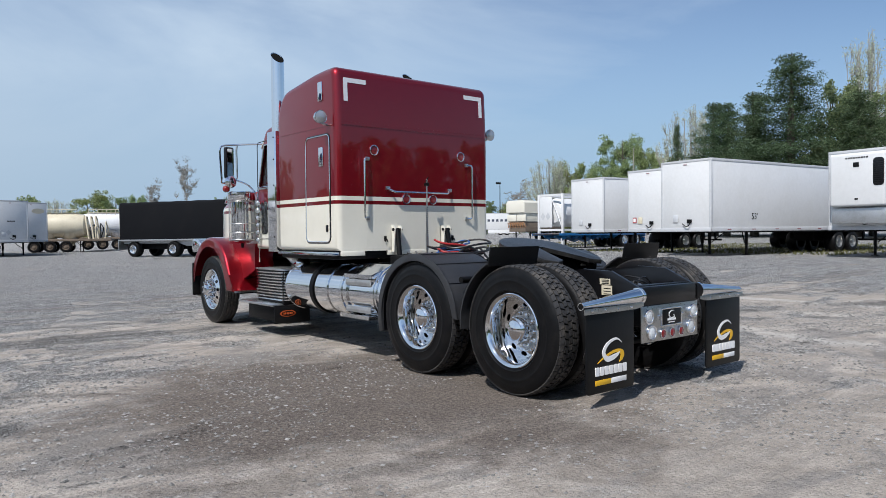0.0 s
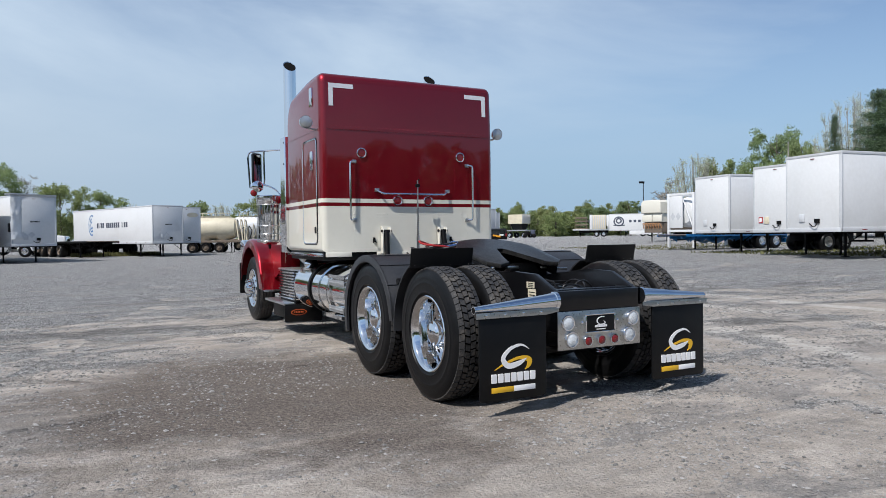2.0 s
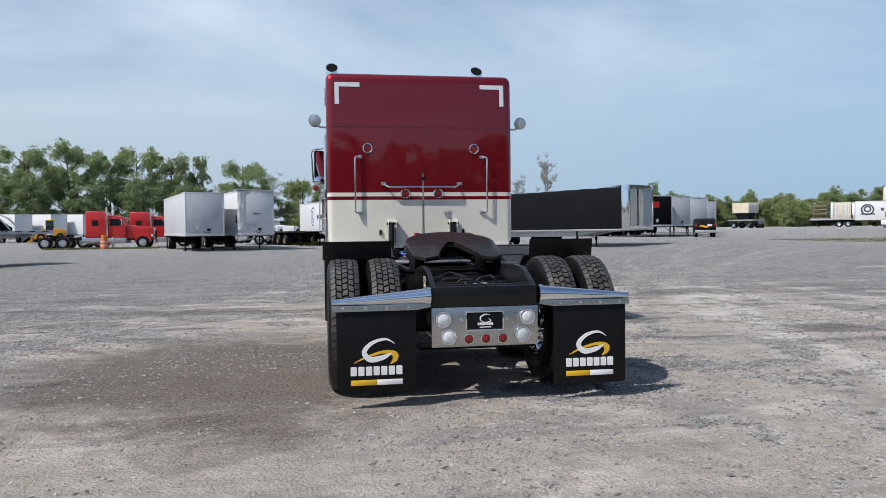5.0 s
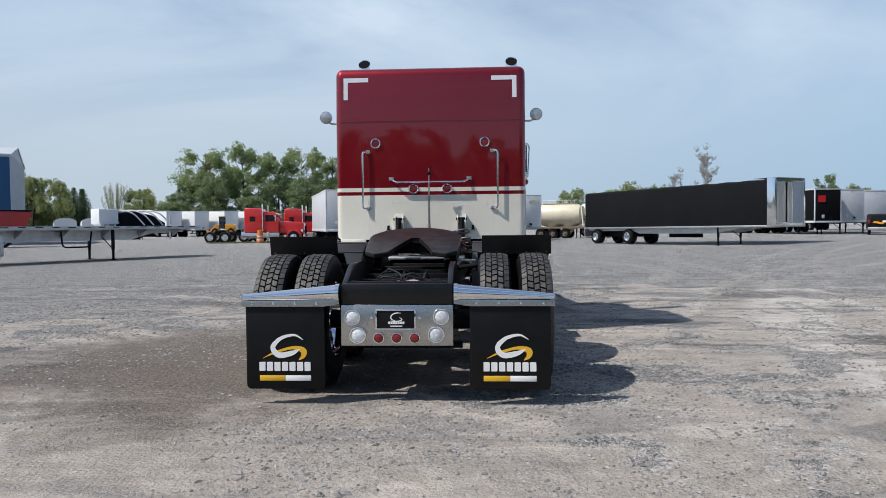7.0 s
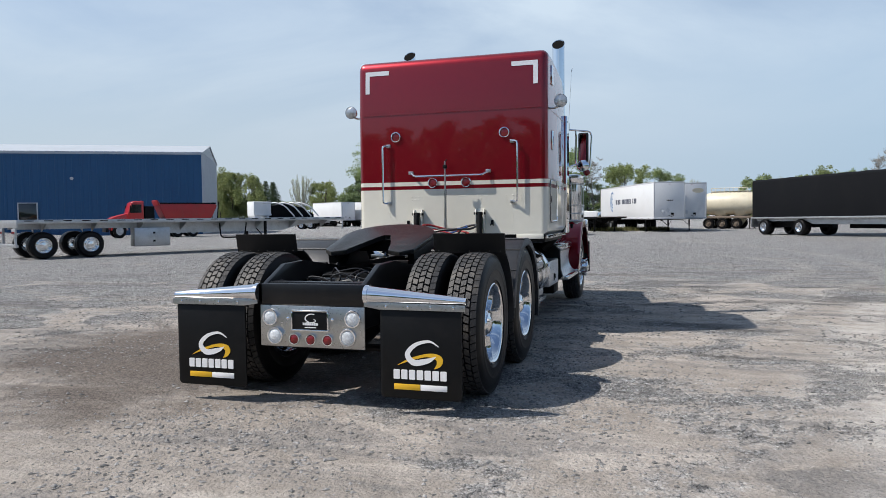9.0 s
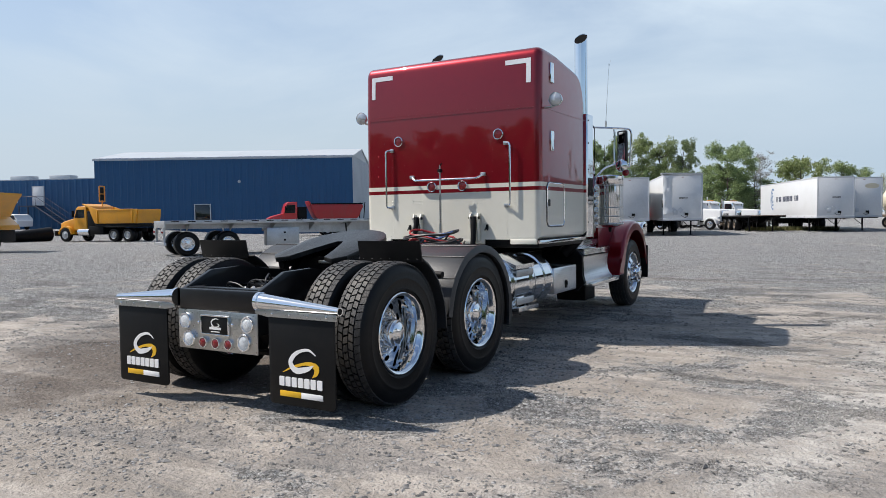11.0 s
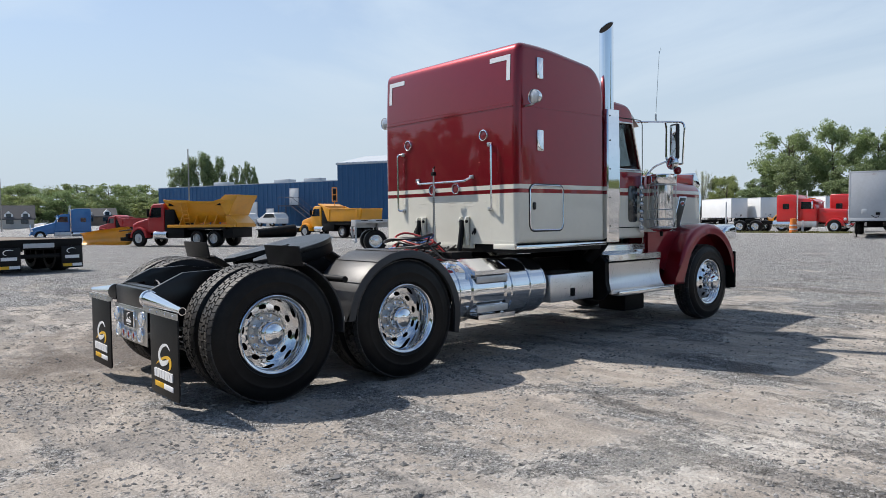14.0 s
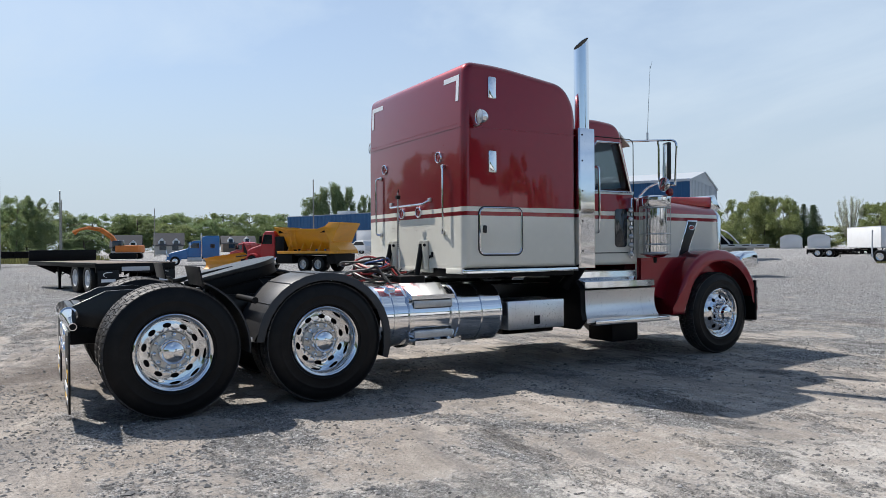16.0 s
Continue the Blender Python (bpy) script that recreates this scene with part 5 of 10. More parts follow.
# fenders of the drive wheels
for s in (-1, 1):
    # full fender over the forward drive axle, flat-topped towards the back
    bm = bmesh.new()
    R, inner, outer = 0.665, s * 0.56, s * 1.255
    arc = []
    for k in range(19):
        a = radians(188 - 206 * k / 18)
        arc.append((2.12 + R * math.cos(a), 0.57 + (R - 0.01) * math.sin(a)))
    arc_in = [(2.12 + (y - 2.12) * 0.972, 0.57 + (z - 0.57) * 0.972) for y, z in arc]
    arc[0], arc_in[0] = (1.40, 0.62), (1.43, 0.62)
    bm_prism(bm, arc + arc_in[::-1], "x", min(inner, outer), max(inner, outer), 0.004)
    full = part("drive_fender", bm, PLASTIC, truck, "black moulded plastic fender over the drive wheel")
    bm = bmesh.new()
    lip = [(2.12 + (y - 2.12) * 1.0, 0.57 + (z - 0.57) * 1.0) for y, z in arc]
    lip_in = [(2.12 + (y - 2.12) * 0.90, 0.57 + (z - 0.57) * 0.90) for y, z in arc]
    bm_prism(bm, lip + lip_in[::-1], "x", s * 1.235, s * 1.262, 0.006)
    part("fender_lip", bm, PLASTIC, full)
    bm = bmesh.new()
    for a in (100, 122, 145):
        y, z = 2.12 + (R + 0.002) * math.cos(radians(a)), 0.57 + (R - 0.008) * math.sin(radians(a))
        bm_tube(bm, [(inner, y, z), (outer, y, z)], 0.005, 6)
    part("fender_ridges", bm, PLASTIC, full)
    bm = bmesh.new()
    bm_tube(bm, [(s * 0.60, 1.46, 0.985), (s * 1.20, 1.46, 0.985)], 0.03, 12)
    part("fender_bar", bm, IRON, full)
    bm = bmesh.new()
    bm_box(bm, s * 0.9 - 0.35, s * 0.9 + 0.35, 1.39, 1.42, 0.62, 0.66, 0.004)
    part("fender_edge", bm, STEEL, full)
    # quarter fender before the rear axle with an upright flap
    bm = bmesh.new()
    q, q_in = [], []
    for k in range(9):
        a = radians(66 - 70 * k / 8)
        q.append((0.76 + 0.645 * math.cos(a), 0.57 + 0.645 * math.sin(a)))
        q_in.append((0.76 + 0.630 * math.cos(a), 0.57 + 0.630 * math.sin(a)))
    bm_prism(bm, q + q_in[::-1], "x", min(s * 0.62, s * 1.27), max(s * 0.62, s * 1.27), 0.003)
    quarter = part("quarter_fender", bm, PLASTIC, truck, "black quarter fender")
    bm = bmesh.new()
    bm_prism(bm, [(0.985, 1.13), (1.0, 1.13), (0.965, 1.30), (0.95, 1.30)], "x", min(s * 0.66, s * 1.285), max(s * 0.66, s * 1.285), 0.003)
    part("top_flap", bm, FLAP, quarter, "stiff black upright flap")
    bm = bmesh.new()
    for k in range(7):
        bm_lathe(bm, [(0.011, 0), (0.009, 0.006), (0.001, 0.008)], (s * (0.70 + 0.09 * k), 0.988, 1.155), (0, -1, 0.15), 7)
    part("flap_bolts", bm, ALLOY, quarter, kind="stuff")
    bm = bmesh.new()
    bm_tube(bm, [(s * 0.43, 1.08, 1.0), (s * 1.0, 1.08, 1.08)], 0.022, 8)
    part("fender_bracket", bm, IRON, quarter)

# mud flap hangers, mud flaps with their emblem
for s in (-1, 1):
    bm = bmesh.new()
    k0, k1 = s * 0.445, s * 1.215
    bm_tube(bm, [(k0, -0.005, 0.872), (k0 + s * 0.03, -0.005, 0.872), (k0 + s * 0.031, -0.005, 0.872), (k1 - s * 0.012, -0.005, 0.836), (k1, -0.005, 0.836)], [0.074, 0.074, 0.066, 0.029, 0.031], 28)
    hanger = part("flap_hanger", bm, CHROME, truck, "tapered round chrome mud flap hanger")
    bm = bmesh.new()
    bm_lathe(bm, [(0.025, 0), (0.001, 0.001)], (k1 + s * 0.001, -0.005, 0.836), (s, 0, 0), 20)
    part("tube_end", bm, IRON, hanger)
    bm = bmesh.new()
    bm_prism(bm, [(k0, 0.822), (k1, 0.815), (k1, 0.770), (s * 0.56, 0.772), (k0, 0.790)], "y", -0.052, -0.04, 0.002)
    part("hanger_strip", bm, STEEL, hanger)
    bm = bmesh.new()
    for k in range(4):
        bm_lathe(bm, [(0.012, 0), (0.010, 0.006), (0.001, 0.008)], (s * (0.62 + 0.17 * k), -0.052, 0.795), (0, -1, 0), 8)
    part("hanger_bolts", bm, ALLOY, hanger, kind="stuff")
    bm = bmesh.new()
    bm_prism(bm, rounded(min(s * 0.565, s * 1.185), max(s * 0.565, s * 1.185), 0.125, 0.80, 0.035), "y", -0.036, -0.022, 0.002)
    flap = part("mud_flap", bm, FLAP, truck, "black rubber mud flap with a white and yellow emblem")
    c = s * 0.875
    Y0, Y1 = -0.041, -0.037

    def ribbon(knots, cx, n=8):
        """A flat band that swells and thins along a smooth line of (x, z, width)."""
        q = [Vector(k) for k in [knots[0]] + knots + [knots[-1]]]
        line = []
        for p0, p1, p2, p3 in zip(q, q[1:], q[2:], q[3:]):
            for i in range(n):
                f = i / n
                line.append(0.5 * (2 * p1 + (p2 - p0) * f + (2 * p0 - 5 * p1 + 4 * p2 - p3) * f * f + (3 * p1 - p0 - 3 * p2 + p3) * f ** 3))
        line.append(q[-1])
        one, two = [], []
        for i, p in enumerate(line):
            d = (line[min(i + 1, len(line) - 1)] - line[max(i - 1, 0)])
            d = Vector((d.x, d.y)).normalized()
            one.append((cx + p.x - d.y * p.z / 2, p.y + d.x * p.z / 2))
            two.append((cx + p.x + d.y * p.z / 2, p.y - d.x * p.z / 2))
        return one + two[::-1]

    def swoosh(cx, cz, rx, rz, a0, a1, w0, w1, n=22, tilt=0.0):
        """A crescent from angle a0 to a1 whose width swells in the middle."""
        outer_, inner_ = [], []
        for i in range(n + 1):
            f = i / n
            a = radians(a0 + (a1 - a0) * f)
            w = w0 + (w1 - w0) * math.sin(math.pi * f) ** 0.8
            x, z = rx * math.cos(a), rz * math.sin(a)
            outer_.append((cx + x * math.cos(tilt) - z * math.sin(tilt), cz + x * math.sin(tilt) + z * math.cos(tilt)))
            x, z = (rx - w) * math.cos(a), (rz - w) * math.sin(a)
            inner_.append((cx + x * math.cos(tilt) - z * math.sin(tilt), cz + x * math.sin(tilt) + z * math.cos(tilt)))
        return outer_ + inner_[::-1]

    bm = bmesh.new()
    bm_prism(bm, ribbon([(0.140, 0.512, 0.004), (0.070, 0.548, 0.017), (-0.035, 0.522, 0.028), (-0.098, 0.452, 0.038), (-0.050, 0.392, 0.044), (0.055, 0.408, 0.036), (0.118, 0.440, 0.004)], c), "y", Y0, Y1)
    mark = part("emblem_arc", bm, WHITE, flap, "white crescent of the emblem")
    bm = bmesh.new()
    bm_prism(bm, ribbon([(-0.176, 0.368, 0.003), (-0.080, 0.412, 0.018), (0.055, 0.448, 0.024), (0.140, 0.428, 0.046), (0.140, 0.385, 0.036), (0.105, 0.352, 0.004)], c), "y", Y0 + 0.0012, Y1 + 0.0005)
    part("emblem_swoosh", bm, YELLOW, flap, "yellow sweep of the emblem")
    bm = bmesh.new()
    for k in range(7):
        x0 = c - 0.208 + k * 0.0595
        bm_prism(bm, rounded(x0 + 0.002, x0 + 0.049, 0.268, 0.337, 0.005, 2), "y", Y0 - 0.004, Y1)
    part("emblem_lettering", bm, WHITE, flap, "row of white blocks")
    bm = bmesh.new()
    bm_box(bm, c - 0.205, c - 0.003, Y0, Y1, 0.190, 0.232, 0.001)
    part("yellow_bar", bm, YELLOW, flap)
    bm = bmesh.new()
    bm_box(bm, c - 0.001, c + 0.20, Y0, Y1, 0.190, 0.232, 0.001)
    part("white_bar", bm, WHITE, flap)

# stainless light panel
bm = bmesh.new()
bm_box(bm, -0.437, 0.437, -0.022, -0.010, 0.462, 0.778, 0.004)
panel = part("light_panel", bm, STEEL, truck, "brushed stainless rear light panel")
for x, z, r, lens in ((-0.345, 0.685, 0.066, CLEARLENS), (-0.305, 0.545, 0.068, CLEARLENS), (0.345, 0.69, 0.066, CLEARLENS), (0.305, 0.55, 0.068, CLEARLENS),
                      (-0.14, 0.525, 0.044, REDLENS), (0.0, 0.525, 0.044, REDLENS), (0.14, 0.525, 0.044, REDLENS)):
    lamp = disc_light("tail_lamp", (x, -0.022, z), (0, -1, 0), r, lens, panel, 0.022, "round lamp in a chrome ring")
bm = bmesh.new()
for x0, x1, z0, z1 in ((-0.165, 0.150, 0.735, 0.748), (-0.165, 0.150, 0.588, 0.600), (-0.165, -0.152, 0.600, 0.735), (0.137, 0.150, 0.600, 0.735)):
    bm_box(bm, x0, x1, -0.040, -0.023, z0, z1, 0.003)
holder = part("plate_frame", bm, CHROME, panel)
bm = bmesh.new()
bm_box(bm, -0.152, 0.137, -0.033, -0.024, 0.600, 0.735, 0.002)
plate = part("licence_plate", bm, FLAP, panel, "black plate with a pale emblem")
bm = bmesh.new()
bm_prism(bm, swoosh(0.0, 0.69, 0.05, 0.032, 40, 250, 0.002, 0.010, 18, 0.15), "y", -0.037, -0.0335)
bm_prism(bm, swoosh(-0.005, 0.668, 0.05, 0.018, -150, 60, 0.002, 0.008, 16), "y", -0.037, -0.0335)
for k in range(7):
    bm_box(bm, -0.066 + k * 0.0185, -0.051 + k * 0.0185, -0.037, -0.0335, 0.633, 0.652)
bm_box(bm, -0.05, 0.045, -0.037, -0.0335, 0.613, 0.620)
part("plate_mark", bm, WHITE, plate)
for x in (-0.195, 0.178):
    bm = bmesh.new()
    bm_lathe(bm, [(0.014, 0), (0.012, 0.01), (0.001, 0.014)], (x, -0.022, 0.68), (0, -1, 0), 10)
    part("panel_bolt", bm, CHROME, panel)
bm = bmesh.new()
bm_box(bm, -0.42, 0.42, 0.0, 0.40, 0.60, 0.78, 0.02)
bm_tube(bm, [(-0.5, 0.30, 0.42), (0.5, 0.30, 0.42)], 0.03, 8)
part("tail_box", bm, IRON, truck)

# catwalk, air hoses and cables behind the cab
bm = bmesh.new()
bm_box(bm, -0.45, 0.45, 2.72, 3.55, 1.002, 1.03, 0.006)
deck = part("catwalk", bm, GALV, truck, "bright tread-plate deck behind the cab")
bm = bmesh.new()
bm_box(bm, -0.62, -0.36, 3.15, 3.45, 1.0, 1.16, 0.01)
part("deck_box", bm, IRON, truck)
bm = bmesh.new()
bm_box(bm, 0.30, 0.66, 3.2, 3.5, 1.0, 1.14, 0.01)
part("deck_box", bm, IRON, truck)
random.seed(5)
for k in range(15):
    # coils thrown down on the deck, each with its two tails
    bm = bmesh.new()
    cx, cy = 0.08 + random.uniform(-0.16, 0.16), 3.02 + random.uniform(-0.10, 0.12)
    rx, ry, z0 = random.uniform(0.20, 0.38), random.uniform(0.12, 0.24), 1.06 + 0.017 * k
    tilt, lean_, a0 = random.uniform(-0.22, 0.28), random.uniform(-0.12, 0.12), random.uniform(0, 6.28)
    pts = []
    for i in range(30):
        a = a0 + i * 6.8 / 29
        x, y = rx * math.cos(a), ry * math.sin(a)
        pts.append((cx + x, cy + y, max(1.045, z0 + x * tilt + y * lean_ + 0.012 * math.sin(3 * a))))
    tail = pts[-1]
    side_ = 1 if k % 2 else -1
    pts += [(tail[0] + side_ * 0.22, tail[1] + 0.06, 1.07), (tail[0] + side_ * 0.40, tail[1] + 0.14, 1.05)]
    bm_tube(bm, pts, random.uniform(0.010, 0.015), 7)
    part("air_hose", bm, (REDHOSE if k in (3, 8, 13) else BLUEHOSE if k in (6, 12) else HOSE), truck, "coiled air hose")
for k in range(7):
    bm = bmesh.new()
    x0 = -0.38 + 0.13 * k
    pts = [(x0, 3.60, 1.16 + 0.02 * (k % 3)), (x0 + 0.05, 3.45, 1.10 + 0.05 * (k % 2)), (x0 + 0.12 - 0.03 * k, 3.30, 1.10), (x0 + 0.15, 3.1, 1.05)]
    bm_tube(bm, bend(pts, 0.08, 4), 0.011, 6)
    part("air_line", bm, REDHOSE if k == 3 else HOSE, truck)

# wheels
def tyre_mesh(r, w, drive=True):
    """Sidewall and tread of a truck tyre about the x axis, outer side +x, with cut blocks."""
    h = w / 2
    rim = 0.318
    bm = bmesh.new()
    prof = [(rim, -h * 0.80), (rim + 0.03, -h * 0.90), (rim + 0.10, -h * 1.0), (r - 0.10, -h * 0.985), (r - 0.055, -h * 0.95), (r - 0.035, -h * 0.86), (r - 0.022, -h * 0.80),
            (r - 0.022, h * 0.80), (r - 0.035, h * 0.86), (r - 0.055, h * 0.95), (r - 0.10, h * 0.985), (rim + 0.13, h), (rim + 0.125, h * 1.012), (rim + 0.115, h * 1.012), (rim + 0.11, h), (rim + 0.10, h),
            (rim + 0.05, h * 0.955), (rim + 0.045, h * 0.965), (rim + 0.035, h * 0.965), (rim + 0.03, h * 0.90), (rim, h * 0.80), (rim - 0.01, h * 0.6)]
    bm_lathe(bm, prof, (0, 0, 0), (1, 0, 0), 64)
    return bm


def tread_mesh(r, w, drive=True):
    h = w / 2
    bm = bmesh.new()
    rows = 5
    count = 58 if drive else 64
    span = 2 * h * 0.86
    for j in range(rows):
        x0, x1 = -span / 2 + j * span / rows + 0.005, -span / 2 + (j + 1) * span / rows - 0.005
        edge = j in (0, rows - 1)
        for k in range(count):
            a0 = 2 * math.pi * (k + 0.5 * (j % 2)) / count
            gap = (0.13 if edge else 0.24) if drive else 0.10
            a1 = a0 + 2 * math.pi / count * (1 - gap)
            skew = 0.020 * (1 if j % 2 else -1) if drive else 0
            q = []
            for rr in (r - 0.024, r - (0.002 if edge else 0.0)):
                for x, a in ((x0, a0), (x1, a0 + skew), (x1, a1 + skew), (x0, a1)):
                    # the outer edge of a shoulder block rounds off into the sidewall
                    round_off = 0.013 if rr > r - 0.02 and edge and abs(x) > span * 0.45 else 0.0
                    q.append(bm.verts.new((x, (rr - round_off) * math.cos(a), (rr - round_off) * math.sin(a))))
            bm.faces.new(q[4:8])
            for i in range(4):
                bm.faces.new((q[i], q[(i + 1) % 4], q[4 + (i + 1) % 4], q[4 + i]))
    return bm


def rim_mesh(front):
    """A disc wheel with ten hand holes; front wheels bulge out, drive wheels are deep."""
    bm = bmesh.new()
    R = 0.318
    seg = 60
    flange = [(R - 0.02, -0.12), (R - 0.012, 0.02), (R - 0.012, 0.085), (R + 0.002, 0.10), (R + 0.012, 0.128), (R + 0.004, 0.134), (R - 0.012, 0.128), (R - 0.022, 0.112), (R - 0.038, 0.06)]
    if front:
        flange += [(R - 0.045, 0.075)]
        disc_out, face_x, hub_r = (0.265, 0.10), 0.135, 0.17
    else:
        flange += [(R - 0.050, -0.02), (R - 0.058, -0.055)]
        disc_out, face_x, hub_r = (0.255, -0.065), -0.045, 0.17
    bm_lathe(bm, flange, (0, 0, 0), (1, 0, 0), seg)
    # disc: ten sectors, each with an oval opening that has a wall of its own
    r_out, r_in, x_out = disc_out[0] + 0.006, hub_r, flange[-1][1]
    a_len, r_len = (0.027, 0.026) if front else (0.036, 0.021)
    mid = 0.212 if front else 0.222

    def depth(r):
        f = min(1.0, max(0.0, (r_out - r) / (r_out - r_in)))
        return x_out + (face_x - x_out) * f ** 0.7

    def place_at(ang, r, sink=0.0):
        return bm.verts.new((depth(r) - sink, r * math.cos(ang), r * math.sin(ang)))

    for h in range(10):
        a_mid = 2 * math.pi * (h + 0.5) / 10
        half_a = math.pi / 10
        edge = [(-1 + k / 3, 1) for k in range(6)] + [(1, 1 - k / 2) for k in range(4)] + [(1 - k / 3, -1) for k in range(6)] + [(-1, -1 + k / 2) for k in range(4)]
        border, hole, deep = [], [], []
        for u, v in edge:
            border.append(place_at(a_mid + u * half_a, (r_out if v > 0 else r_in) * abs(v) + mid * (1 - abs(v))))
            f = 1 / math.hypot(u, v)
            ang, rr = a_mid + u * f * a_len / mid, mid + v * f * r_len
            hole.append(place_at(ang, rr))
            deep.append(place_at(a_mid + u * f * a_len / mid * 0.96, mid + v * f * r_len * 0.96, 0.022))
        m_ = len(edge)
        for k in range(m_):
            bm.faces.new((border[k], border[(k + 1) % m_], hole[(k + 1) % m_], hole[k]))
            bm.faces.new((hole[k], hole[(k + 1) % m_], deep[(k + 1) % m_], deep[k]))
    bm_lathe(bm, [(hub_r, face_x), (0.165, face_x - 0.012), (0.10, face_x - 0.012)], (0, 0, 0), (1, 0, 0), 40)
    bmesh.ops.remove_doubles(bm, verts=bm.verts, dist=0.0004)
    return bm, face_x


def hub_mesh(front, face_x):
    bm = bmesh.new()
    if front:
        prof = [(0.125, face_x), (0.125, face_x + 0.05), (0.118, face_x + 0.065), (0.095, face_x + 0.075), (0.085, face_x + 0.11), (0.05, face_x + 0.125), (0.001, face_x + 0.127)]
    else:
        prof = [(0.112, face_x), (0.112, face_x + 0.09), (0.104, face_x + 0.115), (0.09, face_x + 0.125), (0.085, face_x + 0.135), (0.045, face_x + 0.155), (0.001, face_x + 0.158)]
    bm_lathe(bm, prof, (0, 0, 0), (1, 0, 0), 36)
    return bm


def nut_mesh(face_x, front):
    bm = bmesh.new()
    d = 0.095 if front else 0.040
    bm_lathe(bm, [(0.021, face_x - 0.012), (0.021, face_x + 0.008), (0.017, face_x + 0.012), (0.015, face_x + d), (0.001, face_x + d + 0.006)], (0, 0, 0.143), (1, 0, 0), 12)
    return bm


def wheel_kit(r, w, front):
    bm, fx = rim_mesh(front)
    rim = part("wheel", bm, WHEELMETAL, None, "polished aluminium wheel with ten hand holes", 40)
    part("tyre", tyre_mesh(r, w, not front), TYRE, rim, "black tyre", 30)
    part("tread", tread_mesh(r, w, not front), TREAD, rim, "dusty block tread", 20)
    part("hub_cover", hub_mesh(front, fx), CHROME, rim, "chrome hub cover")
    if not front:
        bm = bmesh.new()
        bm_lathe(bm, [(0.176, fx + 0.001), (0.174, fx + 0.004), (0.168, fx + 0.003), (0.160, fx - 0.006), (0.108, fx - 0.006)], (0, 0, 0), (1, 0, 0), 40)
        part("nut_ring", bm, STEEL, rim, "dull recessed ring under the nuts")
    nut = part("wheel_nut", nut_mesh(fx, front), CHROME, rim, "chrome nut cover")
    nut.matrix_basis = Matrix.Rotation(math.pi / 10, 4, "X")
    for k in range(1, 10):
        share("wheel_nut", nut, rim, Matrix.Rotation(math.pi / 10 + k * math.pi / 5, 4, "X"))
    bm = bmesh.new()
    bm_lathe(bm, [(0.30, -0.10), (0.001, -0.101)], (0, 0, 0), (1, 0, 0), 24)
    part("brake_drum", bm, IRON, rim)
    return rim


def put_wheel(kit, m):
    ob = copy_thing(kit, m)
    ob.parent = truck
    return ob


drive_kit, steer_kit = wheel_kit(0.575, 0.285, False), wheel_kit(0.548, 0.285, True)
drive_kit.parent = truck
drive_kit.matrix_basis = pose(1.105, 0.76, 0.573, 8)
steer_kit.parent = truck
steer_kit.matrix_basis = pose(1.03, 7.76, 0.546)
for i, (y, a) in enumerate(((0.76, 8), (2.12, 31))):
    for j, (x, turn_) in enumerate(((1.105, 0), (0.765, 180), (-0.765, 0), (-1.105, 180))):
        if (i, j) != (0, 0):
            put_wheel(drive_kit, pose(x, y, 0.573, a * (1 + j), 0, turn_))
put_wheel(steer_kit, pose(-1.03, 7.76, 0.546, 20, 0, 180))


# ---- yard vehicles: shared pieces ----
def at_ground(x, y, heading):
    return pose(x, y, ground_z(x, y), 0, 0, heading)


def plain_tyre(r, w):
    bm = bmesh.new()
    h, k = w / 2, r * 0.56
    bm_lathe(bm, [(k, -h * 0.8), (k + 0.04, -h), (r - 0.06, -h), (r - 0.015, -h * 0.82), (r, -h * 0.7), (r, -h * 0.1), (r - 0.015, -h * 0.08), (r - 0.015, h * 0.08), (r, h * 0.1), (r, h * 0.7), (r - 0.015, h * 0.82), (r - 0.06, h), (k + 0.04, h), (k, h * 0.8)],
             (0, 0, 0), (1, 0, 0), 28)
    return bm


def plain_rim(r, deep):
    bm = bmesh.new()
    k = r * 0.57
    x = 0.02 if deep else 0.12
    bm_lathe(bm, [(k, 0.13), (k - 0.02, 0.12), (k - 0.04, x), (k * 0.62, x + 0.02), (k * 0.60, x + 0.03), (k * 0.45, x + 0.03), (k * 0.40, x + 0.10), (0.001, x + 0.11)], (0, 0, 0), (1, 0, 0), 24)
    for j in range(8):
        a = j * math.pi / 4
        bm_lathe(bm, [(0.001, x + 0.012), (0.035, x + 0.012), (0.035, x + 0.016), (0.001, x + 0.016)], (0, k * 0.78 * math.cos(a), k * 0.78 * math.sin(a)), (1, 0, 0), 6)
    return bm


WHEELS = {}


def yard_wheel(parent, x, y, r=0.52, rim_mat=None, w=0.56):
    """A wheel, or a pair on one hub, whose outer side is away from the vehicle's middle."""
    rim_mat = rim_mat or ALLOY
    key = (round(r, 2), rim_mat.name, round(w, 2))
    if key not in WHEELS:
        rim = part("wheel", plain_rim(r, w > 0.4), rim_mat)
        WHEELS[key] = (rim, part("tyre", plain_tyre(r, w), TYRE, rim))
        first = True
    else:
        first = False
    rim, tyre = WHEELS[key]
    m = pose(x - math.copysign(w / 2, x), y, r, 0, 0, 0 if x > 0 else 180) @ pose(w / 2 - 0.14, 0, 0)
    if first:
        rim.parent, rim.matrix_basis = parent, m
        tyre.matrix_basis = pose(0.14 - w / 2, 0, 0)
        return rim
    ob = new("wheel", rim.data)
    ob.parent, ob.matrix_basis = parent, m
    t = new("tyre", tyre.data)
    t.parent, t.matrix_basis = ob, pose(0.14 - w / 2, 0, 0)
    return ob


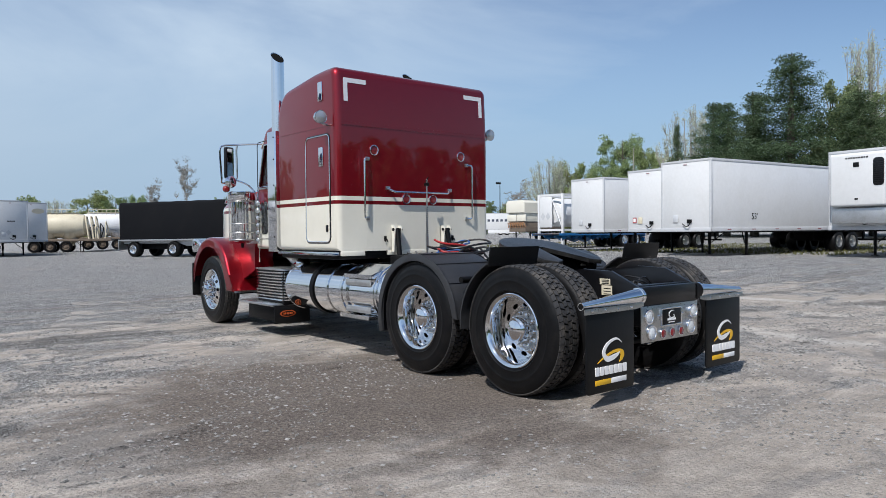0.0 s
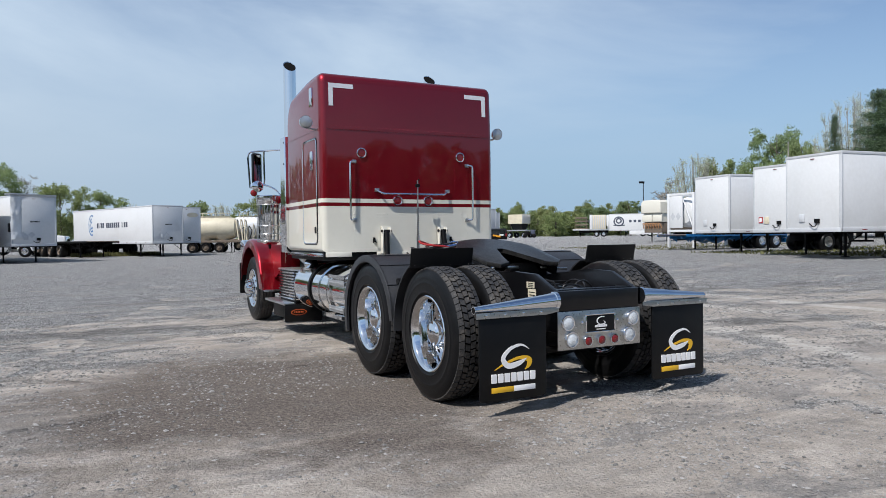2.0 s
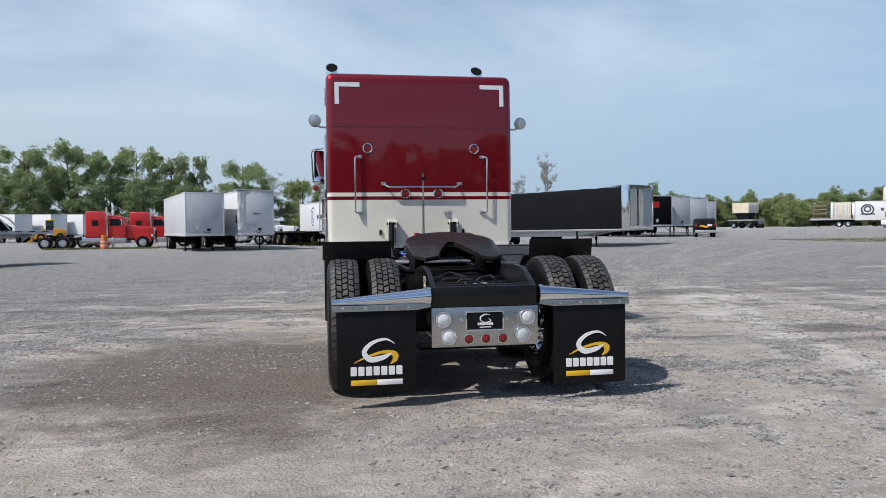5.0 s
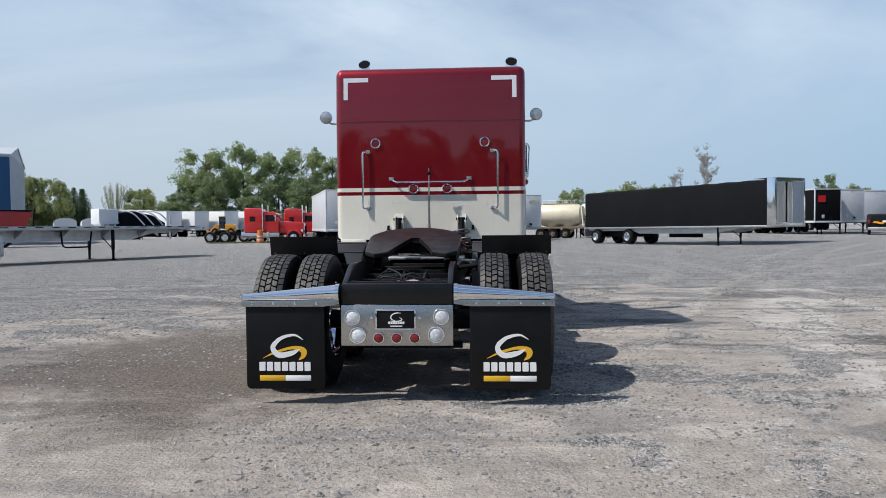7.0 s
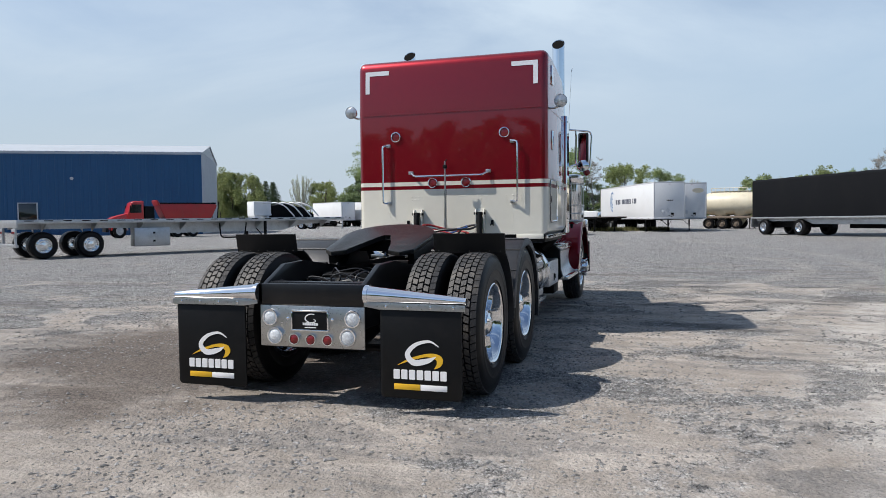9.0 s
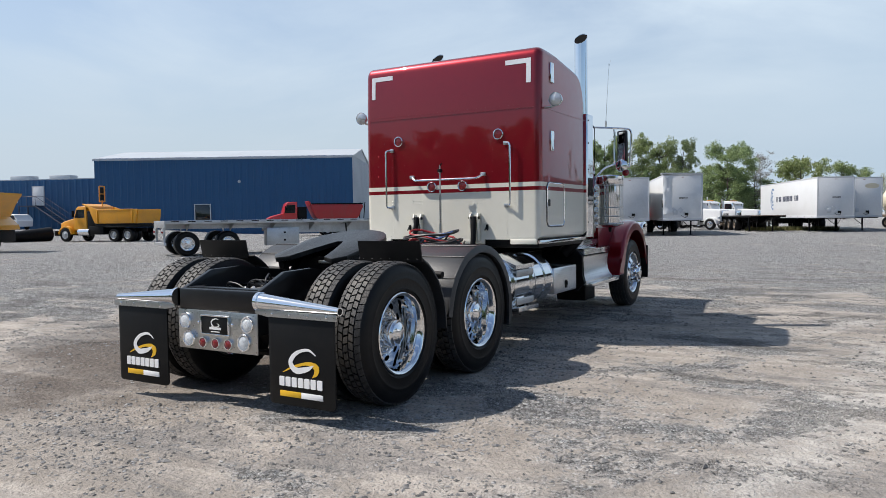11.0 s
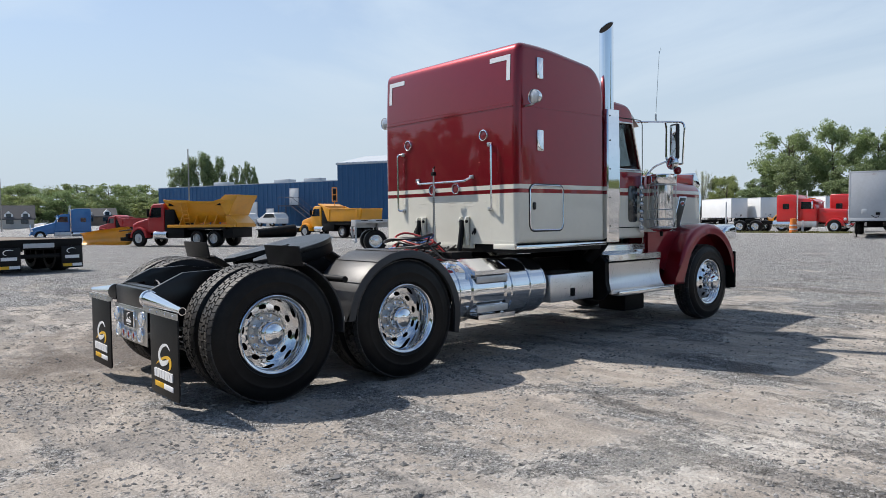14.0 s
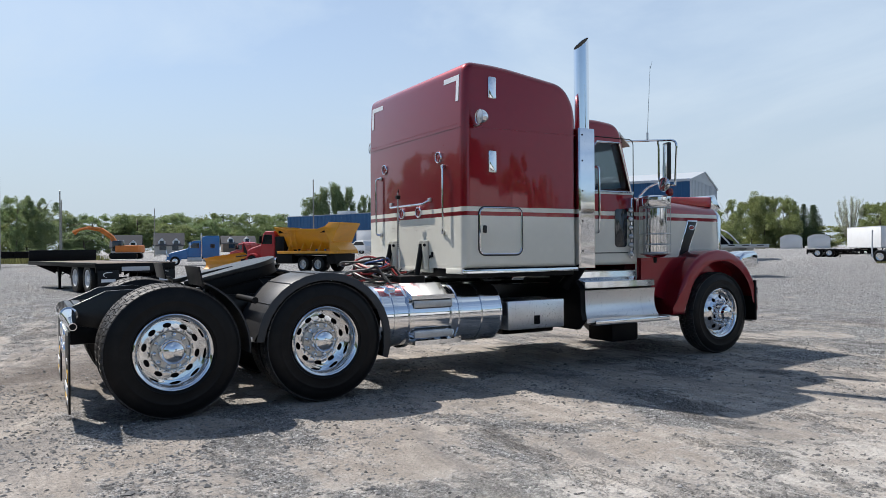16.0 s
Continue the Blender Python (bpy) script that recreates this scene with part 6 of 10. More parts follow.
def landing_leg(parent, x, y, top=1.1):
    bm = bmesh.new()
    bm_box(bm, x - 0.055, x + 0.055, y - 0.055, y + 0.055, 0.45, top, 0.008)
    bm_box(bm, x - 0.04, x + 0.04, y - 0.04, y + 0.04, 0.03, 0.46, 0.004)
    bm_box(bm, x - 0.12, x + 0.12, y - 0.12, y + 0.12, 0.0, 0.035, 0.008)
    bm_tube(bm, [(x * 0.9, y, 0.55), (x * 0.4, y - 0.5, top)], 0.025, 6)
    part("landing_leg", bm, IRON, parent, "dark steel landing leg")


# ---- van trailers ----
def van_trailer(label, m, length=16.0, height=4.11, skin=None, bogie=2.9, unit=False, wheels=True, group="parked trailers", front="plain"):
    skin = skin or TRAILERWHITE
    ob = thing("van_trailer", label, "trailer", group, m)
    w = 1.295
    bm = bmesh.new()
    bm_box(bm, -w, w, -length, 0, 1.16, height, 0.03)
    part("cargo_box", bm, skin, ob, "smooth panelled cargo box")
    for x in (-1, 1):
        bm = bmesh.new()
        bm_box(bm, min(x * (w - 0.10), x * (w + 0.012)), max(x * (w - 0.10), x * (w + 0.012)), -0.10, 0.012, 1.14, height + 0.01, 0.035, 3)
        part("corner_post", bm, TRAILERGREY, ob)
        bm = bmesh.new()
        bm_box(bm, min(x * (w - 0.02), x * (w + 0.014)), max(x * (w - 0.02), x * (w + 0.014)), -length, -0.06, height - 0.10, height + 0.012, 0.006)
        part("top_rail", bm, TRAILERGREY, ob)
        bm = bmesh.new()
        bm_box(bm, min(x * (w - 0.04), x * (w + 0.014)), max(x * (w - 0.04), x * (w + 0.014)), -length, -0.06, 1.06, 1.24, 0.006)
        rail = part("bottom_rail", bm, TRAILERGREY, ob)
        bm = bmesh.new()
        for k in range(9):
            y = -1.2 - k * (length - 2.4) / 8
            bm_box(bm, min(x * (w + 0.013), x * (w + 0.018)), max(x * (w + 0.013), x * (w + 0.018)), y - 0.13, y + 0.13, 1.13, 1.16)
        part("reflective_strip", bm, REDLENS, rail, "dashes of reflective tape", kind="stuff")
        landing_leg(ob, x * 0.95, -2.9)
    bm = bmesh.new()
    bm_box(bm, -w, w, -0.02, 0.014, height - 0.09, height + 0.012, 0.006)
    part("front_rail", bm, TRAILERGREY, ob)
    bm = bmesh.new()
    bm_box(bm, -w, w, -0.02, 0.016, 1.06, 1.22, 0.006)
    part("front_sill", bm, TRAILERGREY, ob)
    bm = bmesh.new()
    bm_box(bm, -1.1, 1.1, -length + 0.1, -0.3, 1.0, 1.14)
    bm_box(bm, -0.5, 0.5, -length + bogie - 2.2, -length + bogie + 1.6, 0.55, 1.02, 0.02)
    part("underframe", bm, IRON, ob)
    bm = bmesh.new()
    for x in (-0.75, 0.75):
        bm_box(bm, x - 0.05, x + 0.05, -length - 0.02, -length + 0.08, 0.5, 1.1)
    bm_box(bm, -1.2, 1.2, -length - 0.04, -length + 0.06, 0.46, 0.58, 0.01)
    part("rear_guard", bm, IRON, ob)
    if wheels:
        for y in (-length + bogie - 0.62, -length + bogie + 0.62):
            for x in (-1.26, 1.26):
                yard_wheel(ob, x, y, rim_mat=STEEL)
    # fittings on the nose: light bar, gladhands, papers box
    bm = bmesh.new()
    bm_box(bm, -0.09, 0.09, 0.014, 0.028, height - 0.20, height - 0.175, 0.004)
    part("nose_lamp", bm, REDLENS, ob)
    bm = bmesh.new()
    bm_box(bm, -0.35, -0.12, 0.014, 0.06, 1.42, 1.58, 0.01)
    bm_tube(bm, bend([(-0.30, 0.05, 1.5), (-0.28, 0.12, 1.32), (-0.1, 0.1, 1.26), (0.1, 0.06, 1.4)], 0.08), 0.02, 6)
    part("gladhand_box", bm, IRON, ob)
    bm = bmesh.new()
    bm_box(bm, 0.35, 0.62, 0.014, 0.04, 1.46, 1.78, 0.01)
    part("document_box", bm, CREAMTANK if front == "marked" else TRAILERGREY, ob)
    if front == "marked":
        bm = bmesh.new()
        bm_box(bm, 0.72, 0.96, 0.014, 0.022, 1.50, 1.78)
        sign = part("placard", bm, DARKRED, ob, "small red framed sign")
        bm = bmesh.new()
        bm_box(bm, 0.765, 0.915, 0.023, 0.028, 1.55, 1.73)
        part("placard_field", bm, WHITE, sign)
    if front == "diamonds":
        for x in (0.15, 0.62):
            bm = bmesh.new()
            bm_prism(bm, [(x - 0.2, 1.78), (x, 1.58), (x + 0.2, 1.78), (x, 1.98)], "y", 0.014, 0.022)
            part("hazard_placard", bm, TRAILERGREY, ob, "blank grey diamond placard")
        bm = bmesh.new()
        for k in range(8):
            bm_box(bm, -0.30 + k * 0.07, -0.25 + k * 0.07, 0.014, 0.02, 2.55, 2.64)
        part("nose_print", bm, FLAP, ob, "dark unreadable print")
    if unit:
        bm = bmesh.new()
        bm_box(bm, -1.02, 1.02, 0.016, 0.46, 1.95, 3.95, 0.10, 4)
        fridge = part("cooling_unit", bm, TRAILERWHITE, ob, "white refrigeration unit on the nose")
        for x in (-1,):
            bm = bmesh.new()
            bm_prism(bm, rounded(min(x * 0.60, x * 0.99), max(x * 0.60, x * 0.99), 2.70, 3.72, 0.12), "y", 0.462, 0.475, 0.004)
            grille_ = part("vent_grille", bm, BLACK, fridge, "black ventilation grille")
            for k in range(11):
                bm = bmesh.new()
                bm_box(bm, min(x * 0.64, x * 0.95), max(x * 0.64, x * 0.95), 0.476, 0.484, 2.82 + k * 0.075, 2.84 + k * 0.075)
                part("vent_slat", bm, IRON, grille_)
        bm = bmesh.new()
        for k in range(9):
            bm_box(bm, -0.42 + k * 0.095, -0.36 + k * 0.095, 0.462, 0.468, 3.74, 3.80)
        part("unit_print", bm, FLAP, fridge, "dark bar lettering")
        bm = bmesh.new()
        bm_box(bm, -0.10, 0.12, 0.462, 0.472, 3.42, 3.60, 0.004)
        bm_box(bm, -0.06, 0.06, 0.462, 0.474, 2.20, 2.26, 0.004)
        part("unit_badge", bm, FLAP, fridge)
        bm = bmesh.new()
        bm_box(bm, -1.0, 1.0, 0.016, 0.30, 1.30, 1.90, 0.03)
        part("unit_base", bm, GALV, fridge)
    return ob


def side_letters(ob, text, x, y, z, size, mat, facing):
    """Lettering that stands on a trailer's side."""
    curve = bpy.data.curves.new("lettering", "FONT")
    curve.body, curve.size, curve.extrude = text, size, 0.003
    mesh_from = new("lettering_source", curve)
    bpy.context.view_layer.update()
    mesh = bpy.data.meshes.new_from_object(mesh_from.evaluated_get(bpy.context.evaluated_depsgraph_get()))
    bpy.data.objects.remove(mesh_from)
    mesh.materials.clear()
    mesh.materials.append(mat)
    t = new("lettering", mesh)
    t.parent = ob
    t.matrix_basis = pose(x, y, z, 90, 0, facing)
    return t


# east row: noses towards the truck
HEAD_E = 83.5
tr1 = van_trailer("long clean white van trailer with a length mark", at_ground(21.9, 13.5, HEAD_E), 16.15, 4.11, bogie=5.6, front="plain")
side_letters(tr1, "53'", -1.305, -2.75, 1.58, 0.38, FLAP, -90)
van_trailer("white refrigerated trailer with a cooling unit and black grille", at_ground(23.8, 7.2, HEAD_E), 15.8, 4.11, unit=True)
van_trailer("white van trailer with a red framed placard on its nose", at_ground(24.4, 17.1, HEAD_E), 16.0, 4.11, front="marked")
van_trailer("white van trailer with a blank hazard diamond on its nose", at_ground(26.5, 22.6, HEAD_E), 10.5, 4.11, front="plain")
# north rows
gig = van_trailer("weathered white van trailer with a blue emblem and lettering", at_ground(2.95, 56.4, 199.9), 16.2, 4.11, front="diamonds")
for k in range(16):
    if k in (4, 12):
        continue
    bm = bmesh.new()
    bm_box(bm, 1.297, 1.302, -10.75 + k * 0.395, -10.75 + k * 0.395 + (0.14 if k in (1, 13) else 0.31), 2.44, 2.88)
    part("lettering_bar", bm, GREYBLUE, gig, "dark painted bar" if k == 0 else "")
bm = bmesh.new()
for r0, a0, a1 in ((0.95, 60, 285), (0.62, 90, 300), (0.35, 60, 330)):
    ring_o = [(-11.9 + r0 * 0.75 * math.cos(radians(a0 + (a1 - a0) * k / 20)), 2.72 + r0 * math.sin(radians(a0 + (a1 - a0) * k / 20))) for k in range(21)]
    ring_i = [(-11.9 + (r0 - 0.13) * 0.75 * math.cos(radians(a0 + (a1 - a0) * k / 20)), 2.72 + (r0 - 0.13) * math.sin(radians(a0 + (a1 - a0) * k / 20))) for k in range(21)]
    bm_prism(bm, ring_o + ring_i[::-1], "x", 1.297, 1.302)
part("emblem", bm, BLUEPAINT, gig, "blue ring emblem")
g2 = van_trailer("white van trailer with a tan oval mark on its nose", at_ground(4.75, 59.3, 199.9), 16.2, 4.11)
bm = bmesh.new()
bm_prism(bm, [(-0.55 + 0.5 * math.cos(a), 3.45 + 0.2 * math.sin(a)) for a in (2 * math.pi * k / 24 for k in range(24))], "y", 0.014, 0.02)
part("oval_mark", bm, CREAMTANK, g2)
dmg = van_trailer("dented white van trailer with torn and buckled corner", at_ground(-6.0, 46.6, 199.5), 16.0, 4.2, front="diamonds")
bm = bmesh.new()
crumple = random.Random(7)
grid_ = []
for k in range(15):
    z = 1.5 + 2.6 * k / 14
    row = []
    for q in range(7):
        x = 1.31 - 0.62 * q / 6
        row.append(bm.verts.new((x + crumple.uniform(-0.03, 0.03), 0.02 + (crumple.uniform(0.0, 0.11) if 0 < q < 6 else 0.0), z)))
    grid_.append(row)
for a, b in zip(grid_, grid_[1:]):
    for q in range(6):
        bm.faces.new((a[q], a[q + 1], b[q + 1], b[q]))
part("buckled_skin", bm, TRAILERWHITE, dmg, "crumpled white sheet at the corner", 80)
bm = bmesh.new()
bm_box(bm, 1.26, 1.34, -0.5, -0.02, 1.95, 2.5, 0.03)
part("torn_gap", bm, IRON, dmg)
bm = bmesh.new()
bm_prism(bm, [(-1.30, 4.18), (1.36, 4.24), (1.40, 4.34), (-1.30, 4.27)], "y", -0.9, 0.10, 0.02)
part("lifted_roof", bm, GALV, dmg)
wht = van_trailer("plain pale grey-white van trailer with a bare nose", at_ground(-9.3, 45.4, 198), 12.4, 4.05, skin=TRAILERGREY, bogie=1.6)
# grey trailers beyond the black one
van_trailer("pale grey van trailer standing far off", at_ground(34.4, 62.0, 190), 16, 4.11, skin=TRAILERGREY)
red_end = van_trailer("black-sided trailer with a red square mark", at_ground(31.6, 60.5, 190), 15, 4.1, skin=TARP)
bm = bmesh.new()
bm_box(bm, 0.25, 0.95, 0.017, 0.03, 2.9, 3.5)
part("red_mark", bm, REDPAINT, red_end)
van_trailer("grey van trailer in the far row", at_ground(38.6, 66.0, 190), 16, 4.11, skin=TRAILERGREY)
van_trailer("dull grey van trailer in the far row", at_ground(46.0, 77.0, 190), 16, 4.0, skin=TRAILERGREY)
# far white trailers
far_logo = van_trailer("white trailer with a blue oval emblem, far across the lot", at_ground(83.9, 98.0, 47.9), 9.5, 4.11, unit=True)
bm = bmesh.new()
for r0, r1, z0 in ((0.95, 0.70, 2.75), (0.55, 0.30, 2.85)):
    ring_o = [(-1.75 + r0 * math.cos(a), z0 + 0.95 * r0 * math.sin(a)) for a in (2 * math.pi * k / 24 for k in range(25))]
    ring_i = [(-1.75 + r1 * math.cos(a), z0 + 0.95 * r1 * math.sin(a)) for a in (2 * math.pi * k / 24 for k in range(25))]
    bm_prism(bm, ring_o + ring_i[::-1], "x", -1.302, -1.297)
bm_box(bm, -1.302, -1.297, -2.8, -0.8, 1.95, 2.15)
part("emblem", bm, GREYBLUE, far_logo, "dark blue oval emblem")
for k in range(5):
    bm = bmesh.new()
    bm_box(bm, -1.302, -1.297, -4.0 - k * 0.8, -3.55 - k * 0.8, 2.55, 3.0)
    part("lettering_bar", bm, GREYBLUE, far_logo, "dark painted bar" if k == 0 else "")
bm = bmesh.new()
bm_box(bm, -1.29, -1.25, -9.3, -3.6, 0.35, 1.06, 0.01)
part("side_skirt", bm, TRAILERWHITE, far_logo, "white skirt under the side")
# low deck beyond it with a ribbed box and rusty frames
deck = thing("flatbed_trailer", "low pale deck on legs, far across the lot", "trailer", "", at_ground(79.1, 102.3, 47.9))
bm = bmesh.new()
bm_box(bm, -1.25, 1.25, -6.4, 0, 1.15, 1.4, 0.02)
part("deck", bm, GALV, deck)
bm = bmesh.new()
bm_box(bm, -0.5, 0.5, -6.3, -1.0, 0.75, 1.15, 0.02)
part("underframe", bm, IRON, deck)
for x in (-1, 1):
    landing_leg(deck, x, -1.2, 1.15)
    for y in (-4.2, -5.5):
        yard_wheel(deck, x * 1.2, y)
ribbed = thing("shipping_box", "pale ribbed box with a white end post on a deck", "container", "", at_ground(79.1, 102.3, 47.9))
bm = bmesh.new()
bm_box(bm, -1.2, 1.2, -5.9, -3.4, 1.4, 4.0, 0.03)
part("box_body", bm, CREAMTANK, ribbed)
for k in range(7):
    bm = bmesh.new()
    bm_box(bm, -1.25, -1.198, -5.75 + k * 0.36, -5.60 + k * 0.36, 1.5, 3.9, 0.01)
    part("rib", bm, TRAILERGREY, ribbed)
bm = bmesh.new()
bm_box(bm, -1.28, 1.28, -3.4, -3.0, 1.4, 4.05, 0.04)
part("end_post", bm, TRAILERWHITE, ribbed)
rusty = thing("steel_frame", "rusty brown steel frames stacked on a deck", "frame", "", at_ground(79.1, 102.3, 47.9))
for k, z in enumerate((1.5, 2.2, 2.9, 3.5)):
    bm = bmesh.new()
    for x in (-1.0, 1.0):
        bm_box(bm, x - 0.09, x + 0.09, -2.7 + 0.2 * (k % 2), -0.3, z - 0.10, z + 0.10, 0.02)
    for y in (-2.4, -1.4, -0.5):
        bm_box(bm, -0.9, 0.9, y - 0.08, y + 0.08, z - 0.09, z + 0.09, 0.02)
        bm_box(bm, -0.98, -0.84, y - 0.06, y + 0.06, z - 0.75 if k else 1.4, z, 0.01)
    part("frame_layer", bm, WOODDECK, rusty)
for x, y in ((-47.6, 104.0), (-43.8, 105.6), (-39.6, 107.2), (-35.7, 108.6)):
    van_trailer("white van trailer at the far side of the lot", at_ground(x, y, 235), 10.0, 4.11)


# ---- black roll-tarp trailer ----
def tarp_trailer(m):
    ob = thing("tarp_trailer", "long black roll-tarp flatbed trailer with a bright front bulkhead", "trailer", "", m)
    L = 16.5
    bm = bmesh.new()
    n = 10
    prof = [(-1.27, 1.18), (-1.29, 3.55), (-1.22, 3.68), (-0.9, 3.74), (0, 3.78), (0.9, 3.74), (1.22, 3.68), (1.29, 3.55), (1.27, 1.18)]
    rings = []
    for k in range(2 * n + 1):
        y = -0.35 - (L - 0.5) * k / (2 * n)
        sag = 0.0 if k % 2 == 0 else 0.035
        rings.append([bm.verts.new((x * (1 - sag * 0.5), y, z - (sag if z > 3.6 else 0))) for x, z in prof])
    for a, b in zip(rings, rings[1:]):
        for k in range(len(prof) - 1):
            bm.faces.new((a[k], a[k + 1], b[k + 1], b[k]))
    bm.faces.new(rings[0])
    bm.faces.new(rings[-1])
    part("tarp", bm, TARP, ob, "taut black tarpaulin over hoops", 60)
    bm = bmesh.new()
    bm_box(bm, -1.30, 1.30, -L, 0, 1.08, 1.18, 0.01)
    part("deck", bm, GALV, ob, "dull aluminium deck edge")
    for x in (-1, 1):
        bm = bmesh.new()
        bm_prism(bm, [(-L + 0.2, 1.08), (-0.6, 1.08), (-2.6, 1.0), (-4.3, 0.72), (-L + 5.6, 0.72), (-L + 5.0, 0.9), (-L + 0.2, 0.9)], "x", x * 0.92 - 0.06, x * 0.92 + 0.06)
        part("main_beam", bm, GALV, ob)
        landing_leg(ob, x * 0.95, -4.1, 1.08)
        bm = bmesh.new()
        bm_prism(bm, [(x * 1.20, -0.38), (x * 1.32, -0.38), (x * 1.32, -0.05), (x * 1.24, 0.06), (x * 1.12, 0.06)], "z", 1.10, 3.80, 0.02)
        part("bulkhead_post", bm, ALLOY, ob, "bright rounded bulkhead corner")
    bm = bmesh.new()
    bm_prism(bm, [(x, z) for x, z in [(-1.22, 1.15), (1.22, 1.15), (1.22, 3.62), (0.9, 3.78), (-0.9, 3.78), (-1.22, 3.62)]], "y", -0.10, 0.03)
    bulk = part("bulkhead", bm, ALLOY, ob, "polished front bulkhead")
    for x0, x1, z0, z1, mat_ in ((0.42, 1.02, 1.35, 3.55, PLATE), (0.22, 0.34, 1.35, 3.55, TARP), (-0.20, 0.14, 1.35, 3.55, PLATE), (-1.18, -0.28, 1.30, 3.60, GREYCLAD)):
        bm = bmesh.new()
        bm_box(bm, x0, x1, 0.032, 0.045, z0, z1)
        part("bulkhead_panel", bm, mat_, bulk)
    bm = bmesh.new()
    o = [(0.42, 1.35), (1.02, 1.35), (1.02, 3.55), (0.42, 3.55)]
    bm_tube(bm, [(x, 0.05, z) for x, z in o + o[:1]], 0.03, 6, False)
    part("panel_frame", bm, ALLOY, bulk)
    bm = bmesh.new()
    bm_box(bm, -1.30, 1.30, -1.25, 0.02, 3.76, 3.80, 0.01)
    part("bulkhead_cap", bm, ALLOY, ob)
    bm = bmesh.new()
    bm_box(bm, -1.25, 1.25, -L - 0.05, -L, 0.50, 1.15, 0.01)
    part("rear_frame", bm, GALV, ob)
    bm = bmesh.new()
    bm_box(bm, -0.5, 0.5, -L + 0.6, -L + 5.2, 0.5, 0.95)
    part("bogie", bm, IRON, ob)
    for y in (-15.25, -11.85):
        for x in (-1.26, 1.26):
            yard_wheel(ob, x, y)
    bm = bmesh.new()
    bm_box(bm, -0.9, -0.3, -9.4, -7.0, 0.45, 0.95, 0.02)
    part("side_box", bm, TARP, ob)
    return ob


tarp_trailer(pose(17.59, 35.02, 0.10, 0, 0, 209.8) @ pose(0, 0, 0, 0.35))


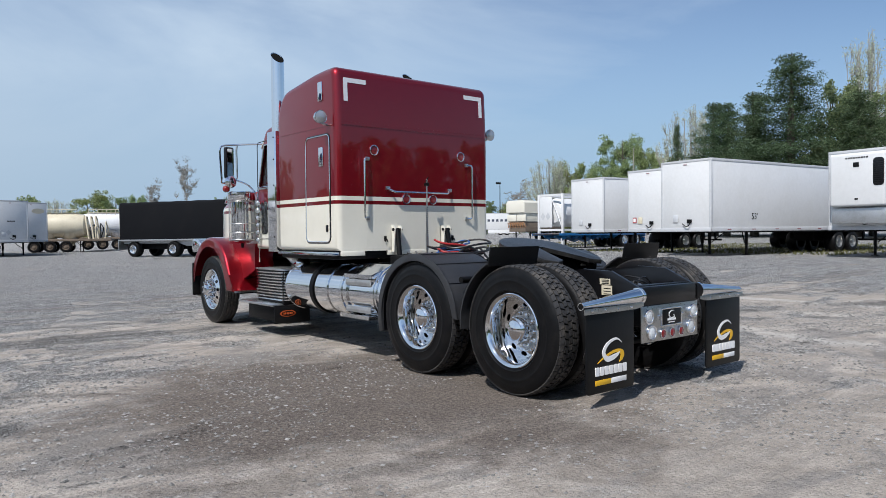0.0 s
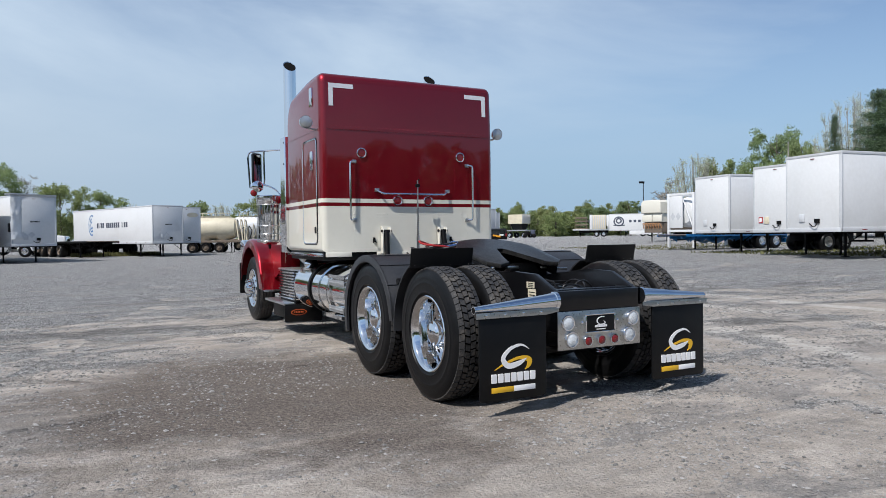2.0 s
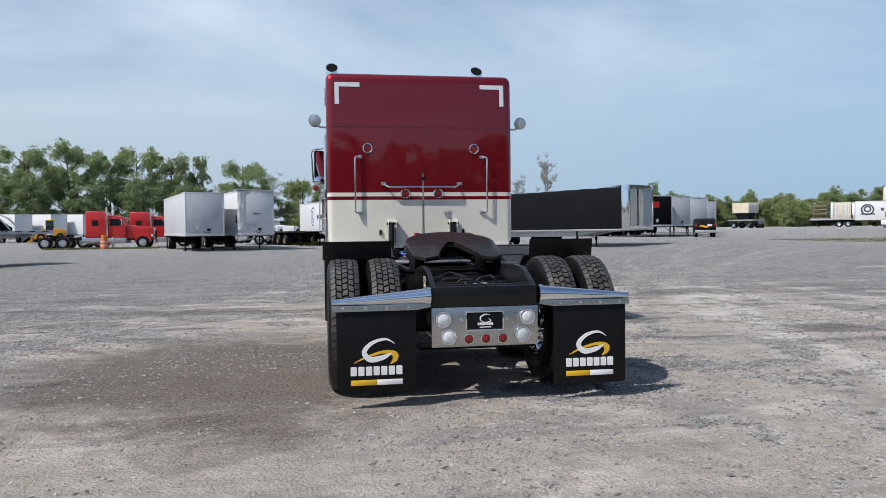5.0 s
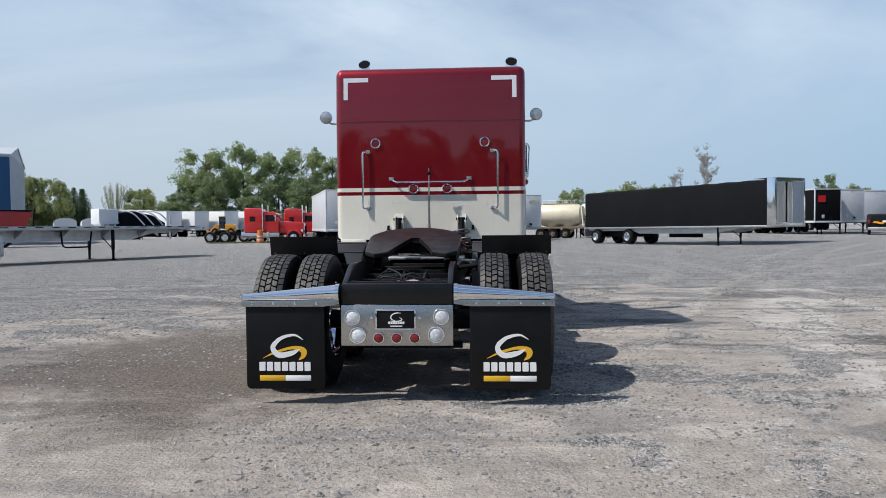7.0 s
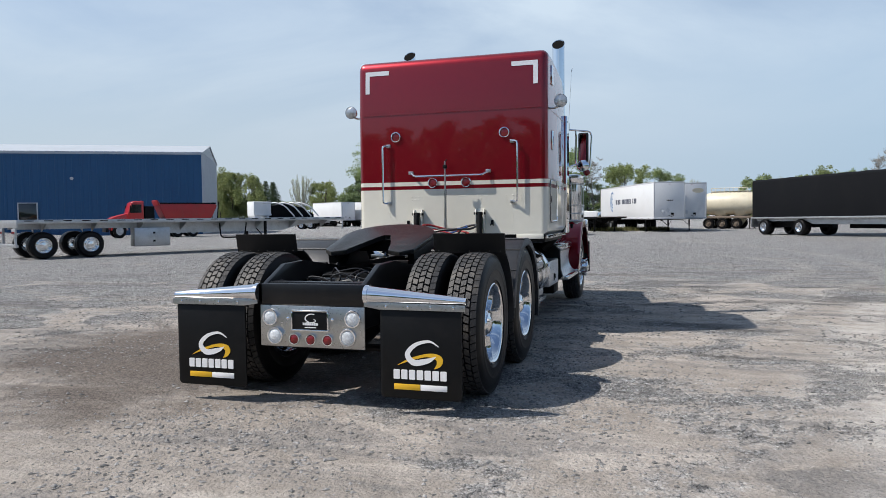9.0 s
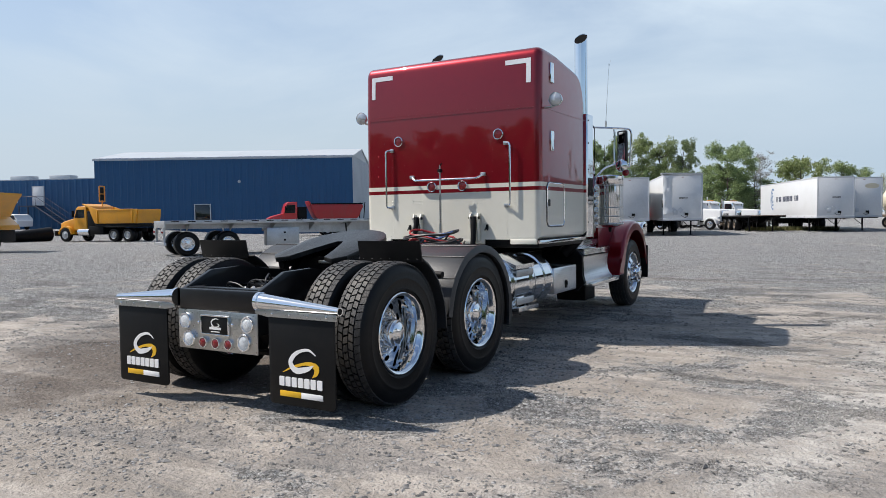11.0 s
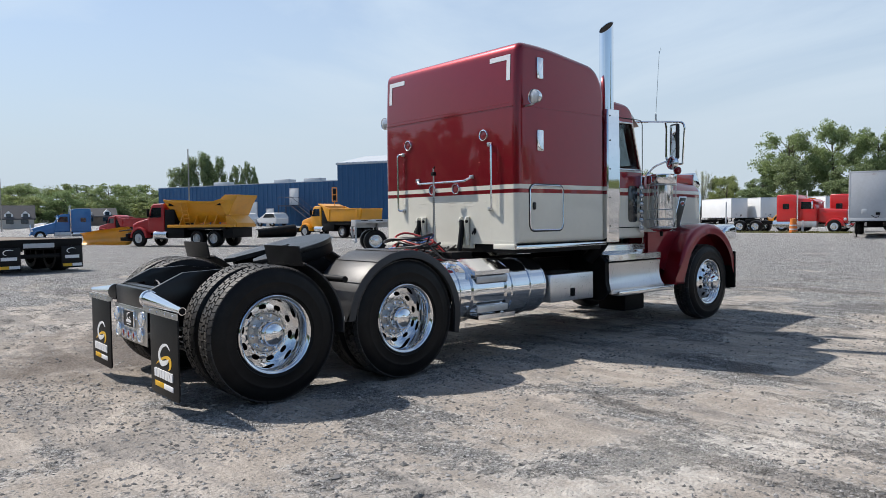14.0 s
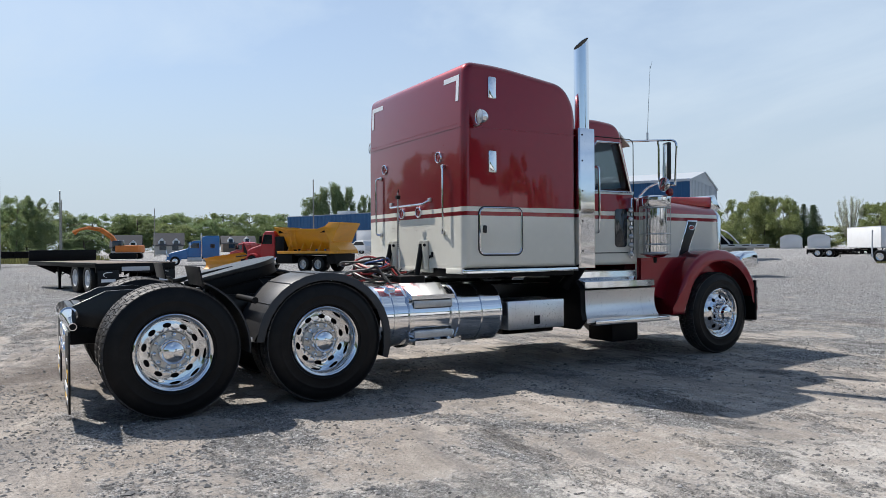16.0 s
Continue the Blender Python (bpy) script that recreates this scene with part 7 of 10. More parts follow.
# ---- flatbeds ----
def flatbed(label, m, L=14.6, z=1.47, axles=(1.6, 4.65), mat=None, box=False, head=False, flaps=False, legs=True, side_marks=True, rim=None, leg_at=2.9):
    mat = mat or GALV
    ob = thing("flatbed_trailer", label, "trailer", "", m)
    bm = bmesh.new()
    bm_box(bm, -1.25, 1.25, -L, 0, z - 0.05, z, 0.004)
    part("deck", bm, WOODDECK if mat is not GALV else GALV, ob, "worn flat deck")
    for x in (-1, 1):
        bm = bmesh.new()
        bm_box(bm, min(x * 1.25, x * 1.30), max(x * 1.25, x * 1.30), -L, 0, z - 0.14, z + 0.012, 0.006)
        rail = part("side_rail", bm, mat, ob, "side rail with stake pockets")
        if side_marks:
            bm = bmesh.new()
            for k in range(22):
                y = -0.4 - k * (L - 0.8) / 21
                bm_box(bm, min(x * 1.30, x * 1.304), max(x * 1.30, x * 1.304), y - 0.16, y + 0.16, z - 0.05, z - 0.012)
            part("marker_tape", bm, IRON, rail, kind="stuff")
        bm = bmesh.new()
        bm_prism(bm, [(-L + 0.1, z - 0.14), (-0.3, z - 0.14), (-0.4, z - 0.28), (-2.2, z - 0.34), (-3.3, z - 0.62), (-L + 5.6, z - 0.62), (-L + 4.9, z - 0.36), (-L + 0.1, z - 0.36)], "x", x * 0.50 - 0.05, x * 0.50 + 0.05)
        part("main_beam", bm, mat, ob, "deep chassis beam")
        for k in range(8):
            y = -1.0 - k * (L - 2) / 7
            bm = bmesh.new()
            bm_prism(bm, [(x * 0.55, z - 0.50), (x * 1.22, z - 0.16), (x * 1.22, z - 0.10), (x * 0.55, z - 0.10)], "y", y - 0.012, y + 0.012)
            part("outrigger", bm, mat, ob)
        if legs:
            landing_leg(ob, x * 0.90, -leg_at, z - 0.14)
        for a in axles:
            yard_wheel(ob, x * 1.26, -L + a, rim_mat=rim)
    bm = bmesh.new()
    bm_box(bm, -1.28, 1.28, -L - 0.02, -L + 0.05, z - 0.30, z, 0.01)
    part("rear_bolster", bm, mat, ob)
    for x in (-0.95, 0.95):
        bm = bmesh.new()
        bm_box(bm, x - 0.25, x + 0.25, -L - 0.06, -L - 0.02, z - 0.62, z - 0.32, 0.02)
        part("light_box", bm, mat, ob)
        for k in (-0.13, 0.02, 0.15):
            bm = bmesh.new()
            bm_lathe(bm, [(0.05, 0), (0.04, 0.02), (0.001, 0.025)], (x + k, -L - 0.06, z - 0.48), (0, -1, 0), 10)
            part("tail_lamp", bm, REDLENS, ob)
    bm = bmesh.new()
    for x in (-0.9, 0.9):
        bm_box(bm, x - 0.05, x + 0.05, -L - 0.02, -L + 0.06, 0.52, z - 0.3)
    bm_box(bm, -1.2, 1.2, -L - 0.05, -L + 0.05, 0.46, 0.58, 0.01)
    part("rear_guard", bm, mat, ob)
    if flaps:
        bm = bmesh.new()
        bm_box(bm, -0.48, 0.42, -L - 0.035, -L - 0.015, z - 0.26, z - 0.12, 0.004)
        part("rear_sign", bm, TRAILERGREY, ob, "pale sign strip on the tail")
        for x in (-0.92, 0.92):
            bm = bmesh.new()
            bm_box(bm, x - 0.33, x + 0.33, -L - 0.10, -L - 0.085, 0.12, max(z - 0.5, 0.80), 0.004)
            fl = part("mud_flap", bm, FLAP, ob, "black flap with pale emblem bars")
            bm = bmesh.new()
            bm_box(bm, x - 0.22, x + 0.22, -L - 0.105, -L - 0.101, 0.42, 0.52)
            bm_prism(bm, swoosh(x, 0.66, 0.17, 0.09, 40, 250, 0.004, 0.03, 14), "y", -L - 0.105, -L - 0.101)
            bm_box(bm, x, x + 0.30, -L - 0.105, -L - 0.101, 0.17, 0.26)
            part("flap_mark", bm, WHITE, fl)
            bm = bmesh.new()
            bm_box(bm, x - 0.30, x - 0.01, -L - 0.105, -L - 0.101, 0.17, 0.26)
            part("flap_bar", bm, YELLOW, fl)
    if box:
        bm = bmesh.new()
        bm_box(bm, 0.78, 1.24, -10.72, -9.21, 0.36, z - 0.36, 0.02)
        locker_ = part("side_locker", bm, GALV, ob, "square aluminium locker under the deck")
        for z_ in (0.58, 0.92):
            bm = bmesh.new()
            bm_box(bm, 1.24, 1.26, -9.95, -9.85, z_ - 0.04, z_ + 0.04, 0.005)
            part("latch", bm, IRON, locker_)
        bm = bmesh.new()
        bm_tube(bm, bend([(0.9, -5.4, z - 0.2), (0.9, -5.5, 0.62), (0.9, -6.7, 0.62), (0.9, -6.75, z - 0.2)], 0.2), 0.035, 8)
        part("tyre_rack", bm, IRON, ob)
    if head:
        bm = bmesh.new()
        bm_box(bm, -1.28, 1.28, -0.06, 0.02, z, z + 0.45, 0.01)
        part("headboard", bm, IRON, ob, "low black headboard")
    return ob


flatbed("aluminium spread-axle flatbed with a square locker, parked empty", at_ground(-14.5, 29.8, -28.7), 15.05, 1.50, (0.90, 2.62), box=True, leg_at=4.4)
flatbed("black flatbed with a low headboard and emblem mud flaps", at_ground(-26.2, 0.9, 102.8), 8.4, 1.03, (0.95, 2.3), mat=IRON, head=True, flaps=True, legs=True, rim=TRAILERWHITE)
flatbed("dark multi-axle flatbed with a worn deck beside a lettered trailer", at_ground(-1.75, 57.85, 202), 11.6, 1.30, (1.0, 2.6, 4.3, 6.2), mat=IRON, leg_at=2.0, rim=WOODDECK)
flatbed("low silver flatbed in front of the far white trailers", at_ground(-40.5, 85.0, 285), 6.0, 0.95, (1.2, 2.5), mat=IRON)
flatbed("dark flatbed standing behind the blue tractor", at_ground(-70.0, 4.0, 10), 13.0, 1.4, (1.2, 2.5), mat=IRON)
flatbed("blue low-loader frame in front of the white trailers", at_ground(30.0, 29.0, 88), 9.0, 1.0, (1.0, 2.3), mat=BLUEPAINT)
for k in range(2):
    dome = thing("arched_shelter", "low white arched shelter at the far edge of the lot", "shelter", "arched shelters", at_ground(-86.0 + 4.6 * k, 138.5 + 2.4 * k, 33))
    bm = bmesh.new()
    bm_prism(bm, [(2.1 * math.cos(radians(a)), 2.0 + 0.9 * math.sin(radians(a))) for a in range(0, 181, 15)] + [(-2.1, 0.0), (2.1, 0.0)], "y", 0, 6.0, 0.03)
    part("cover", bm, TRAILERWHITE, dome)
    bm = bmesh.new()
    bm_tube(bm, [(2.12 * math.cos(radians(a)), -0.02, 2.0 + 0.92 * math.sin(radians(a))) for a in range(0, 181, 15)], 0.06, 6)
    part("end_hoop", bm, GALV, dome)
kit = thing("tarp_kit", "white box and folded dark tarp frame lying on the flatbed deck", "load", "", at_ground(-14.5, 29.8, -28.7))
bm = bmesh.new()
bm_box(bm, -0.35, 0.30, -4.65, -3.70, 1.60, 2.30, 0.03)
for z in (1.66, 2.24):
    bm_box(bm, 0.29, 0.33, -4.66, -3.69, z - 0.03, z + 0.03, 0.006)
for y in (-4.5, -3.85):
    bm_box(bm, -0.3, 0.25, y - 0.05, y + 0.05, 1.513, 1.60, 0.005)
part("box", bm, TRAILERWHITE, kit, "white steel box")
bm = bmesh.new()
bm_prism(bm, [(-3.60, 1.513), (-3.60, 2.10), (-2.9, 2.20), (-1.9, 2.02), (-1.2, 1.66), (-1.2, 1.513)], "x", -0.55, 0.30, 0.04)
part("folded_tarp", bm, TARP, kit, "folded dark tarpaulin")
for y in (-3.5, -3.0, -2.5, -2.05):
    bm = bmesh.new()
    bm_tube(bm, bend([(-0.7, y, 1.53), (-0.7, y + 0.05, 2.16), (0.0, y + 0.15, 2.28), (0.45, y + 0.5, 2.10), (0.50, y + 1.0, 1.56)], 0.25, 5), 0.035, 7)
    part("hoop", bm, TRAILERWHITE, kit, "white bent pipe hoop")


# ---- tractors ----
def tractor(label, m, paint, sleeper=1.7, roof=3.3, hood=2.0, box_hood=True, name="semi_truck", tail=2.6):
    """A conventional tractor, nose at y 0."""
    ob = thing(name, label, "truck", "", m)
    cab0, cab1 = -hood - 0.35, -hood - 0.35 - 1.35
    bm = bmesh.new()
    if box_hood:
        bm_prism(bm, [(-0.12, 0.75), (-0.12, 1.72), (-0.22, 1.84), (cab0, 2.0), (cab0, 0.85)], "x", -0.74, 0.74, 0.08, 3)
    else:
        bm_prism(bm, [(-0.05, 0.65), (-0.12, 1.15), (-0.45, 1.45), (cab0, 1.95), (cab0, 0.75)], "x", -0.95, 0.95, 0.16, 3)
    part("hood", bm, paint, ob, "painted hood")
    bm = bmesh.new()
    bm_box(bm, -0.62, 0.62, -0.13, -0.04, 0.72, 1.74, 0.05)
    grille_ = part("grille", bm, CHROME, ob, "chrome grille")
    for k in range(9):
        bm = bmesh.new()
        bm_box(bm, -0.44 + k * 0.11 - 0.02, -0.44 + k * 0.11 + 0.02, -0.045, -0.03, 0.82, 1.52)
        part("grille_bar", bm, IRON, grille_)
    bm = bmesh.new()
    bm_box(bm, -1.15, 1.15, -0.08, 0.06, 0.40, 0.74, 0.05)
    part("bumper", bm, CHROME, ob)
    bm = bmesh.new()
    bm_prism(bm, [(cab0 + 0.05, 0.95), (cab0 + 0.05, 1.95), (cab0 - 0.35, 2.65), (cab0 - 0.6, 2.78), (cab1, 2.82), (cab1, 0.95)], "x", -1.0, 1.0, 0.07, 3)
    part("cab", bm, paint, ob, "painted cab")
    bm = bmesh.new()
    bm_prism(bm, [(cab0 + 0.03, 1.98), (cab0 - 0.33, 2.60), (cab0 - 0.37, 2.58), (cab0 - 0.01, 1.95)], "x", -0.88, 0.88)
    part("windscreen", bm, DARKGLASS, ob)
    bm = bmesh.new()
    bm_prism(bm, [(cab0 - 0.28, 2.62), (cab0 + 0.02, 2.50), (cab0 + 0.03, 2.53), (cab0 - 0.35, 2.74)], "x", -1.0, 1.0)
    part("sun_visor", bm, paint, ob)
    for x in (-1, 1):
        bm = bmesh.new()
        bm_prism(bm, [(cab0 - 0.12, 1.95), (cab0 - 0.45, 2.52), (cab1 + 0.2, 2.52), (cab1 + 0.2, 1.95)], "x", min(x * 0.998, x * 1.008), max(x * 0.998, x * 1.008))
        part("side_window", bm, DARKGLASS, ob)
        bm = bmesh.new()
        arch = [(-0.95 + 0.66 * math.cos(radians(a)), 0.55 + 0.62 * math.sin(radians(a))) for a in range(0, 181, 15)]
        arch_in = [(-0.95 + 0.58 * math.cos(radians(a)), 0.55 + 0.55 * math.sin(radians(a))) for a in range(0, 181, 15)]
        bm_prism(bm, arch + arch_in[::-1], "x", min(x * 0.66, x * 1.18), max(x * 0.66, x * 1.18), 0.03)
        part("fender", bm, paint, ob)
        bm = bmesh.new()
        bm_box(bm, min(x * 0.82, x * 1.10), max(x * 0.82, x * 1.10), -0.30, -0.12, 0.98, 1.20, 0.05)
        part("headlight", bm, CLEARLENS, ob)
        bm = bmesh.new()
        bm_tube(bm, [(x * 1.08, cab1 - 0.06, 0.9), (x * 1.08, cab1 - 0.06, roof + 0.35)], 0.075, 12)
        part("exhaust_pipe", bm, CHROME, ob)
        bm = bmesh.new()
        bm_tube(bm, [(x * 0.85, cab1 - 0.25, 0.72), (x * 0.85, cab1 - sleeper - 0.3, 0.72)], 0.30, 18)
        part("fuel_tank", bm, ALLOY, ob)
        bm = bmesh.new()
        bm_box(bm, min(x * 0.7, x * 1.15), max(x * 0.7, x * 1.15), cab1 - 0.1, cab0 + 0.1, 0.45, 0.92, 0.02)
        part("step_box", bm, GALV, ob)
        bm = bmesh.new()
        bm_box(bm, min(x * 1.15, x * 1.35), max(x * 1.15, x * 1.35), cab0 - 0.25, cab0 - 0.15, 1.95, 2.55, 0.03)
        bm_tube(bm, [(x * 1.0, cab0 - 0.2, 2.5), (x * 1.2, cab0 - 0.2, 2.5)], 0.02, 6)
        part("mirror", bm, CHROME, ob)
        yard_wheel(ob, x * 1.18, -0.95, 0.52, ALLOY, 0.29)
    if sleeper:
        bm = bmesh.new()
        s0, s1 = cab1 + 0.02, cab1 - sleeper
        bm_prism(bm, [(s0, 0.95), (s0, roof - 0.35), (s0 - 0.25, roof - 0.08), (s0 - 0.55, roof), (s1 + 0.1, roof), (s1, roof - 0.1), (s1, 0.95)], "x", -1.12, 1.12, 0.08, 3)
        box_ = part("sleeper", bm, paint, ob, "tall sleeper box")
        for x in (-1, 1):
            bm = bmesh.new()
            bm_prism(bm, rounded(s1 + 0.5, s1 + 1.0, 1.95, 2.4, 0.06), "x", min(x * 1.12, x * 1.128), max(x * 1.12, x * 1.128))
            part("sleeper_window", bm, DARKGLASS, box_)
        end = s1
    else:
        end = cab1
    bm = bmesh.new()
    for x in (-0.43, 0.43):
        bm_box(bm, x - 0.04, x + 0.04, end - tail - 2.0, -0.3, 0.72, 0.98)
    bm_box(bm, -0.5, 0.5, end - tail - 1.1, end - tail - 0.2, 0.98, 1.16, 0.03)
    part("chassis", bm, IRON, ob)
    for y in (end - tail, end - tail - 1.35):
        for x in (-1, 1):
            yard_wheel(ob, x * 1.22, y)
    for k in range(5):
        bm = bmesh.new()
        bm_box(bm, -0.62 + 0.31 * k - 0.05, -0.62 + 0.31 * k + 0.05, cab0 - 0.72, cab0 - 0.58, 2.78, 2.85, 0.02)
        part("roof_lamp", bm, AMBER, ob)
    return ob


tractor("bright red long-nose sleeper tractor parked on a grass strip", at_ground(-15.6, 59.6, -86), REDPAINT, 1.7, 3.15, tail=1.75)
tractor("second bright red sleeper tractor parked behind the first", at_ground(-13.2, 64.5, -86), REDPAINT, 1.8, 3.2)
tractor("white tractor with a chrome grille parked between trailers", at_ground(-6.2, 66.5, -112), TRAILERWHITE, 0, 2.6)
tractor("white long-nose tractor half hidden by a flatbed", at_ground(-5.7, 71.6, -104), TRAILERWHITE, 0, 2.9)
tractor("white tractor standing behind another white one", at_ground(-4.2, 76.4, -106), TRAILERWHITE, 0, 2.7)
tractor("blue aerodynamic sleeper tractor parked at the lot's edge", at_ground(-62.2, 10.55, 170) @ Matrix.Scale(0.82, 4), BLUEPAINT, 2.0, 3.35, box_hood=False)


# ---- dump and plough trucks ----
def dump_truck(label, m, paint, bed, spreader=False, plow=None, trough=False):
    ob = thing("dump_truck", label, "truck", "", m)
    bm = bmesh.new()
    bm_prism(bm, [(-0.15, 0.85), (-0.25, 1.45), (-0.6, 1.60), (-1.75, 1.85), (-1.75, 0.85)], "x", -0.90, 0.90, 0.12, 3)
    part("hood", bm, paint, ob)
    bm = bmesh.new()
    bm_prism(bm, [(-1.70, 0.90), (-1.70, 1.85), (-2.0, 2.60), (-2.2, 2.72), (-3.05, 2.74), (-3.05, 0.90)], "x", -1.02, 1.02, 0.08, 3)
    part("cab", bm, paint, ob)
    bm = bmesh.new()
    bm_prism(bm, [(-1.73, 1.90), (-1.99, 2.52), (-2.02, 2.50), (-1.76, 1.88)], "x", -0.9, 0.9)
    part("windscreen", bm, DARKGLASS, ob)
    for x in (-1, 1):
        bm = bmesh.new()
        bm_prism(bm, [(-1.85, 1.85), (-2.08, 2.48), (-2.85, 2.48), (-2.85, 1.85)], "x", min(x * 1.018, x * 1.028), max(x * 1.018, x * 1.028))
        part("side_window", bm, DARKGLASS, ob)
        bm = bmesh.new()
        arch = [(-1.0 + 0.70 * math.cos(radians(a)), 0.58 + 0.66 * math.sin(radians(a))) for a in range(0, 181, 15)]
        arch_in = [(-1.0 + 0.60 * math.cos(radians(a)), 0.58 + 0.58 * math.sin(radians(a))) for a in range(0, 181, 15)]
        bm_prism(bm, arch + arch_in[::-1], "x", min(x * 0.7, x * 1.20), max(x * 0.7, x * 1.20), 0.03)
        part("fender", bm, paint, ob)
        bm = bmesh.new()
        bm_tube(bm, [(x * 0.92, -2.25, 0.75), (x * 0.92, -3.35, 0.75)], 0.27, 16)
        part("fuel_tank", bm, ALLOY, ob)
        bm = bmesh.new()
        bm_box(bm, min(x * 1.1, x * 1.3), max(x * 1.1, x * 1.3), -1.95, -1.85, 1.9, 2.4, 0.03)
        part("mirror", bm, IRON, ob)
        yard_wheel(ob, x * 1.20, -1.0, 0.54, GALV, 0.32)
        for y in (-5.9, -7.25):
            yard_wheel(ob, x * 1.24, y, 0.52, GALV)
    bm = bmesh.new()
    for x in (-0.43, 0.43):
        bm_box(bm, x - 0.05, x + 0.05, -8.4, -0.3, 0.75, 1.05)
    bm_box(bm, -1.1, 1.1, -4.8, -3.4, 0.55, 1.2, 0.03)
    part("chassis", bm, IRON, ob)
    bm = bmesh.new()
    bm_box(bm, -1.2, 1.2, -0.1, 0.12, 0.45, 0.85, 0.04)
    part("bumper", bm, IRON, ob)
    # dark gear between cab and body
    bm = bmesh.new()
    bm_box(bm, -1.0, 1.0, -3.95, -3.12, 0.62, 2.35, 0.04)
    part("cab_back_gear", bm, IRON, ob)
    for x in (-1, 1):
        bm = bmesh.new()
        bm_box(bm, min(x * 0.95, x * 1.28), max(x * 0.95, x * 1.28), -8.25, -5.2, 1.08, 1.20, 0.02)
        part("wheel_guard", bm, IRON, ob)
    if spreader:
        # v-shaped hopper on a flat subframe, raised chute at the tail
        bm = bmesh.new()
        secs = []
        for y, top, zt in ((-3.25, 1.20, 2.98), (-4.1, 1.25, 2.86), (-7.3, 1.25, 2.80), (-7.9, 1.20, 2.95), (-8.25, 1.05, 2.80)):
            low_ = 0.55 if y < -3.5 else 0.95
            zb = 1.50 if y < -3.5 else 2.62
            secs.append([bm.verts.new((x, y, z)) for x, z in ((-low_, zb), (-top, zt - 0.12), (-top - 0.04, zt - 0.10), (-top - 0.04, zt), (-top + 0.04, zt), (top - 0.04, zt), (top + 0.04, zt), (top + 0.04, zt - 0.10), (top, zt - 0.12), (low_, zb))])
        for a, b in zip(secs, secs[1:]):
            for k in range(10):
                if k != 4:
                    bm.faces.new((a[k], a[(k + 1) % 10], b[(k + 1) % 10], b[k]))
        bm.faces.new(secs[0])
        bm.faces.new(secs[-1])
        hopper = part("hopper", bm, bed, ob, "yellow v-shaped salt hopper")
        bm = bmesh.new()
        bm_box(bm, -1.15, 1.15, -7.8, -3.6, 2.55, 2.74)
        part("salt_cover", bm, TARP, hopper)
        for x in (-1, 1):
            for y in (-4.5, -5.7, -6.5, -7.3):
                bm = bmesh.new()
                bm_prism(bm, [(x * 0.60, 1.38), (x * 1.22, 1.38), (x * 0.85, 1.95)], "y", y - 0.03, y + 0.03)
                part("gusset", bm, bed, hopper)
            bm = bmesh.new()
            for k in range(5):
                bm_tube(bm, [(x * (0.95 + 0.075 * k), -5.15, 1.50 + k * 0.26), (x * (0.95 + 0.075 * k), -4.75, 1.50 + k * 0.26)], 0.025, 5)
            for y in (-5.17, -4.73):
                bm_tube(bm, [(x * 0.90, y, 1.32), (x * 1.30, y, 2.70)], 0.03, 5)
            part("ladder", bm, bed, hopper)
        bm = bmesh.new()
        bm_prism(bm, [(-7.65, 2.86), (-8.15, 3.20), (-9.15, 3.18), (-9.15, 3.08), (-8.75, 2.60), (-8.45, 1.95), (-8.2, 1.95)], "x", -1.12, 1.12, 0.02)
        part("tail_chute", bm, bed, ob, "raised conveyor hood at the tail")
        bm = bmesh.new()
        for k in range(7):
            bm_box(bm, 1.121, 1.126, -8.90 + 0.14 * k, -8.83 + 0.14 * k, 2.68 + 0.0 * k, 2.78)
        part("hazard_tape", bm, WHITE, ob, kind="stuff")
        bm = bmesh.new()
        bm_prism(bm, [(-8.1, 1.25), (-8.95, 1.22), (-9.0, 1.45), (-8.45, 1.95), (-8.1, 1.9)], "x", -1.0, 1.0, 0.02)
        part("spinner_box", bm, bed, ob)
        bm = bmesh.new()
        bm_box(bm, -1.22, 1.22, -8.9, -3.5, 1.20, 1.38, 0.02)
        part("subframe", bm, bed, ob)
        bm = bmesh.new()
        bm_box(bm, -1.1, 1.1, -8.7, -7.9, 0.55, 1.18, 0.03)
        part("tail_guard", bm, IRON, ob)
    elif trough:
        # long rounded trough behind a gap, with a raised lip at its front
        bm = bmesh.new()
        for x0, x1 in ((-1.22, -1.14), (1.14, 1.22)):
            bm_prism(bm, [(-4.35, 2.56), (-9.35, 2.50), (-9.45, 2.36), (-9.0, 1.55), (-8.8, 1.36), (-4.95, 1.36), (-4.75, 1.55), (-4.30, 2.40)], "x", x0, x1, 0.02)
        bm_prism(bm, [(-4.36, 2.54), (-4.30, 2.40), (-4.75, 1.55), (-4.95, 1.36), (-8.8, 1.36), (-9.0, 1.55), (-9.45, 2.36), (-9.36, 2.49), (-9.2, 2.30), (-8.9, 1.60), (-4.9, 1.60), (-4.5, 2.30)], "x", -1.139, 1.139)
        body_ = part("trough", bm, bed, ob, "deep red trough-shaped body")
        bm = bmesh.new()
        bm_box(bm, -1.26, 1.26, -9.4, -4.4, 2.52, 2.62, 0.03)
        part("rolled_cover", bm, TARP, body_, "dark rolled cover along the top")
        bm = bmesh.new()
        bm_prism(bm, [(-4.28, 2.38), (-4.36, 2.60), (-4.16, 2.82), (-4.11, 2.79)], "x", -1.15, 1.15, 0.01)
        part("front_lip", bm, bed, body_)
        bm = bmesh.new()
        for x in (-0.9, 0.9):
            bm_tube(bm, [(x, -9.5, 0.9), (x, -9.7, 2.7)], 0.05, 6)
        bm_box(bm, -1.1, 1.1, -9.3, -4.2, 1.06, 1.34, 0.02)
        part("subframe", bm, IRON, ob)
    else:
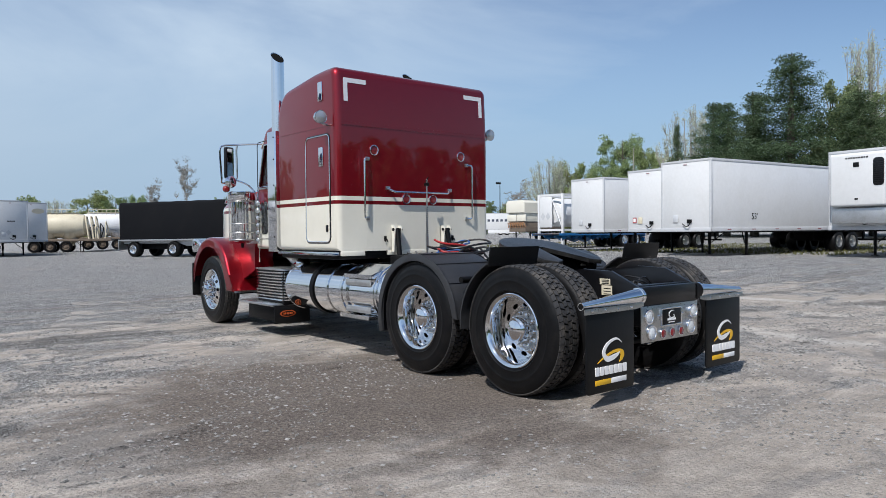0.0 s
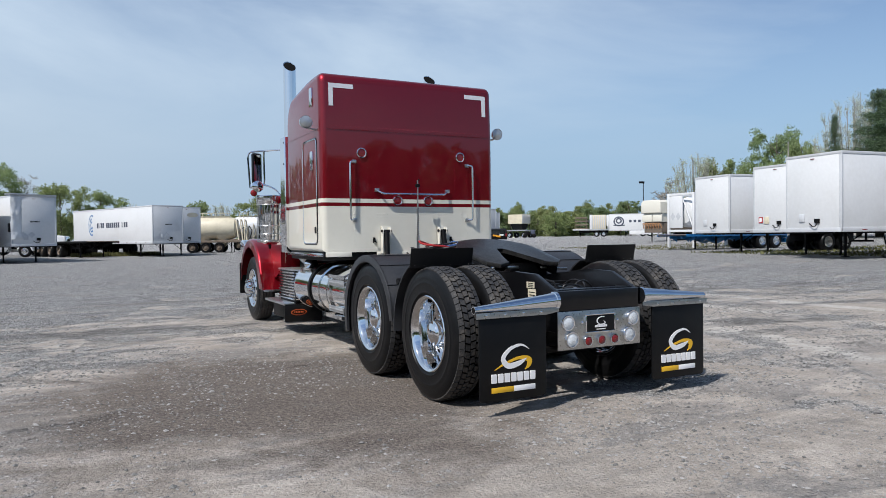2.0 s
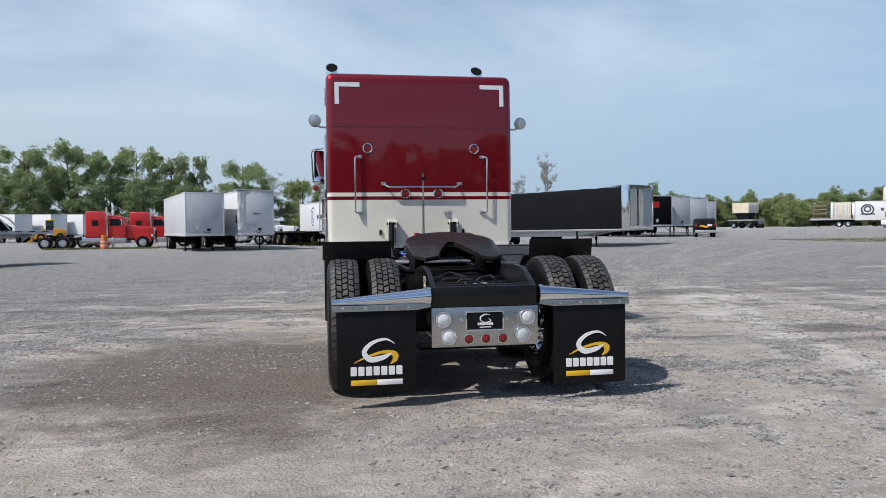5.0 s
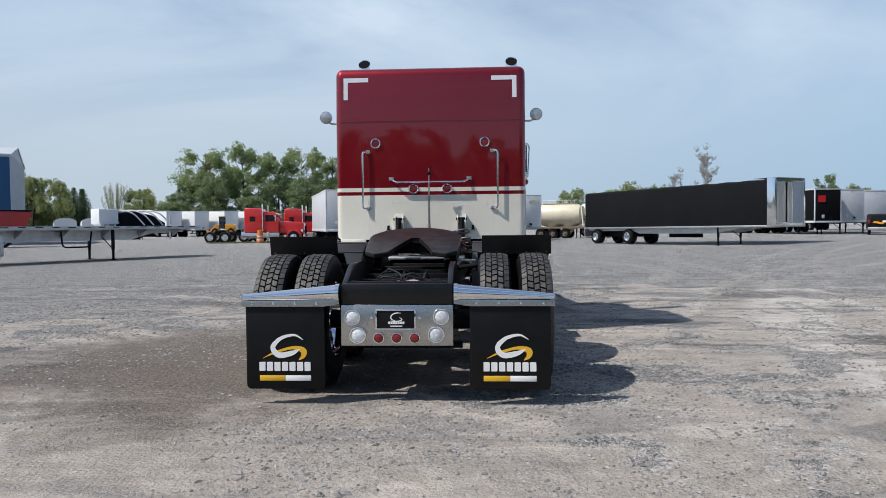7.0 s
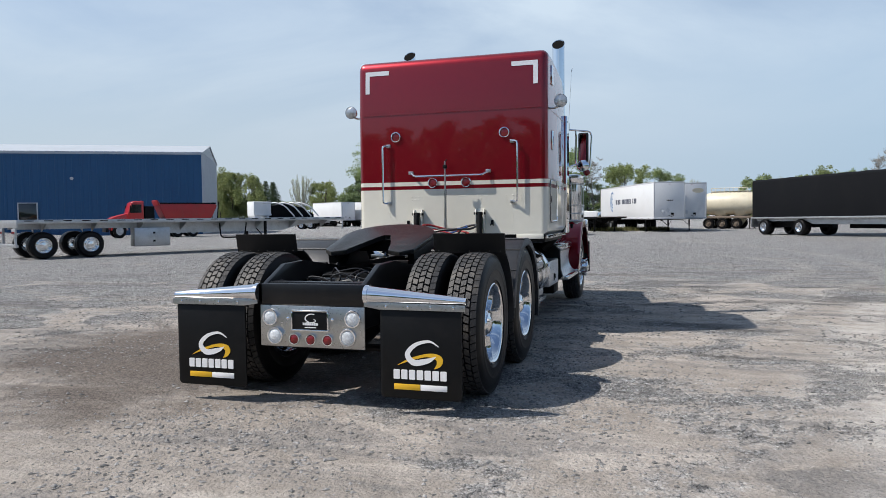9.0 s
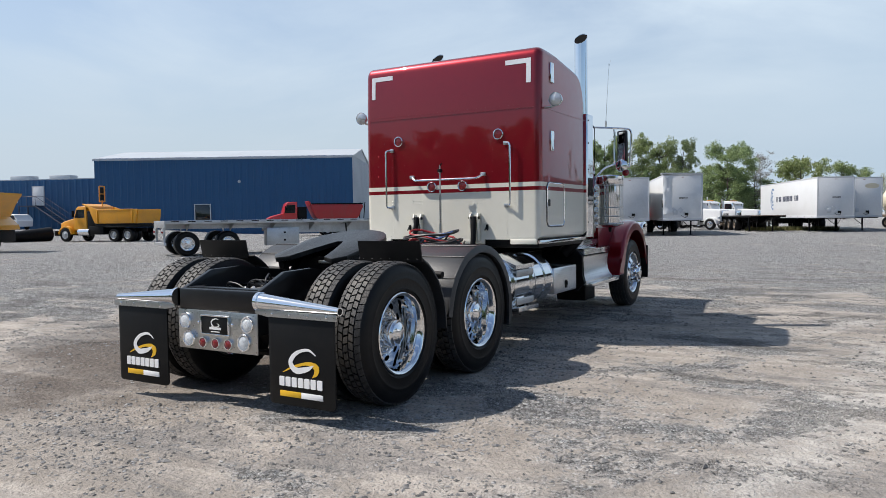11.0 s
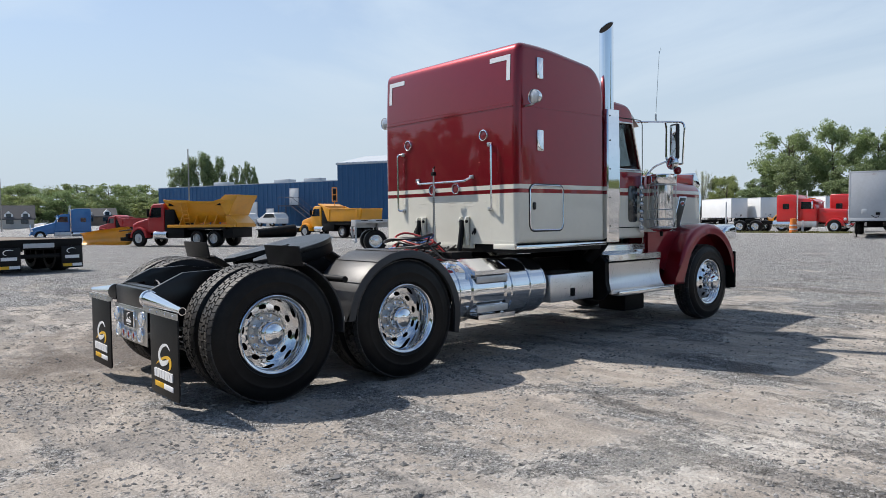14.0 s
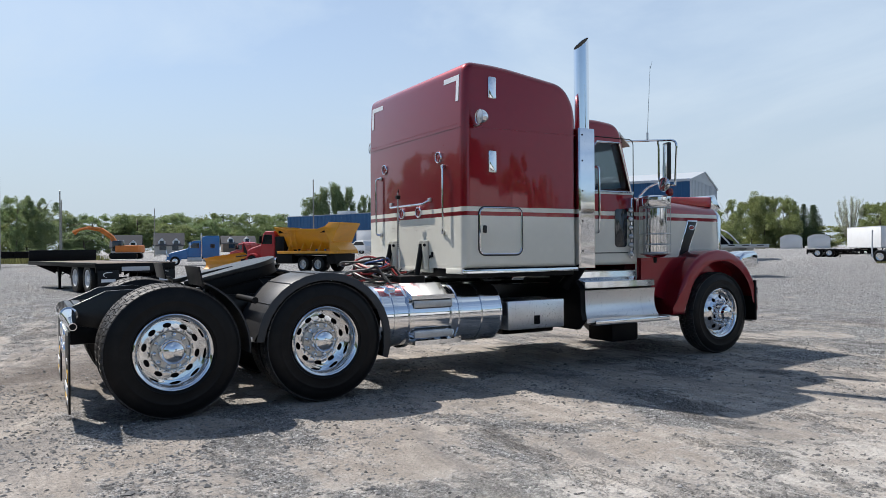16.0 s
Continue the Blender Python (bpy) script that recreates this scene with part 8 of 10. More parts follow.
        side = [(-4.15, 1.40), (-3.55, 2.62), (-3.62, 2.70), (-4.4, 2.45), (-7.9, 2.40), (-8.15, 2.46), (-8.25, 2.40), (-8.1, 1.40)]
        for x in (-1, 1):
            bm = bmesh.new()
            bm_prism(bm, side, "x", min(x * 1.17, x * 1.25), max(x * 1.17, x * 1.25), 0.015)
            wall = part("bed_side", bm, bed, ob, "steel tipping bed side")
            for y in (-4.4, -7.75):
                bm = bmesh.new()
                bm_box(bm, min(x * 1.245, x * 1.30), max(x * 1.245, x * 1.30), y - 0.06, y + 0.06, 1.42, 2.40, 0.015)
                part("rib", bm, bed, wall)
            bm = bmesh.new()
            bm_box(bm, min(x * 1.16, x * 1.29), max(x * 1.16, x * 1.29), -7.9, -4.4, 2.38, 2.46, 0.02)
            part("top_rail", bm, bed, wall)
        bm = bmesh.new()
        bm_box(bm, -1.17, 1.17, -8.1, -4.2, 1.38, 1.46)
        part("bed_floor", bm, bed, ob)
        bm = bmesh.new()
        bm_prism(bm, [(-4.15, 1.42), (-4.05, 1.42), (-3.45, 2.62), (-2.85, 2.86), (-2.85, 2.92), (-3.55, 2.72)], "x", -1.2, 1.2, 0.01)
        part("cab_guard", bm, bed, ob)
        bm = bmesh.new()
        bm_prism(bm, [(-8.10, 1.42), (-8.25, 2.42), (-8.32, 2.42), (-8.18, 1.42)], "x", -1.17, 1.17)
        part("tailgate", bm, bed, ob)
        bm = bmesh.new()
        bm_box(bm, -1.1, 1.1, -8.2, -4.0, 1.12, 1.37, 0.02)
        part("subframe", bm, IRON, ob)
    if plow:
        # one-way blade set at a slant, tapering towards its far end
        bm = bmesh.new()
        rings = []
        for x, hgt in ((-2.0, 1.25), (-0.7, 1.12), (0.7, 0.98), (2.1, 0.80)):
            arc_ = [(0.5 * hgt * math.cos(radians(a)), 0.5 * hgt + 0.5 * hgt * math.sin(radians(a))) for a in range(100, 261, 16)]
            rings.append([bm.verts.new((x, y, z + 0.06)) for y, z in arc_] + [bm.verts.new((x, y + 0.06, z + 0.06)) for y, z in arc_[::-1]])
        for a, b in zip(rings, rings[1:]):
            for k in range(len(a)):
                bm.faces.new((a[k], a[(k + 1) % len(a)], b[(k + 1) % len(a)], b[k]))
        bm.faces.new(rings[0])
        bm.faces.new(rings[-1])
        bmesh.ops.transform(bm, matrix=pose(0.05, 3.35, 0, 0, 0, 84) @ Matrix.Diagonal((1.2, 1, 1, 1)), verts=bm.verts)
        blade = part("plough_blade", bm, plow, ob, "curved snow plough blade set at a slant")
        bm = bmesh.new()
        bm_box(bm, -0.45, 0.45, 0.1, 1.3, 0.35, 0.6, 0.03)
        bm_tube(bm, [(0.35, 0.2, 1.1), (0.30, 1.3, 0.8)], 0.05, 6)
        bm_tube(bm, [(-0.35, 0.2, 1.1), (-0.20, 1.6, 1.0)], 0.05, 6)
        part("plough_mount", bm, IRON, blade)
    return ob


dump_truck("red plough truck with a yellow salt spreader body and blade", at_ground(-40.5, 12.75, 121.5) @ Matrix.Diagonal((0.93, 0.875, 0.965, 1)), DARKRED, YELLOWPAINT, True, YELLOWPAINT)
dump_truck("yellow dump truck parked before the blue building", at_ground(-50.2, 30.4, 99.5), YELLOWPAINT, YELLOWPAINT, False)
dump_truck("red dump truck standing behind an empty flatbed", at_ground(-41.6, 43.35, 139) @ Matrix.Diagonal((1.05, 0.93, 1.12, 1)), REDPAINT, DARKRED, False, trough=True)
dump_truck("small red truck at the far edge of the lot", at_ground(-72.0, 19.0, 120) @ Matrix.Scale(0.78, 4), DARKRED, DARKRED, False)
crane = thing("signal_board", "narrow folded yellow signal frame standing on a truck deck", "sign frame", "", at_ground(-46.9, 31.2, 99.5))
bm = bmesh.new()
bm_tube(bm, [(0, 0, 2.5), (0, 0, 3.2)], 0.05, 6)
for x in (-0.26, 0.26):
    bm_tube(bm, [(x, 0, 3.1), (x, 0, 4.3)], 0.045, 6)
for z in (3.1, 3.7, 4.3):
    bm_tube(bm, [(-0.26, 0, z), (0.26, 0, z)], 0.045, 6)
part("tube_frame", bm, YELLOWPAINT, crane)
bm = bmesh.new()
bm_box(bm, -0.16, 0.16, -0.03, 0.03, 3.2, 4.2)
part("board", bm, IRON, crane)

# long black plough blade lying before the yellow truck
heap = thing("plough_blade", "long tapered black snow plough blade lying on the gravel", "plough", "", at_ground(-52.2, 28.3, 90))
bm = bmesh.new()
rings = []
for x, hgt in ((-1.9, 0.74), (-0.7, 0.86), (0.6, 1.0), (1.8, 1.12)):
    arc_ = [(0.5 * hgt * math.cos(radians(a)), 0.5 * hgt + 0.5 * hgt * math.sin(radians(a))) for a in range(60, 271, 14)]
    rings.append([bm.verts.new((x, y, z)) for y, z in arc_] + [bm.verts.new((x, y * 0.88, 0.5 * hgt + (z - 0.5 * hgt) * 0.88)) for y, z in arc_[::-1]])
for a, b in zip(rings, rings[1:]):
    for k in range(len(a)):
        bm.faces.new((a[k], a[(k + 1) % len(a)], b[(k + 1) % len(a)], b[k]))
bm.faces.new(rings[0])
bm.faces.new(rings[-1])
part("curved_plate", bm, IRON, heap)
for x in (-1.3, -0.1, 1.2):
    bm = bmesh.new()
    bm_prism(bm, [(-0.1, 0.04), (0.5, 0.04), (-0.1, 0.85)], "x", x - 0.04, x + 0.04)
    part("stay", bm, IRON, heap)


# ---- loader, excavator, tank trailers, car ----
loader = thing("wheel_loader", "yellow wheel loader parked beside a red tractor", "loader", "", at_ground(-37.6, 97.2, 104) @ Matrix.Diagonal((0.8, 0.72, 0.98, 1)))
bm = bmesh.new()
bm_prism(bm, [(-2.9, 0.9), (-2.9, 1.7), (-2.5, 1.95), (-0.9, 2.0), (-0.9, 0.9)], "x", -0.85, 0.85, 0.08)
part("engine_cover", bm, YELLOWPAINT, loader)
bm = bmesh.new()
bm_box(bm, -0.75, 0.75, -0.95, 0.35, 1.3, 3.05, 0.08)
part("cab", bm, DARKGLASS, loader)
bm = bmesh.new()
bm_box(bm, -0.8, 0.8, -1.0, 0.4, 3.05, 3.18, 0.04)
part("cab_roof", bm, YELLOWPAINT, loader)
bm = bmesh.new()
bm_prism(bm, [(0.3, 0.8), (0.3, 1.9), (0.8, 2.0), (2.6, 0.7), (2.6, 0.4), (1.2, 0.9)], "x", -0.55, 0.55, 0.03)
part("lift_arm", bm, YELLOWPAINT, loader)
bm = bmesh.new()
bm_prism(bm, [(2.5, 0.15), (3.5, 0.1), (3.5, 0.16), (2.9, 0.35), (2.65, 0.8), (2.9, 1.15), (2.8, 1.2), (2.5, 0.9)], "x", -1.35, 1.35)
part("bucket", bm, YELLOWPAINT, loader)
for x in (-1, 1):
    for y in (-2.0, 1.1):
        yard_wheel(loader, x * 1.25, y, 0.70, YELLOWPAINT, 0.5)

digger = thing("excavator", "orange tracked excavator with its boom folded over", "excavator", "", at_ground(-124.0, 13.8, 150))
bm = bmesh.new()
bm_box(bm, -1.4, 1.4, -2.6, 1.3, 1.1, 2.3, 0.15)
part("upper_body", bm, ORANGEPAINT, digger)
bm = bmesh.new()
bm_box(bm, -1.35, -0.2, 0.2, 1.8, 1.3, 3.1, 0.1)
part("cab", bm, DARKGLASS, digger)
bm = bmesh.new()
bm_tube(bm, [(0.2, 1.2, 1.8), (0.3, 2.6, 3.7), (0.3, 4.4, 5.0), (0.3, 6.6, 5.3)], [0.35, 0.45, 0.42, 0.28], 6)
part("boom", bm, ORANGEPAINT, digger)
bm = bmesh.new()
bm_tube(bm, [(0.3, 6.3, 5.4), (0.3, 8.2, 5.0), (0.3, 9.0, 4.5)], [0.3, 0.22, 0.45], 6)
part("dipper", bm, ORANGEPAINT, digger)
for x in (-1.1, 1.1):
    bm = bmesh.new()
    bm_prism(bm, rounded(-2.3, 2.3, 0.0, 1.0, 0.45), "x", x - 0.35, x + 0.35, 0.03)
    part("track", bm, IRON, digger)


def tank_trailer(label, m, mat, L=9.5):
    ob = thing("tank_trailer", label, "trailer", "", m)
    bm = bmesh.new()
    bm_lathe(bm, [(0.001, 0), (0.6, -0.05), (1.0, -0.35), (1.15, -0.9), (1.15, -L + 0.9), (1.0, -L + 0.35), (0.6, -L + 0.05), (0.001, -L)], (0, 0, 2.45), (0, 1, 0), 32)
    tank = part("tank", bm, mat, ob, "round bulk tank")
    for y in (-L * 0.3, -L * 0.65):
        bm = bmesh.new()
        bm_lathe(bm, [(1.0, 0), (0.25, -1.15), (0.12, -1.3)], (0, y, 1.75), (0, 0, 1), 18)
        part("hopper_cone", bm, mat, tank)
    bm = bmesh.new()
    bm_box(bm, -0.35, 0.35, -L + 0.8, -0.8, 3.60, 3.66)
    for k in range(9):
        y = -0.9 - k * (L - 1.8) / 8
        bm_tube(bm, [(0.55, y, 3.45), (0.55, y, 3.95)], 0.025, 5)
    bm_tube(bm, [(0.55, -0.9, 3.95), (0.55, -L + 0.9, 3.95)], 0.03, 5)
    part("walkway", bm, CREAMTANK, tank)
    for y in (0.1, 0.5, 0.9):
        bm = bmesh.new()
        bm_tube(bm, bend([(-0.9, y, 1.2), (-0.6, y - 0.3, 3.3), (0.6, y - 0.3, 3.3), (0.9, y, 1.2)], 0.3), 0.07, 6)
        part("pipe_frame", bm, CREAMTANK, ob)
    bm = bmesh.new()
    bm_box(bm, -1.1, 1.1, -L, 2.0, 1.0, 1.22, 0.03)
    part("chassis", bm, WOODDECK, ob, "rusty brown chassis deck")
    for k in range(4):
        bm = bmesh.new()
        bm_tube(bm, bend([(0.9, 0.3 + 0.4 * k, 1.25), (0.95, 0.2 + 0.45 * k, 2.2 + 0.25 * k), (-0.9, 0.4 + 0.4 * k, 2.6 - 0.2 * k), (-0.95, 0.3 + 0.3 * k, 1.25)], 0.3), 0.05, 6)
        part("loose_pipe", bm, CREAMTANK if k % 2 else HOSE, ob)
    for x in (-1, 1):
        for y in (-L + 0.8, -L + 2.1, -L + 3.4):
            yard_wheel(ob, x * 1.24, y, rim_mat=WOODDECK)
        landing_leg(ob, x * 0.9, -0.6, 1.05)
    return ob


tank_trailer("cream bulk tank trailer with pipe frames", at_ground(11.2, 69.5, 250), CREAMTANK, 5.2)
tank_trailer("white bulk tank trailer behind the cream one", at_ground(16.0, 72.0, 255), TRAILERWHITE, 5.0)

suv = thing("car", "dark sport utility car with yellow stickers on its tail", "car", "", at_ground(34.5, 57.6, -26))
bm = bmesh.new()
bm_prism(bm, [(-2.3, 0.45), (-2.35, 1.0), (-2.1, 1.08), (-1.9, 1.65), (-1.6, 1.75), (0.3, 1.72), (0.9, 1.12), (2.1, 0.98), (2.2, 0.5)], "x", -0.92, 0.92, 0.12, 3)
part("body", bm, IRON, suv)
bm = bmesh.new()
bm_prism(bm, [(-0.70, 1.15), (0.70, 1.15), (0.62, 1.60), (-0.62, 1.60)], "y", -2.16, -1.98)
part("rear_window", bm, DARKGLASS, suv)
for x0, z0, mat_ in ((-0.55, 1.0, YELLOWPAINT), (0.1, 1.06, TRAILERWHITE), (-0.2, 0.92, YELLOWPAINT)):
    bm = bmesh.new()
    bm_prism(bm, [(x0, z0), (x0 + 0.42, z0 - 0.04), (x0 + 0.48, z0 + 0.12), (x0 + 0.08, z0 + 0.15)], "y", -2.40, -2.345)
    part("sticker_panel", bm, mat_, suv, "bright reflective sticker")
bm = bmesh.new()
bm_box(bm, -0.9, 0.9, -2.42, -2.3, 0.42, 0.66, 0.03)
part("bumper", bm, GALV, suv)
for x in (-1, 1):
    bm = bmesh.new()
    bm_box(bm, x * 0.82 - 0.08, x * 0.82 + 0.08, -2.37, -2.30, 0.95, 1.25, 0.02)
    part("tail_lamp", bm, REDLENS, suv)
    for y in (-1.4, 1.4):
        yard_wheel(suv, x * 0.90, y, 0.36, ALLOY, 0.25)


def white_car(x, y, a):
    ob = thing("car", "white sport utility car parked by the building", "car", "white cars", at_ground(x, y, a))
    bm = bmesh.new()
    bm_prism(bm, [(-2.2, 0.35), (-2.25, 0.95), (-2.1, 1.05), (-1.75, 1.58), (-1.4, 1.66), (0.1, 1.64), (0.9, 1.10), (2.0, 0.95), (2.2, 0.75), (2.2, 0.4)], "x", -0.88, 0.88, 0.12, 3)
    part("body", bm, TRAILERWHITE, ob)
    for s in (-1, 1):
        bm = bmesh.new()
        bm_prism(bm, [(-1.95, 1.08), (-1.65, 1.52), (0.05, 1.54), (0.65, 1.08)], "x", min(s * 0.875, s * 0.885), max(s * 0.875, s * 0.885))
        part("window", bm, BLACK, ob, "dark side windows")
        for yy in (-1.35, 1.35):
            yard_wheel(ob, s * 0.87, yy, 0.33, ALLOY, 0.22)


white_car(-77.0, 36.5, 100)
white_car(-73.0, 38.5, 96)
white_car(-90.0, 32.0, 95)

# east: cream curtain trailer, tank container frame, hoppers on chassis
cream_van = thing("cream_trailer", "cream covered hopper trailer with rusty lower frame", "trailer", "", at_ground(50.0, 51.5, 95))
bm = bmesh.new()
bm_prism(bm, [(-1.3, 3.0), (-1.28, 4.1), (-1.0, 4.35), (1.0, 4.35), (1.28, 4.1), (1.3, 3.0)], "y", -7.0, 0.35, 0.08, 3)
part("cover", bm, CREAM, cream_van)
bm = bmesh.new()
bm_box(bm, -1.2, 1.2, -7.0, 0.02, 2.05, 3.0, 0.05)
part("body", bm, CREAM, cream_van)
bm = bmesh.new()
bm_box(bm, -1.3, -0.1, 0.0, 0.16, 2.10, 2.84, 0.03)
bm_box(bm, 0.0, 1.28, 0.0, 0.16, 2.10, 2.84, 0.03)
part("end_panel", bm, CREAM, cream_van, "cream panel on the end")
bm = bmesh.new()
bm_box(bm, -1.15, 1.15, -6.9, 0, 0.95, 2.05, 0.05)
part("rusty_frame", bm, WOODDECK, cream_van)
for k in range(7):
    bm = bmesh.new()
    bm_tube(bm, bend([(-1.2 + 0.34 * k, 0.04, 1.45), (-1.12 + 0.34 * k, 0.26, 1.9), (-0.98 + 0.34 * k, 0.30, 1.95), (-0.90 + 0.34 * k, 0.1, 1.4)], 0.1), 0.05, 6)
    part("rusty_hook", bm, RUST, cream_van, "rusty orange hook" if k == 0 else "")
for x in (-1, 1):
    landing_leg(cream_van, x, -1.0, 0.95)
    for y in (-5.0, -6.2):
        yard_wheel(cream_van, x * 1.24, y)
iso = thing("tank_container", "white tank container in an open steel frame on legs", "container", "", at_ground(35.5, 33.5, 90))
for x in (-1.2, 1.2):
    for y in (-6.0, 0):
        bm = bmesh.new()
        bm_box(bm, x - 0.09, x + 0.09, y - 0.09, y + 0.09, 0.0 if y == 0 else 0.0, 4.0, 0.01)
        part("frame_post", bm, TRAILERWHITE, iso)
bm = bmesh.new()
for z in (1.25, 3.92):
    for x in (-1.2, 1.2):
        bm_box(bm, x - 0.07, x + 0.07, -5.9, -0.1, z - 0.08, z + 0.08)
    for y in (-6.0, 0):
        bm_box(bm, -1.1, 1.1, y - 0.07, y + 0.07, z - 0.08, z + 0.08)
bm_tube(bm, [(-1.2, 0, 1.3), (0, 0, 3.9), (1.2, 0, 1.3)], 0.05, 5)
part("frame_beams", bm, TRAILERWHITE, iso)
bm = bmesh.new()
bm_box(bm, -0.2, 1.08, 0.02, 0.10, 1.45, 3.80, 0.04)
panel_ = part("end_panel", bm, TRAILERWHITE, iso, "white end panel with blank placards")
for x in (0.2, 0.72):
    bm = bmesh.new()
    bm_prism(bm, [(x - 0.24, 2.3), (x, 2.0), (x + 0.24, 2.3), (x, 2.6)], "y", 0.101, 0.108)
    part("hazard_placard", bm, TRAILERGREY, panel_)
bm = bmesh.new()
bm_lathe(bm, [(0.001, -0.2), (0.8, -0.3), (1.1, -0.6), (1.1, -5.4), (0.8, -5.7), (0.001, -5.8)], (0, 0, 2.6), (0, 1, 0), 24)
part("tank", bm, TRAILERWHITE, iso)
hop = thing("hopper_trailer", "pale ribbed hopper on a dark chassis", "trailer", "", at_ground(69.4, 108.8, 20))
bm = bmesh.new()
bm_prism(bm, [(-1.3, 2.6), (1.3, 2.6), (1.35, 4.3), (-1.35, 4.3)], "y", -3.6, -0.4, 0.03)
box_ = part("hopper", bm, CREAMTANK, hop)
for k in range(9):
    bm = bmesh.new()
    bm_box(bm, -1.28 + 0.29 * k, -1.16 + 0.29 * k, -3.66, -3.58, 2.65, 4.25, 0.01)
    part("rib", bm, TRAILERGREY, box_)
bm = bmesh.new()
bm_prism(bm, [(-1.2, 2.6), (1.2, 2.6), (0.5, 1.5), (-0.5, 1.5)], "y", -3.2, -0.8, 0.03)
part("chute", bm, IRON, hop)
bm = bmesh.new()
bm_box(bm, -1.5, 1.5, -4.6, 0.4, 1.25, 1.45, 0.03)
part("deck", bm, GALV, hop)
for s in (-1, 1):
    bm = bmesh.new()
    bm_tube(bm, [(s * 1.25, -3.5, 1.4), (s * 1.15, -3.5, 2.7)], 0.07, 6)
    part("stanchion", bm, IRON, hop)
    for yy in (-3.8, -0.6):
        yard_wheel(hop, s * 1.25, yy)
cart = thing("machine_cart", "low dark chassis with loose machine parts", "cart", "", at_ground(69.0, 102.0, 60))
for y0, y1, z1, mat_ in ((-1.1, 1.1, 0.75, IRON), (-0.9, -0.2, 1.35, GREYBLUE), (0.1, 0.8, 1.15, IRON)):
    bm = bmesh.new()
    bm_box(bm, -0.5, 0.5, y0, y1, 0.55, z1, 0.08)
    part("machine_block", bm, mat_, cart)
for s in (-1, 1):
    for yy in (-0.8, 0.8):
        yard_wheel(cart, s * 0.55, yy, 0.36, IRON, 0.2)

# traffic drum, posts, lamp masts
drum = thing("traffic_drum", "orange plastic traffic drum with pale bands", "traffic drum", "", at_ground(-19.3, 57.6, 0))
bm = bmesh.new()
bm_lathe(bm, [(0.40, 0.0), (0.40, 0.08), (0.32, 0.09), (0.30, 0.4), (0.29, 0.41), (0.27, 0.75), (0.26, 0.76), (0.23, 1.15), (0.10, 1.18), (0.001, 1.18)], (0, 0, 0), (0, 0, 1), 20)
body = part("drum_body", bm, ORANGEPAINT, drum)
for z, r in ((0.3, 0.308), (0.62, 0.288)):
    bm = bmesh.new()
    bm_lathe(bm, [(r, -0.06), (r + 0.004, -0.06), (r + 0.002, 0.06), (r - 0.004, 0.06)], (0, 0, z), (0, 0, 1), 20)
    part("band", bm, TRAILERGREY, drum)
for x, y, h_, lab in ((-18.7, 57.9, 1.0, "short white marker post on the grass strip"), (-40.5, 86.5, 3.2, "leaning pale steel post by the far trailers")):
    p_ = thing("marker_post", lab, "post", "", at_ground(x, y, 0))
    bm = bmesh.new()
    bm_tube(bm, [(0, 0, 0), (0.02 * h_, 0, h_)], [0.10, 0.08], 8)
    bm_lathe(bm, [(0.14, 0), (0.14, 0.05), (0.08, 0.08)], (0, 0, 0), (0, 0, 1), 10)
    part("shaft", bm, TRAILERGREY, p_)


def mast(x, y, h, label, lamp=False):
    ob = thing("street_lamp" if lamp else "utility_pole", label, "lamp" if lamp else "pole", "", at_ground(x, y, 0))
    bm = bmesh.new()
    bm_tube(bm, [(0, 0, 0), (0, 0, h)], [0.11, 0.07], 8)
    part("shaft", bm, PALEBARK if not lamp else IRON, ob)
    if lamp:
        bm = bmesh.new()
        bm_box(bm, -1.0, 0.2, -0.15, 0.15, h - 0.25, h + 0.15, 0.05)
        part("lamp_head", bm, IRON, ob)
    else:
        bm = bmesh.new()
        bm_lathe(bm, [(0.10, 0), (0.10, 0.04), (0.02, 0.09), (0.001, 0.09)], (0, 0, h - 0.01), (0, 0, 1), 8)
        part("pole_cap", bm, GALV, ob)


mast(96.0, 102.0, 10.6, "tall yard floodlight mast", True)
mast(-84.5, 32.8, 10.0, "tall utility pole beyond the building")
mast(-95.0, 3.0, 9.0, "weathered utility pole at the lot's edge")
mast(-150.0, 22.0, 10.0, "far utility pole before the trees")
mast(-120.0, 4.0, 9.5, "wooden utility pole by the road")
mast(-58.5, -2.4, 10.0, "bare steel mast at the lot's edge")
mast(79.5, 57.6, 12.2, "utility pole behind the white trailers")


# ---- buildings ----
def clad_wall(name, parent, a, b, z0, z1, mat, pitch=0.6, thick=0.3):
    """A profiled metal wall from a to b with real ribs."""
    a, b = Vector(a), Vector(b)
    d = b - a
    L = d.length
    u = d.normalized()
    n_ = Vector((u.y, -u.x))
    k = int(L / pitch)
    line = []
    for i in range(k):
        s = i * pitch
        line += [(s, 0.0), (s + pitch * 0.62, 0.0), (s + pitch * 0.70, 0.05), (s + pitch * 0.92, 0.05)]
    line += [(L, 0.0)]
    outer_ = [a + u * s + n_ * o for s, o in line]
    inner_ = [b - n_ * thick, a - n_ * thick]
    bm = bmesh.new()
    bm_prism(bm, [(p.x, p.y) for p in outer_ + inner_], "z", z0, z1)
    return part(name, bm, mat, parent)


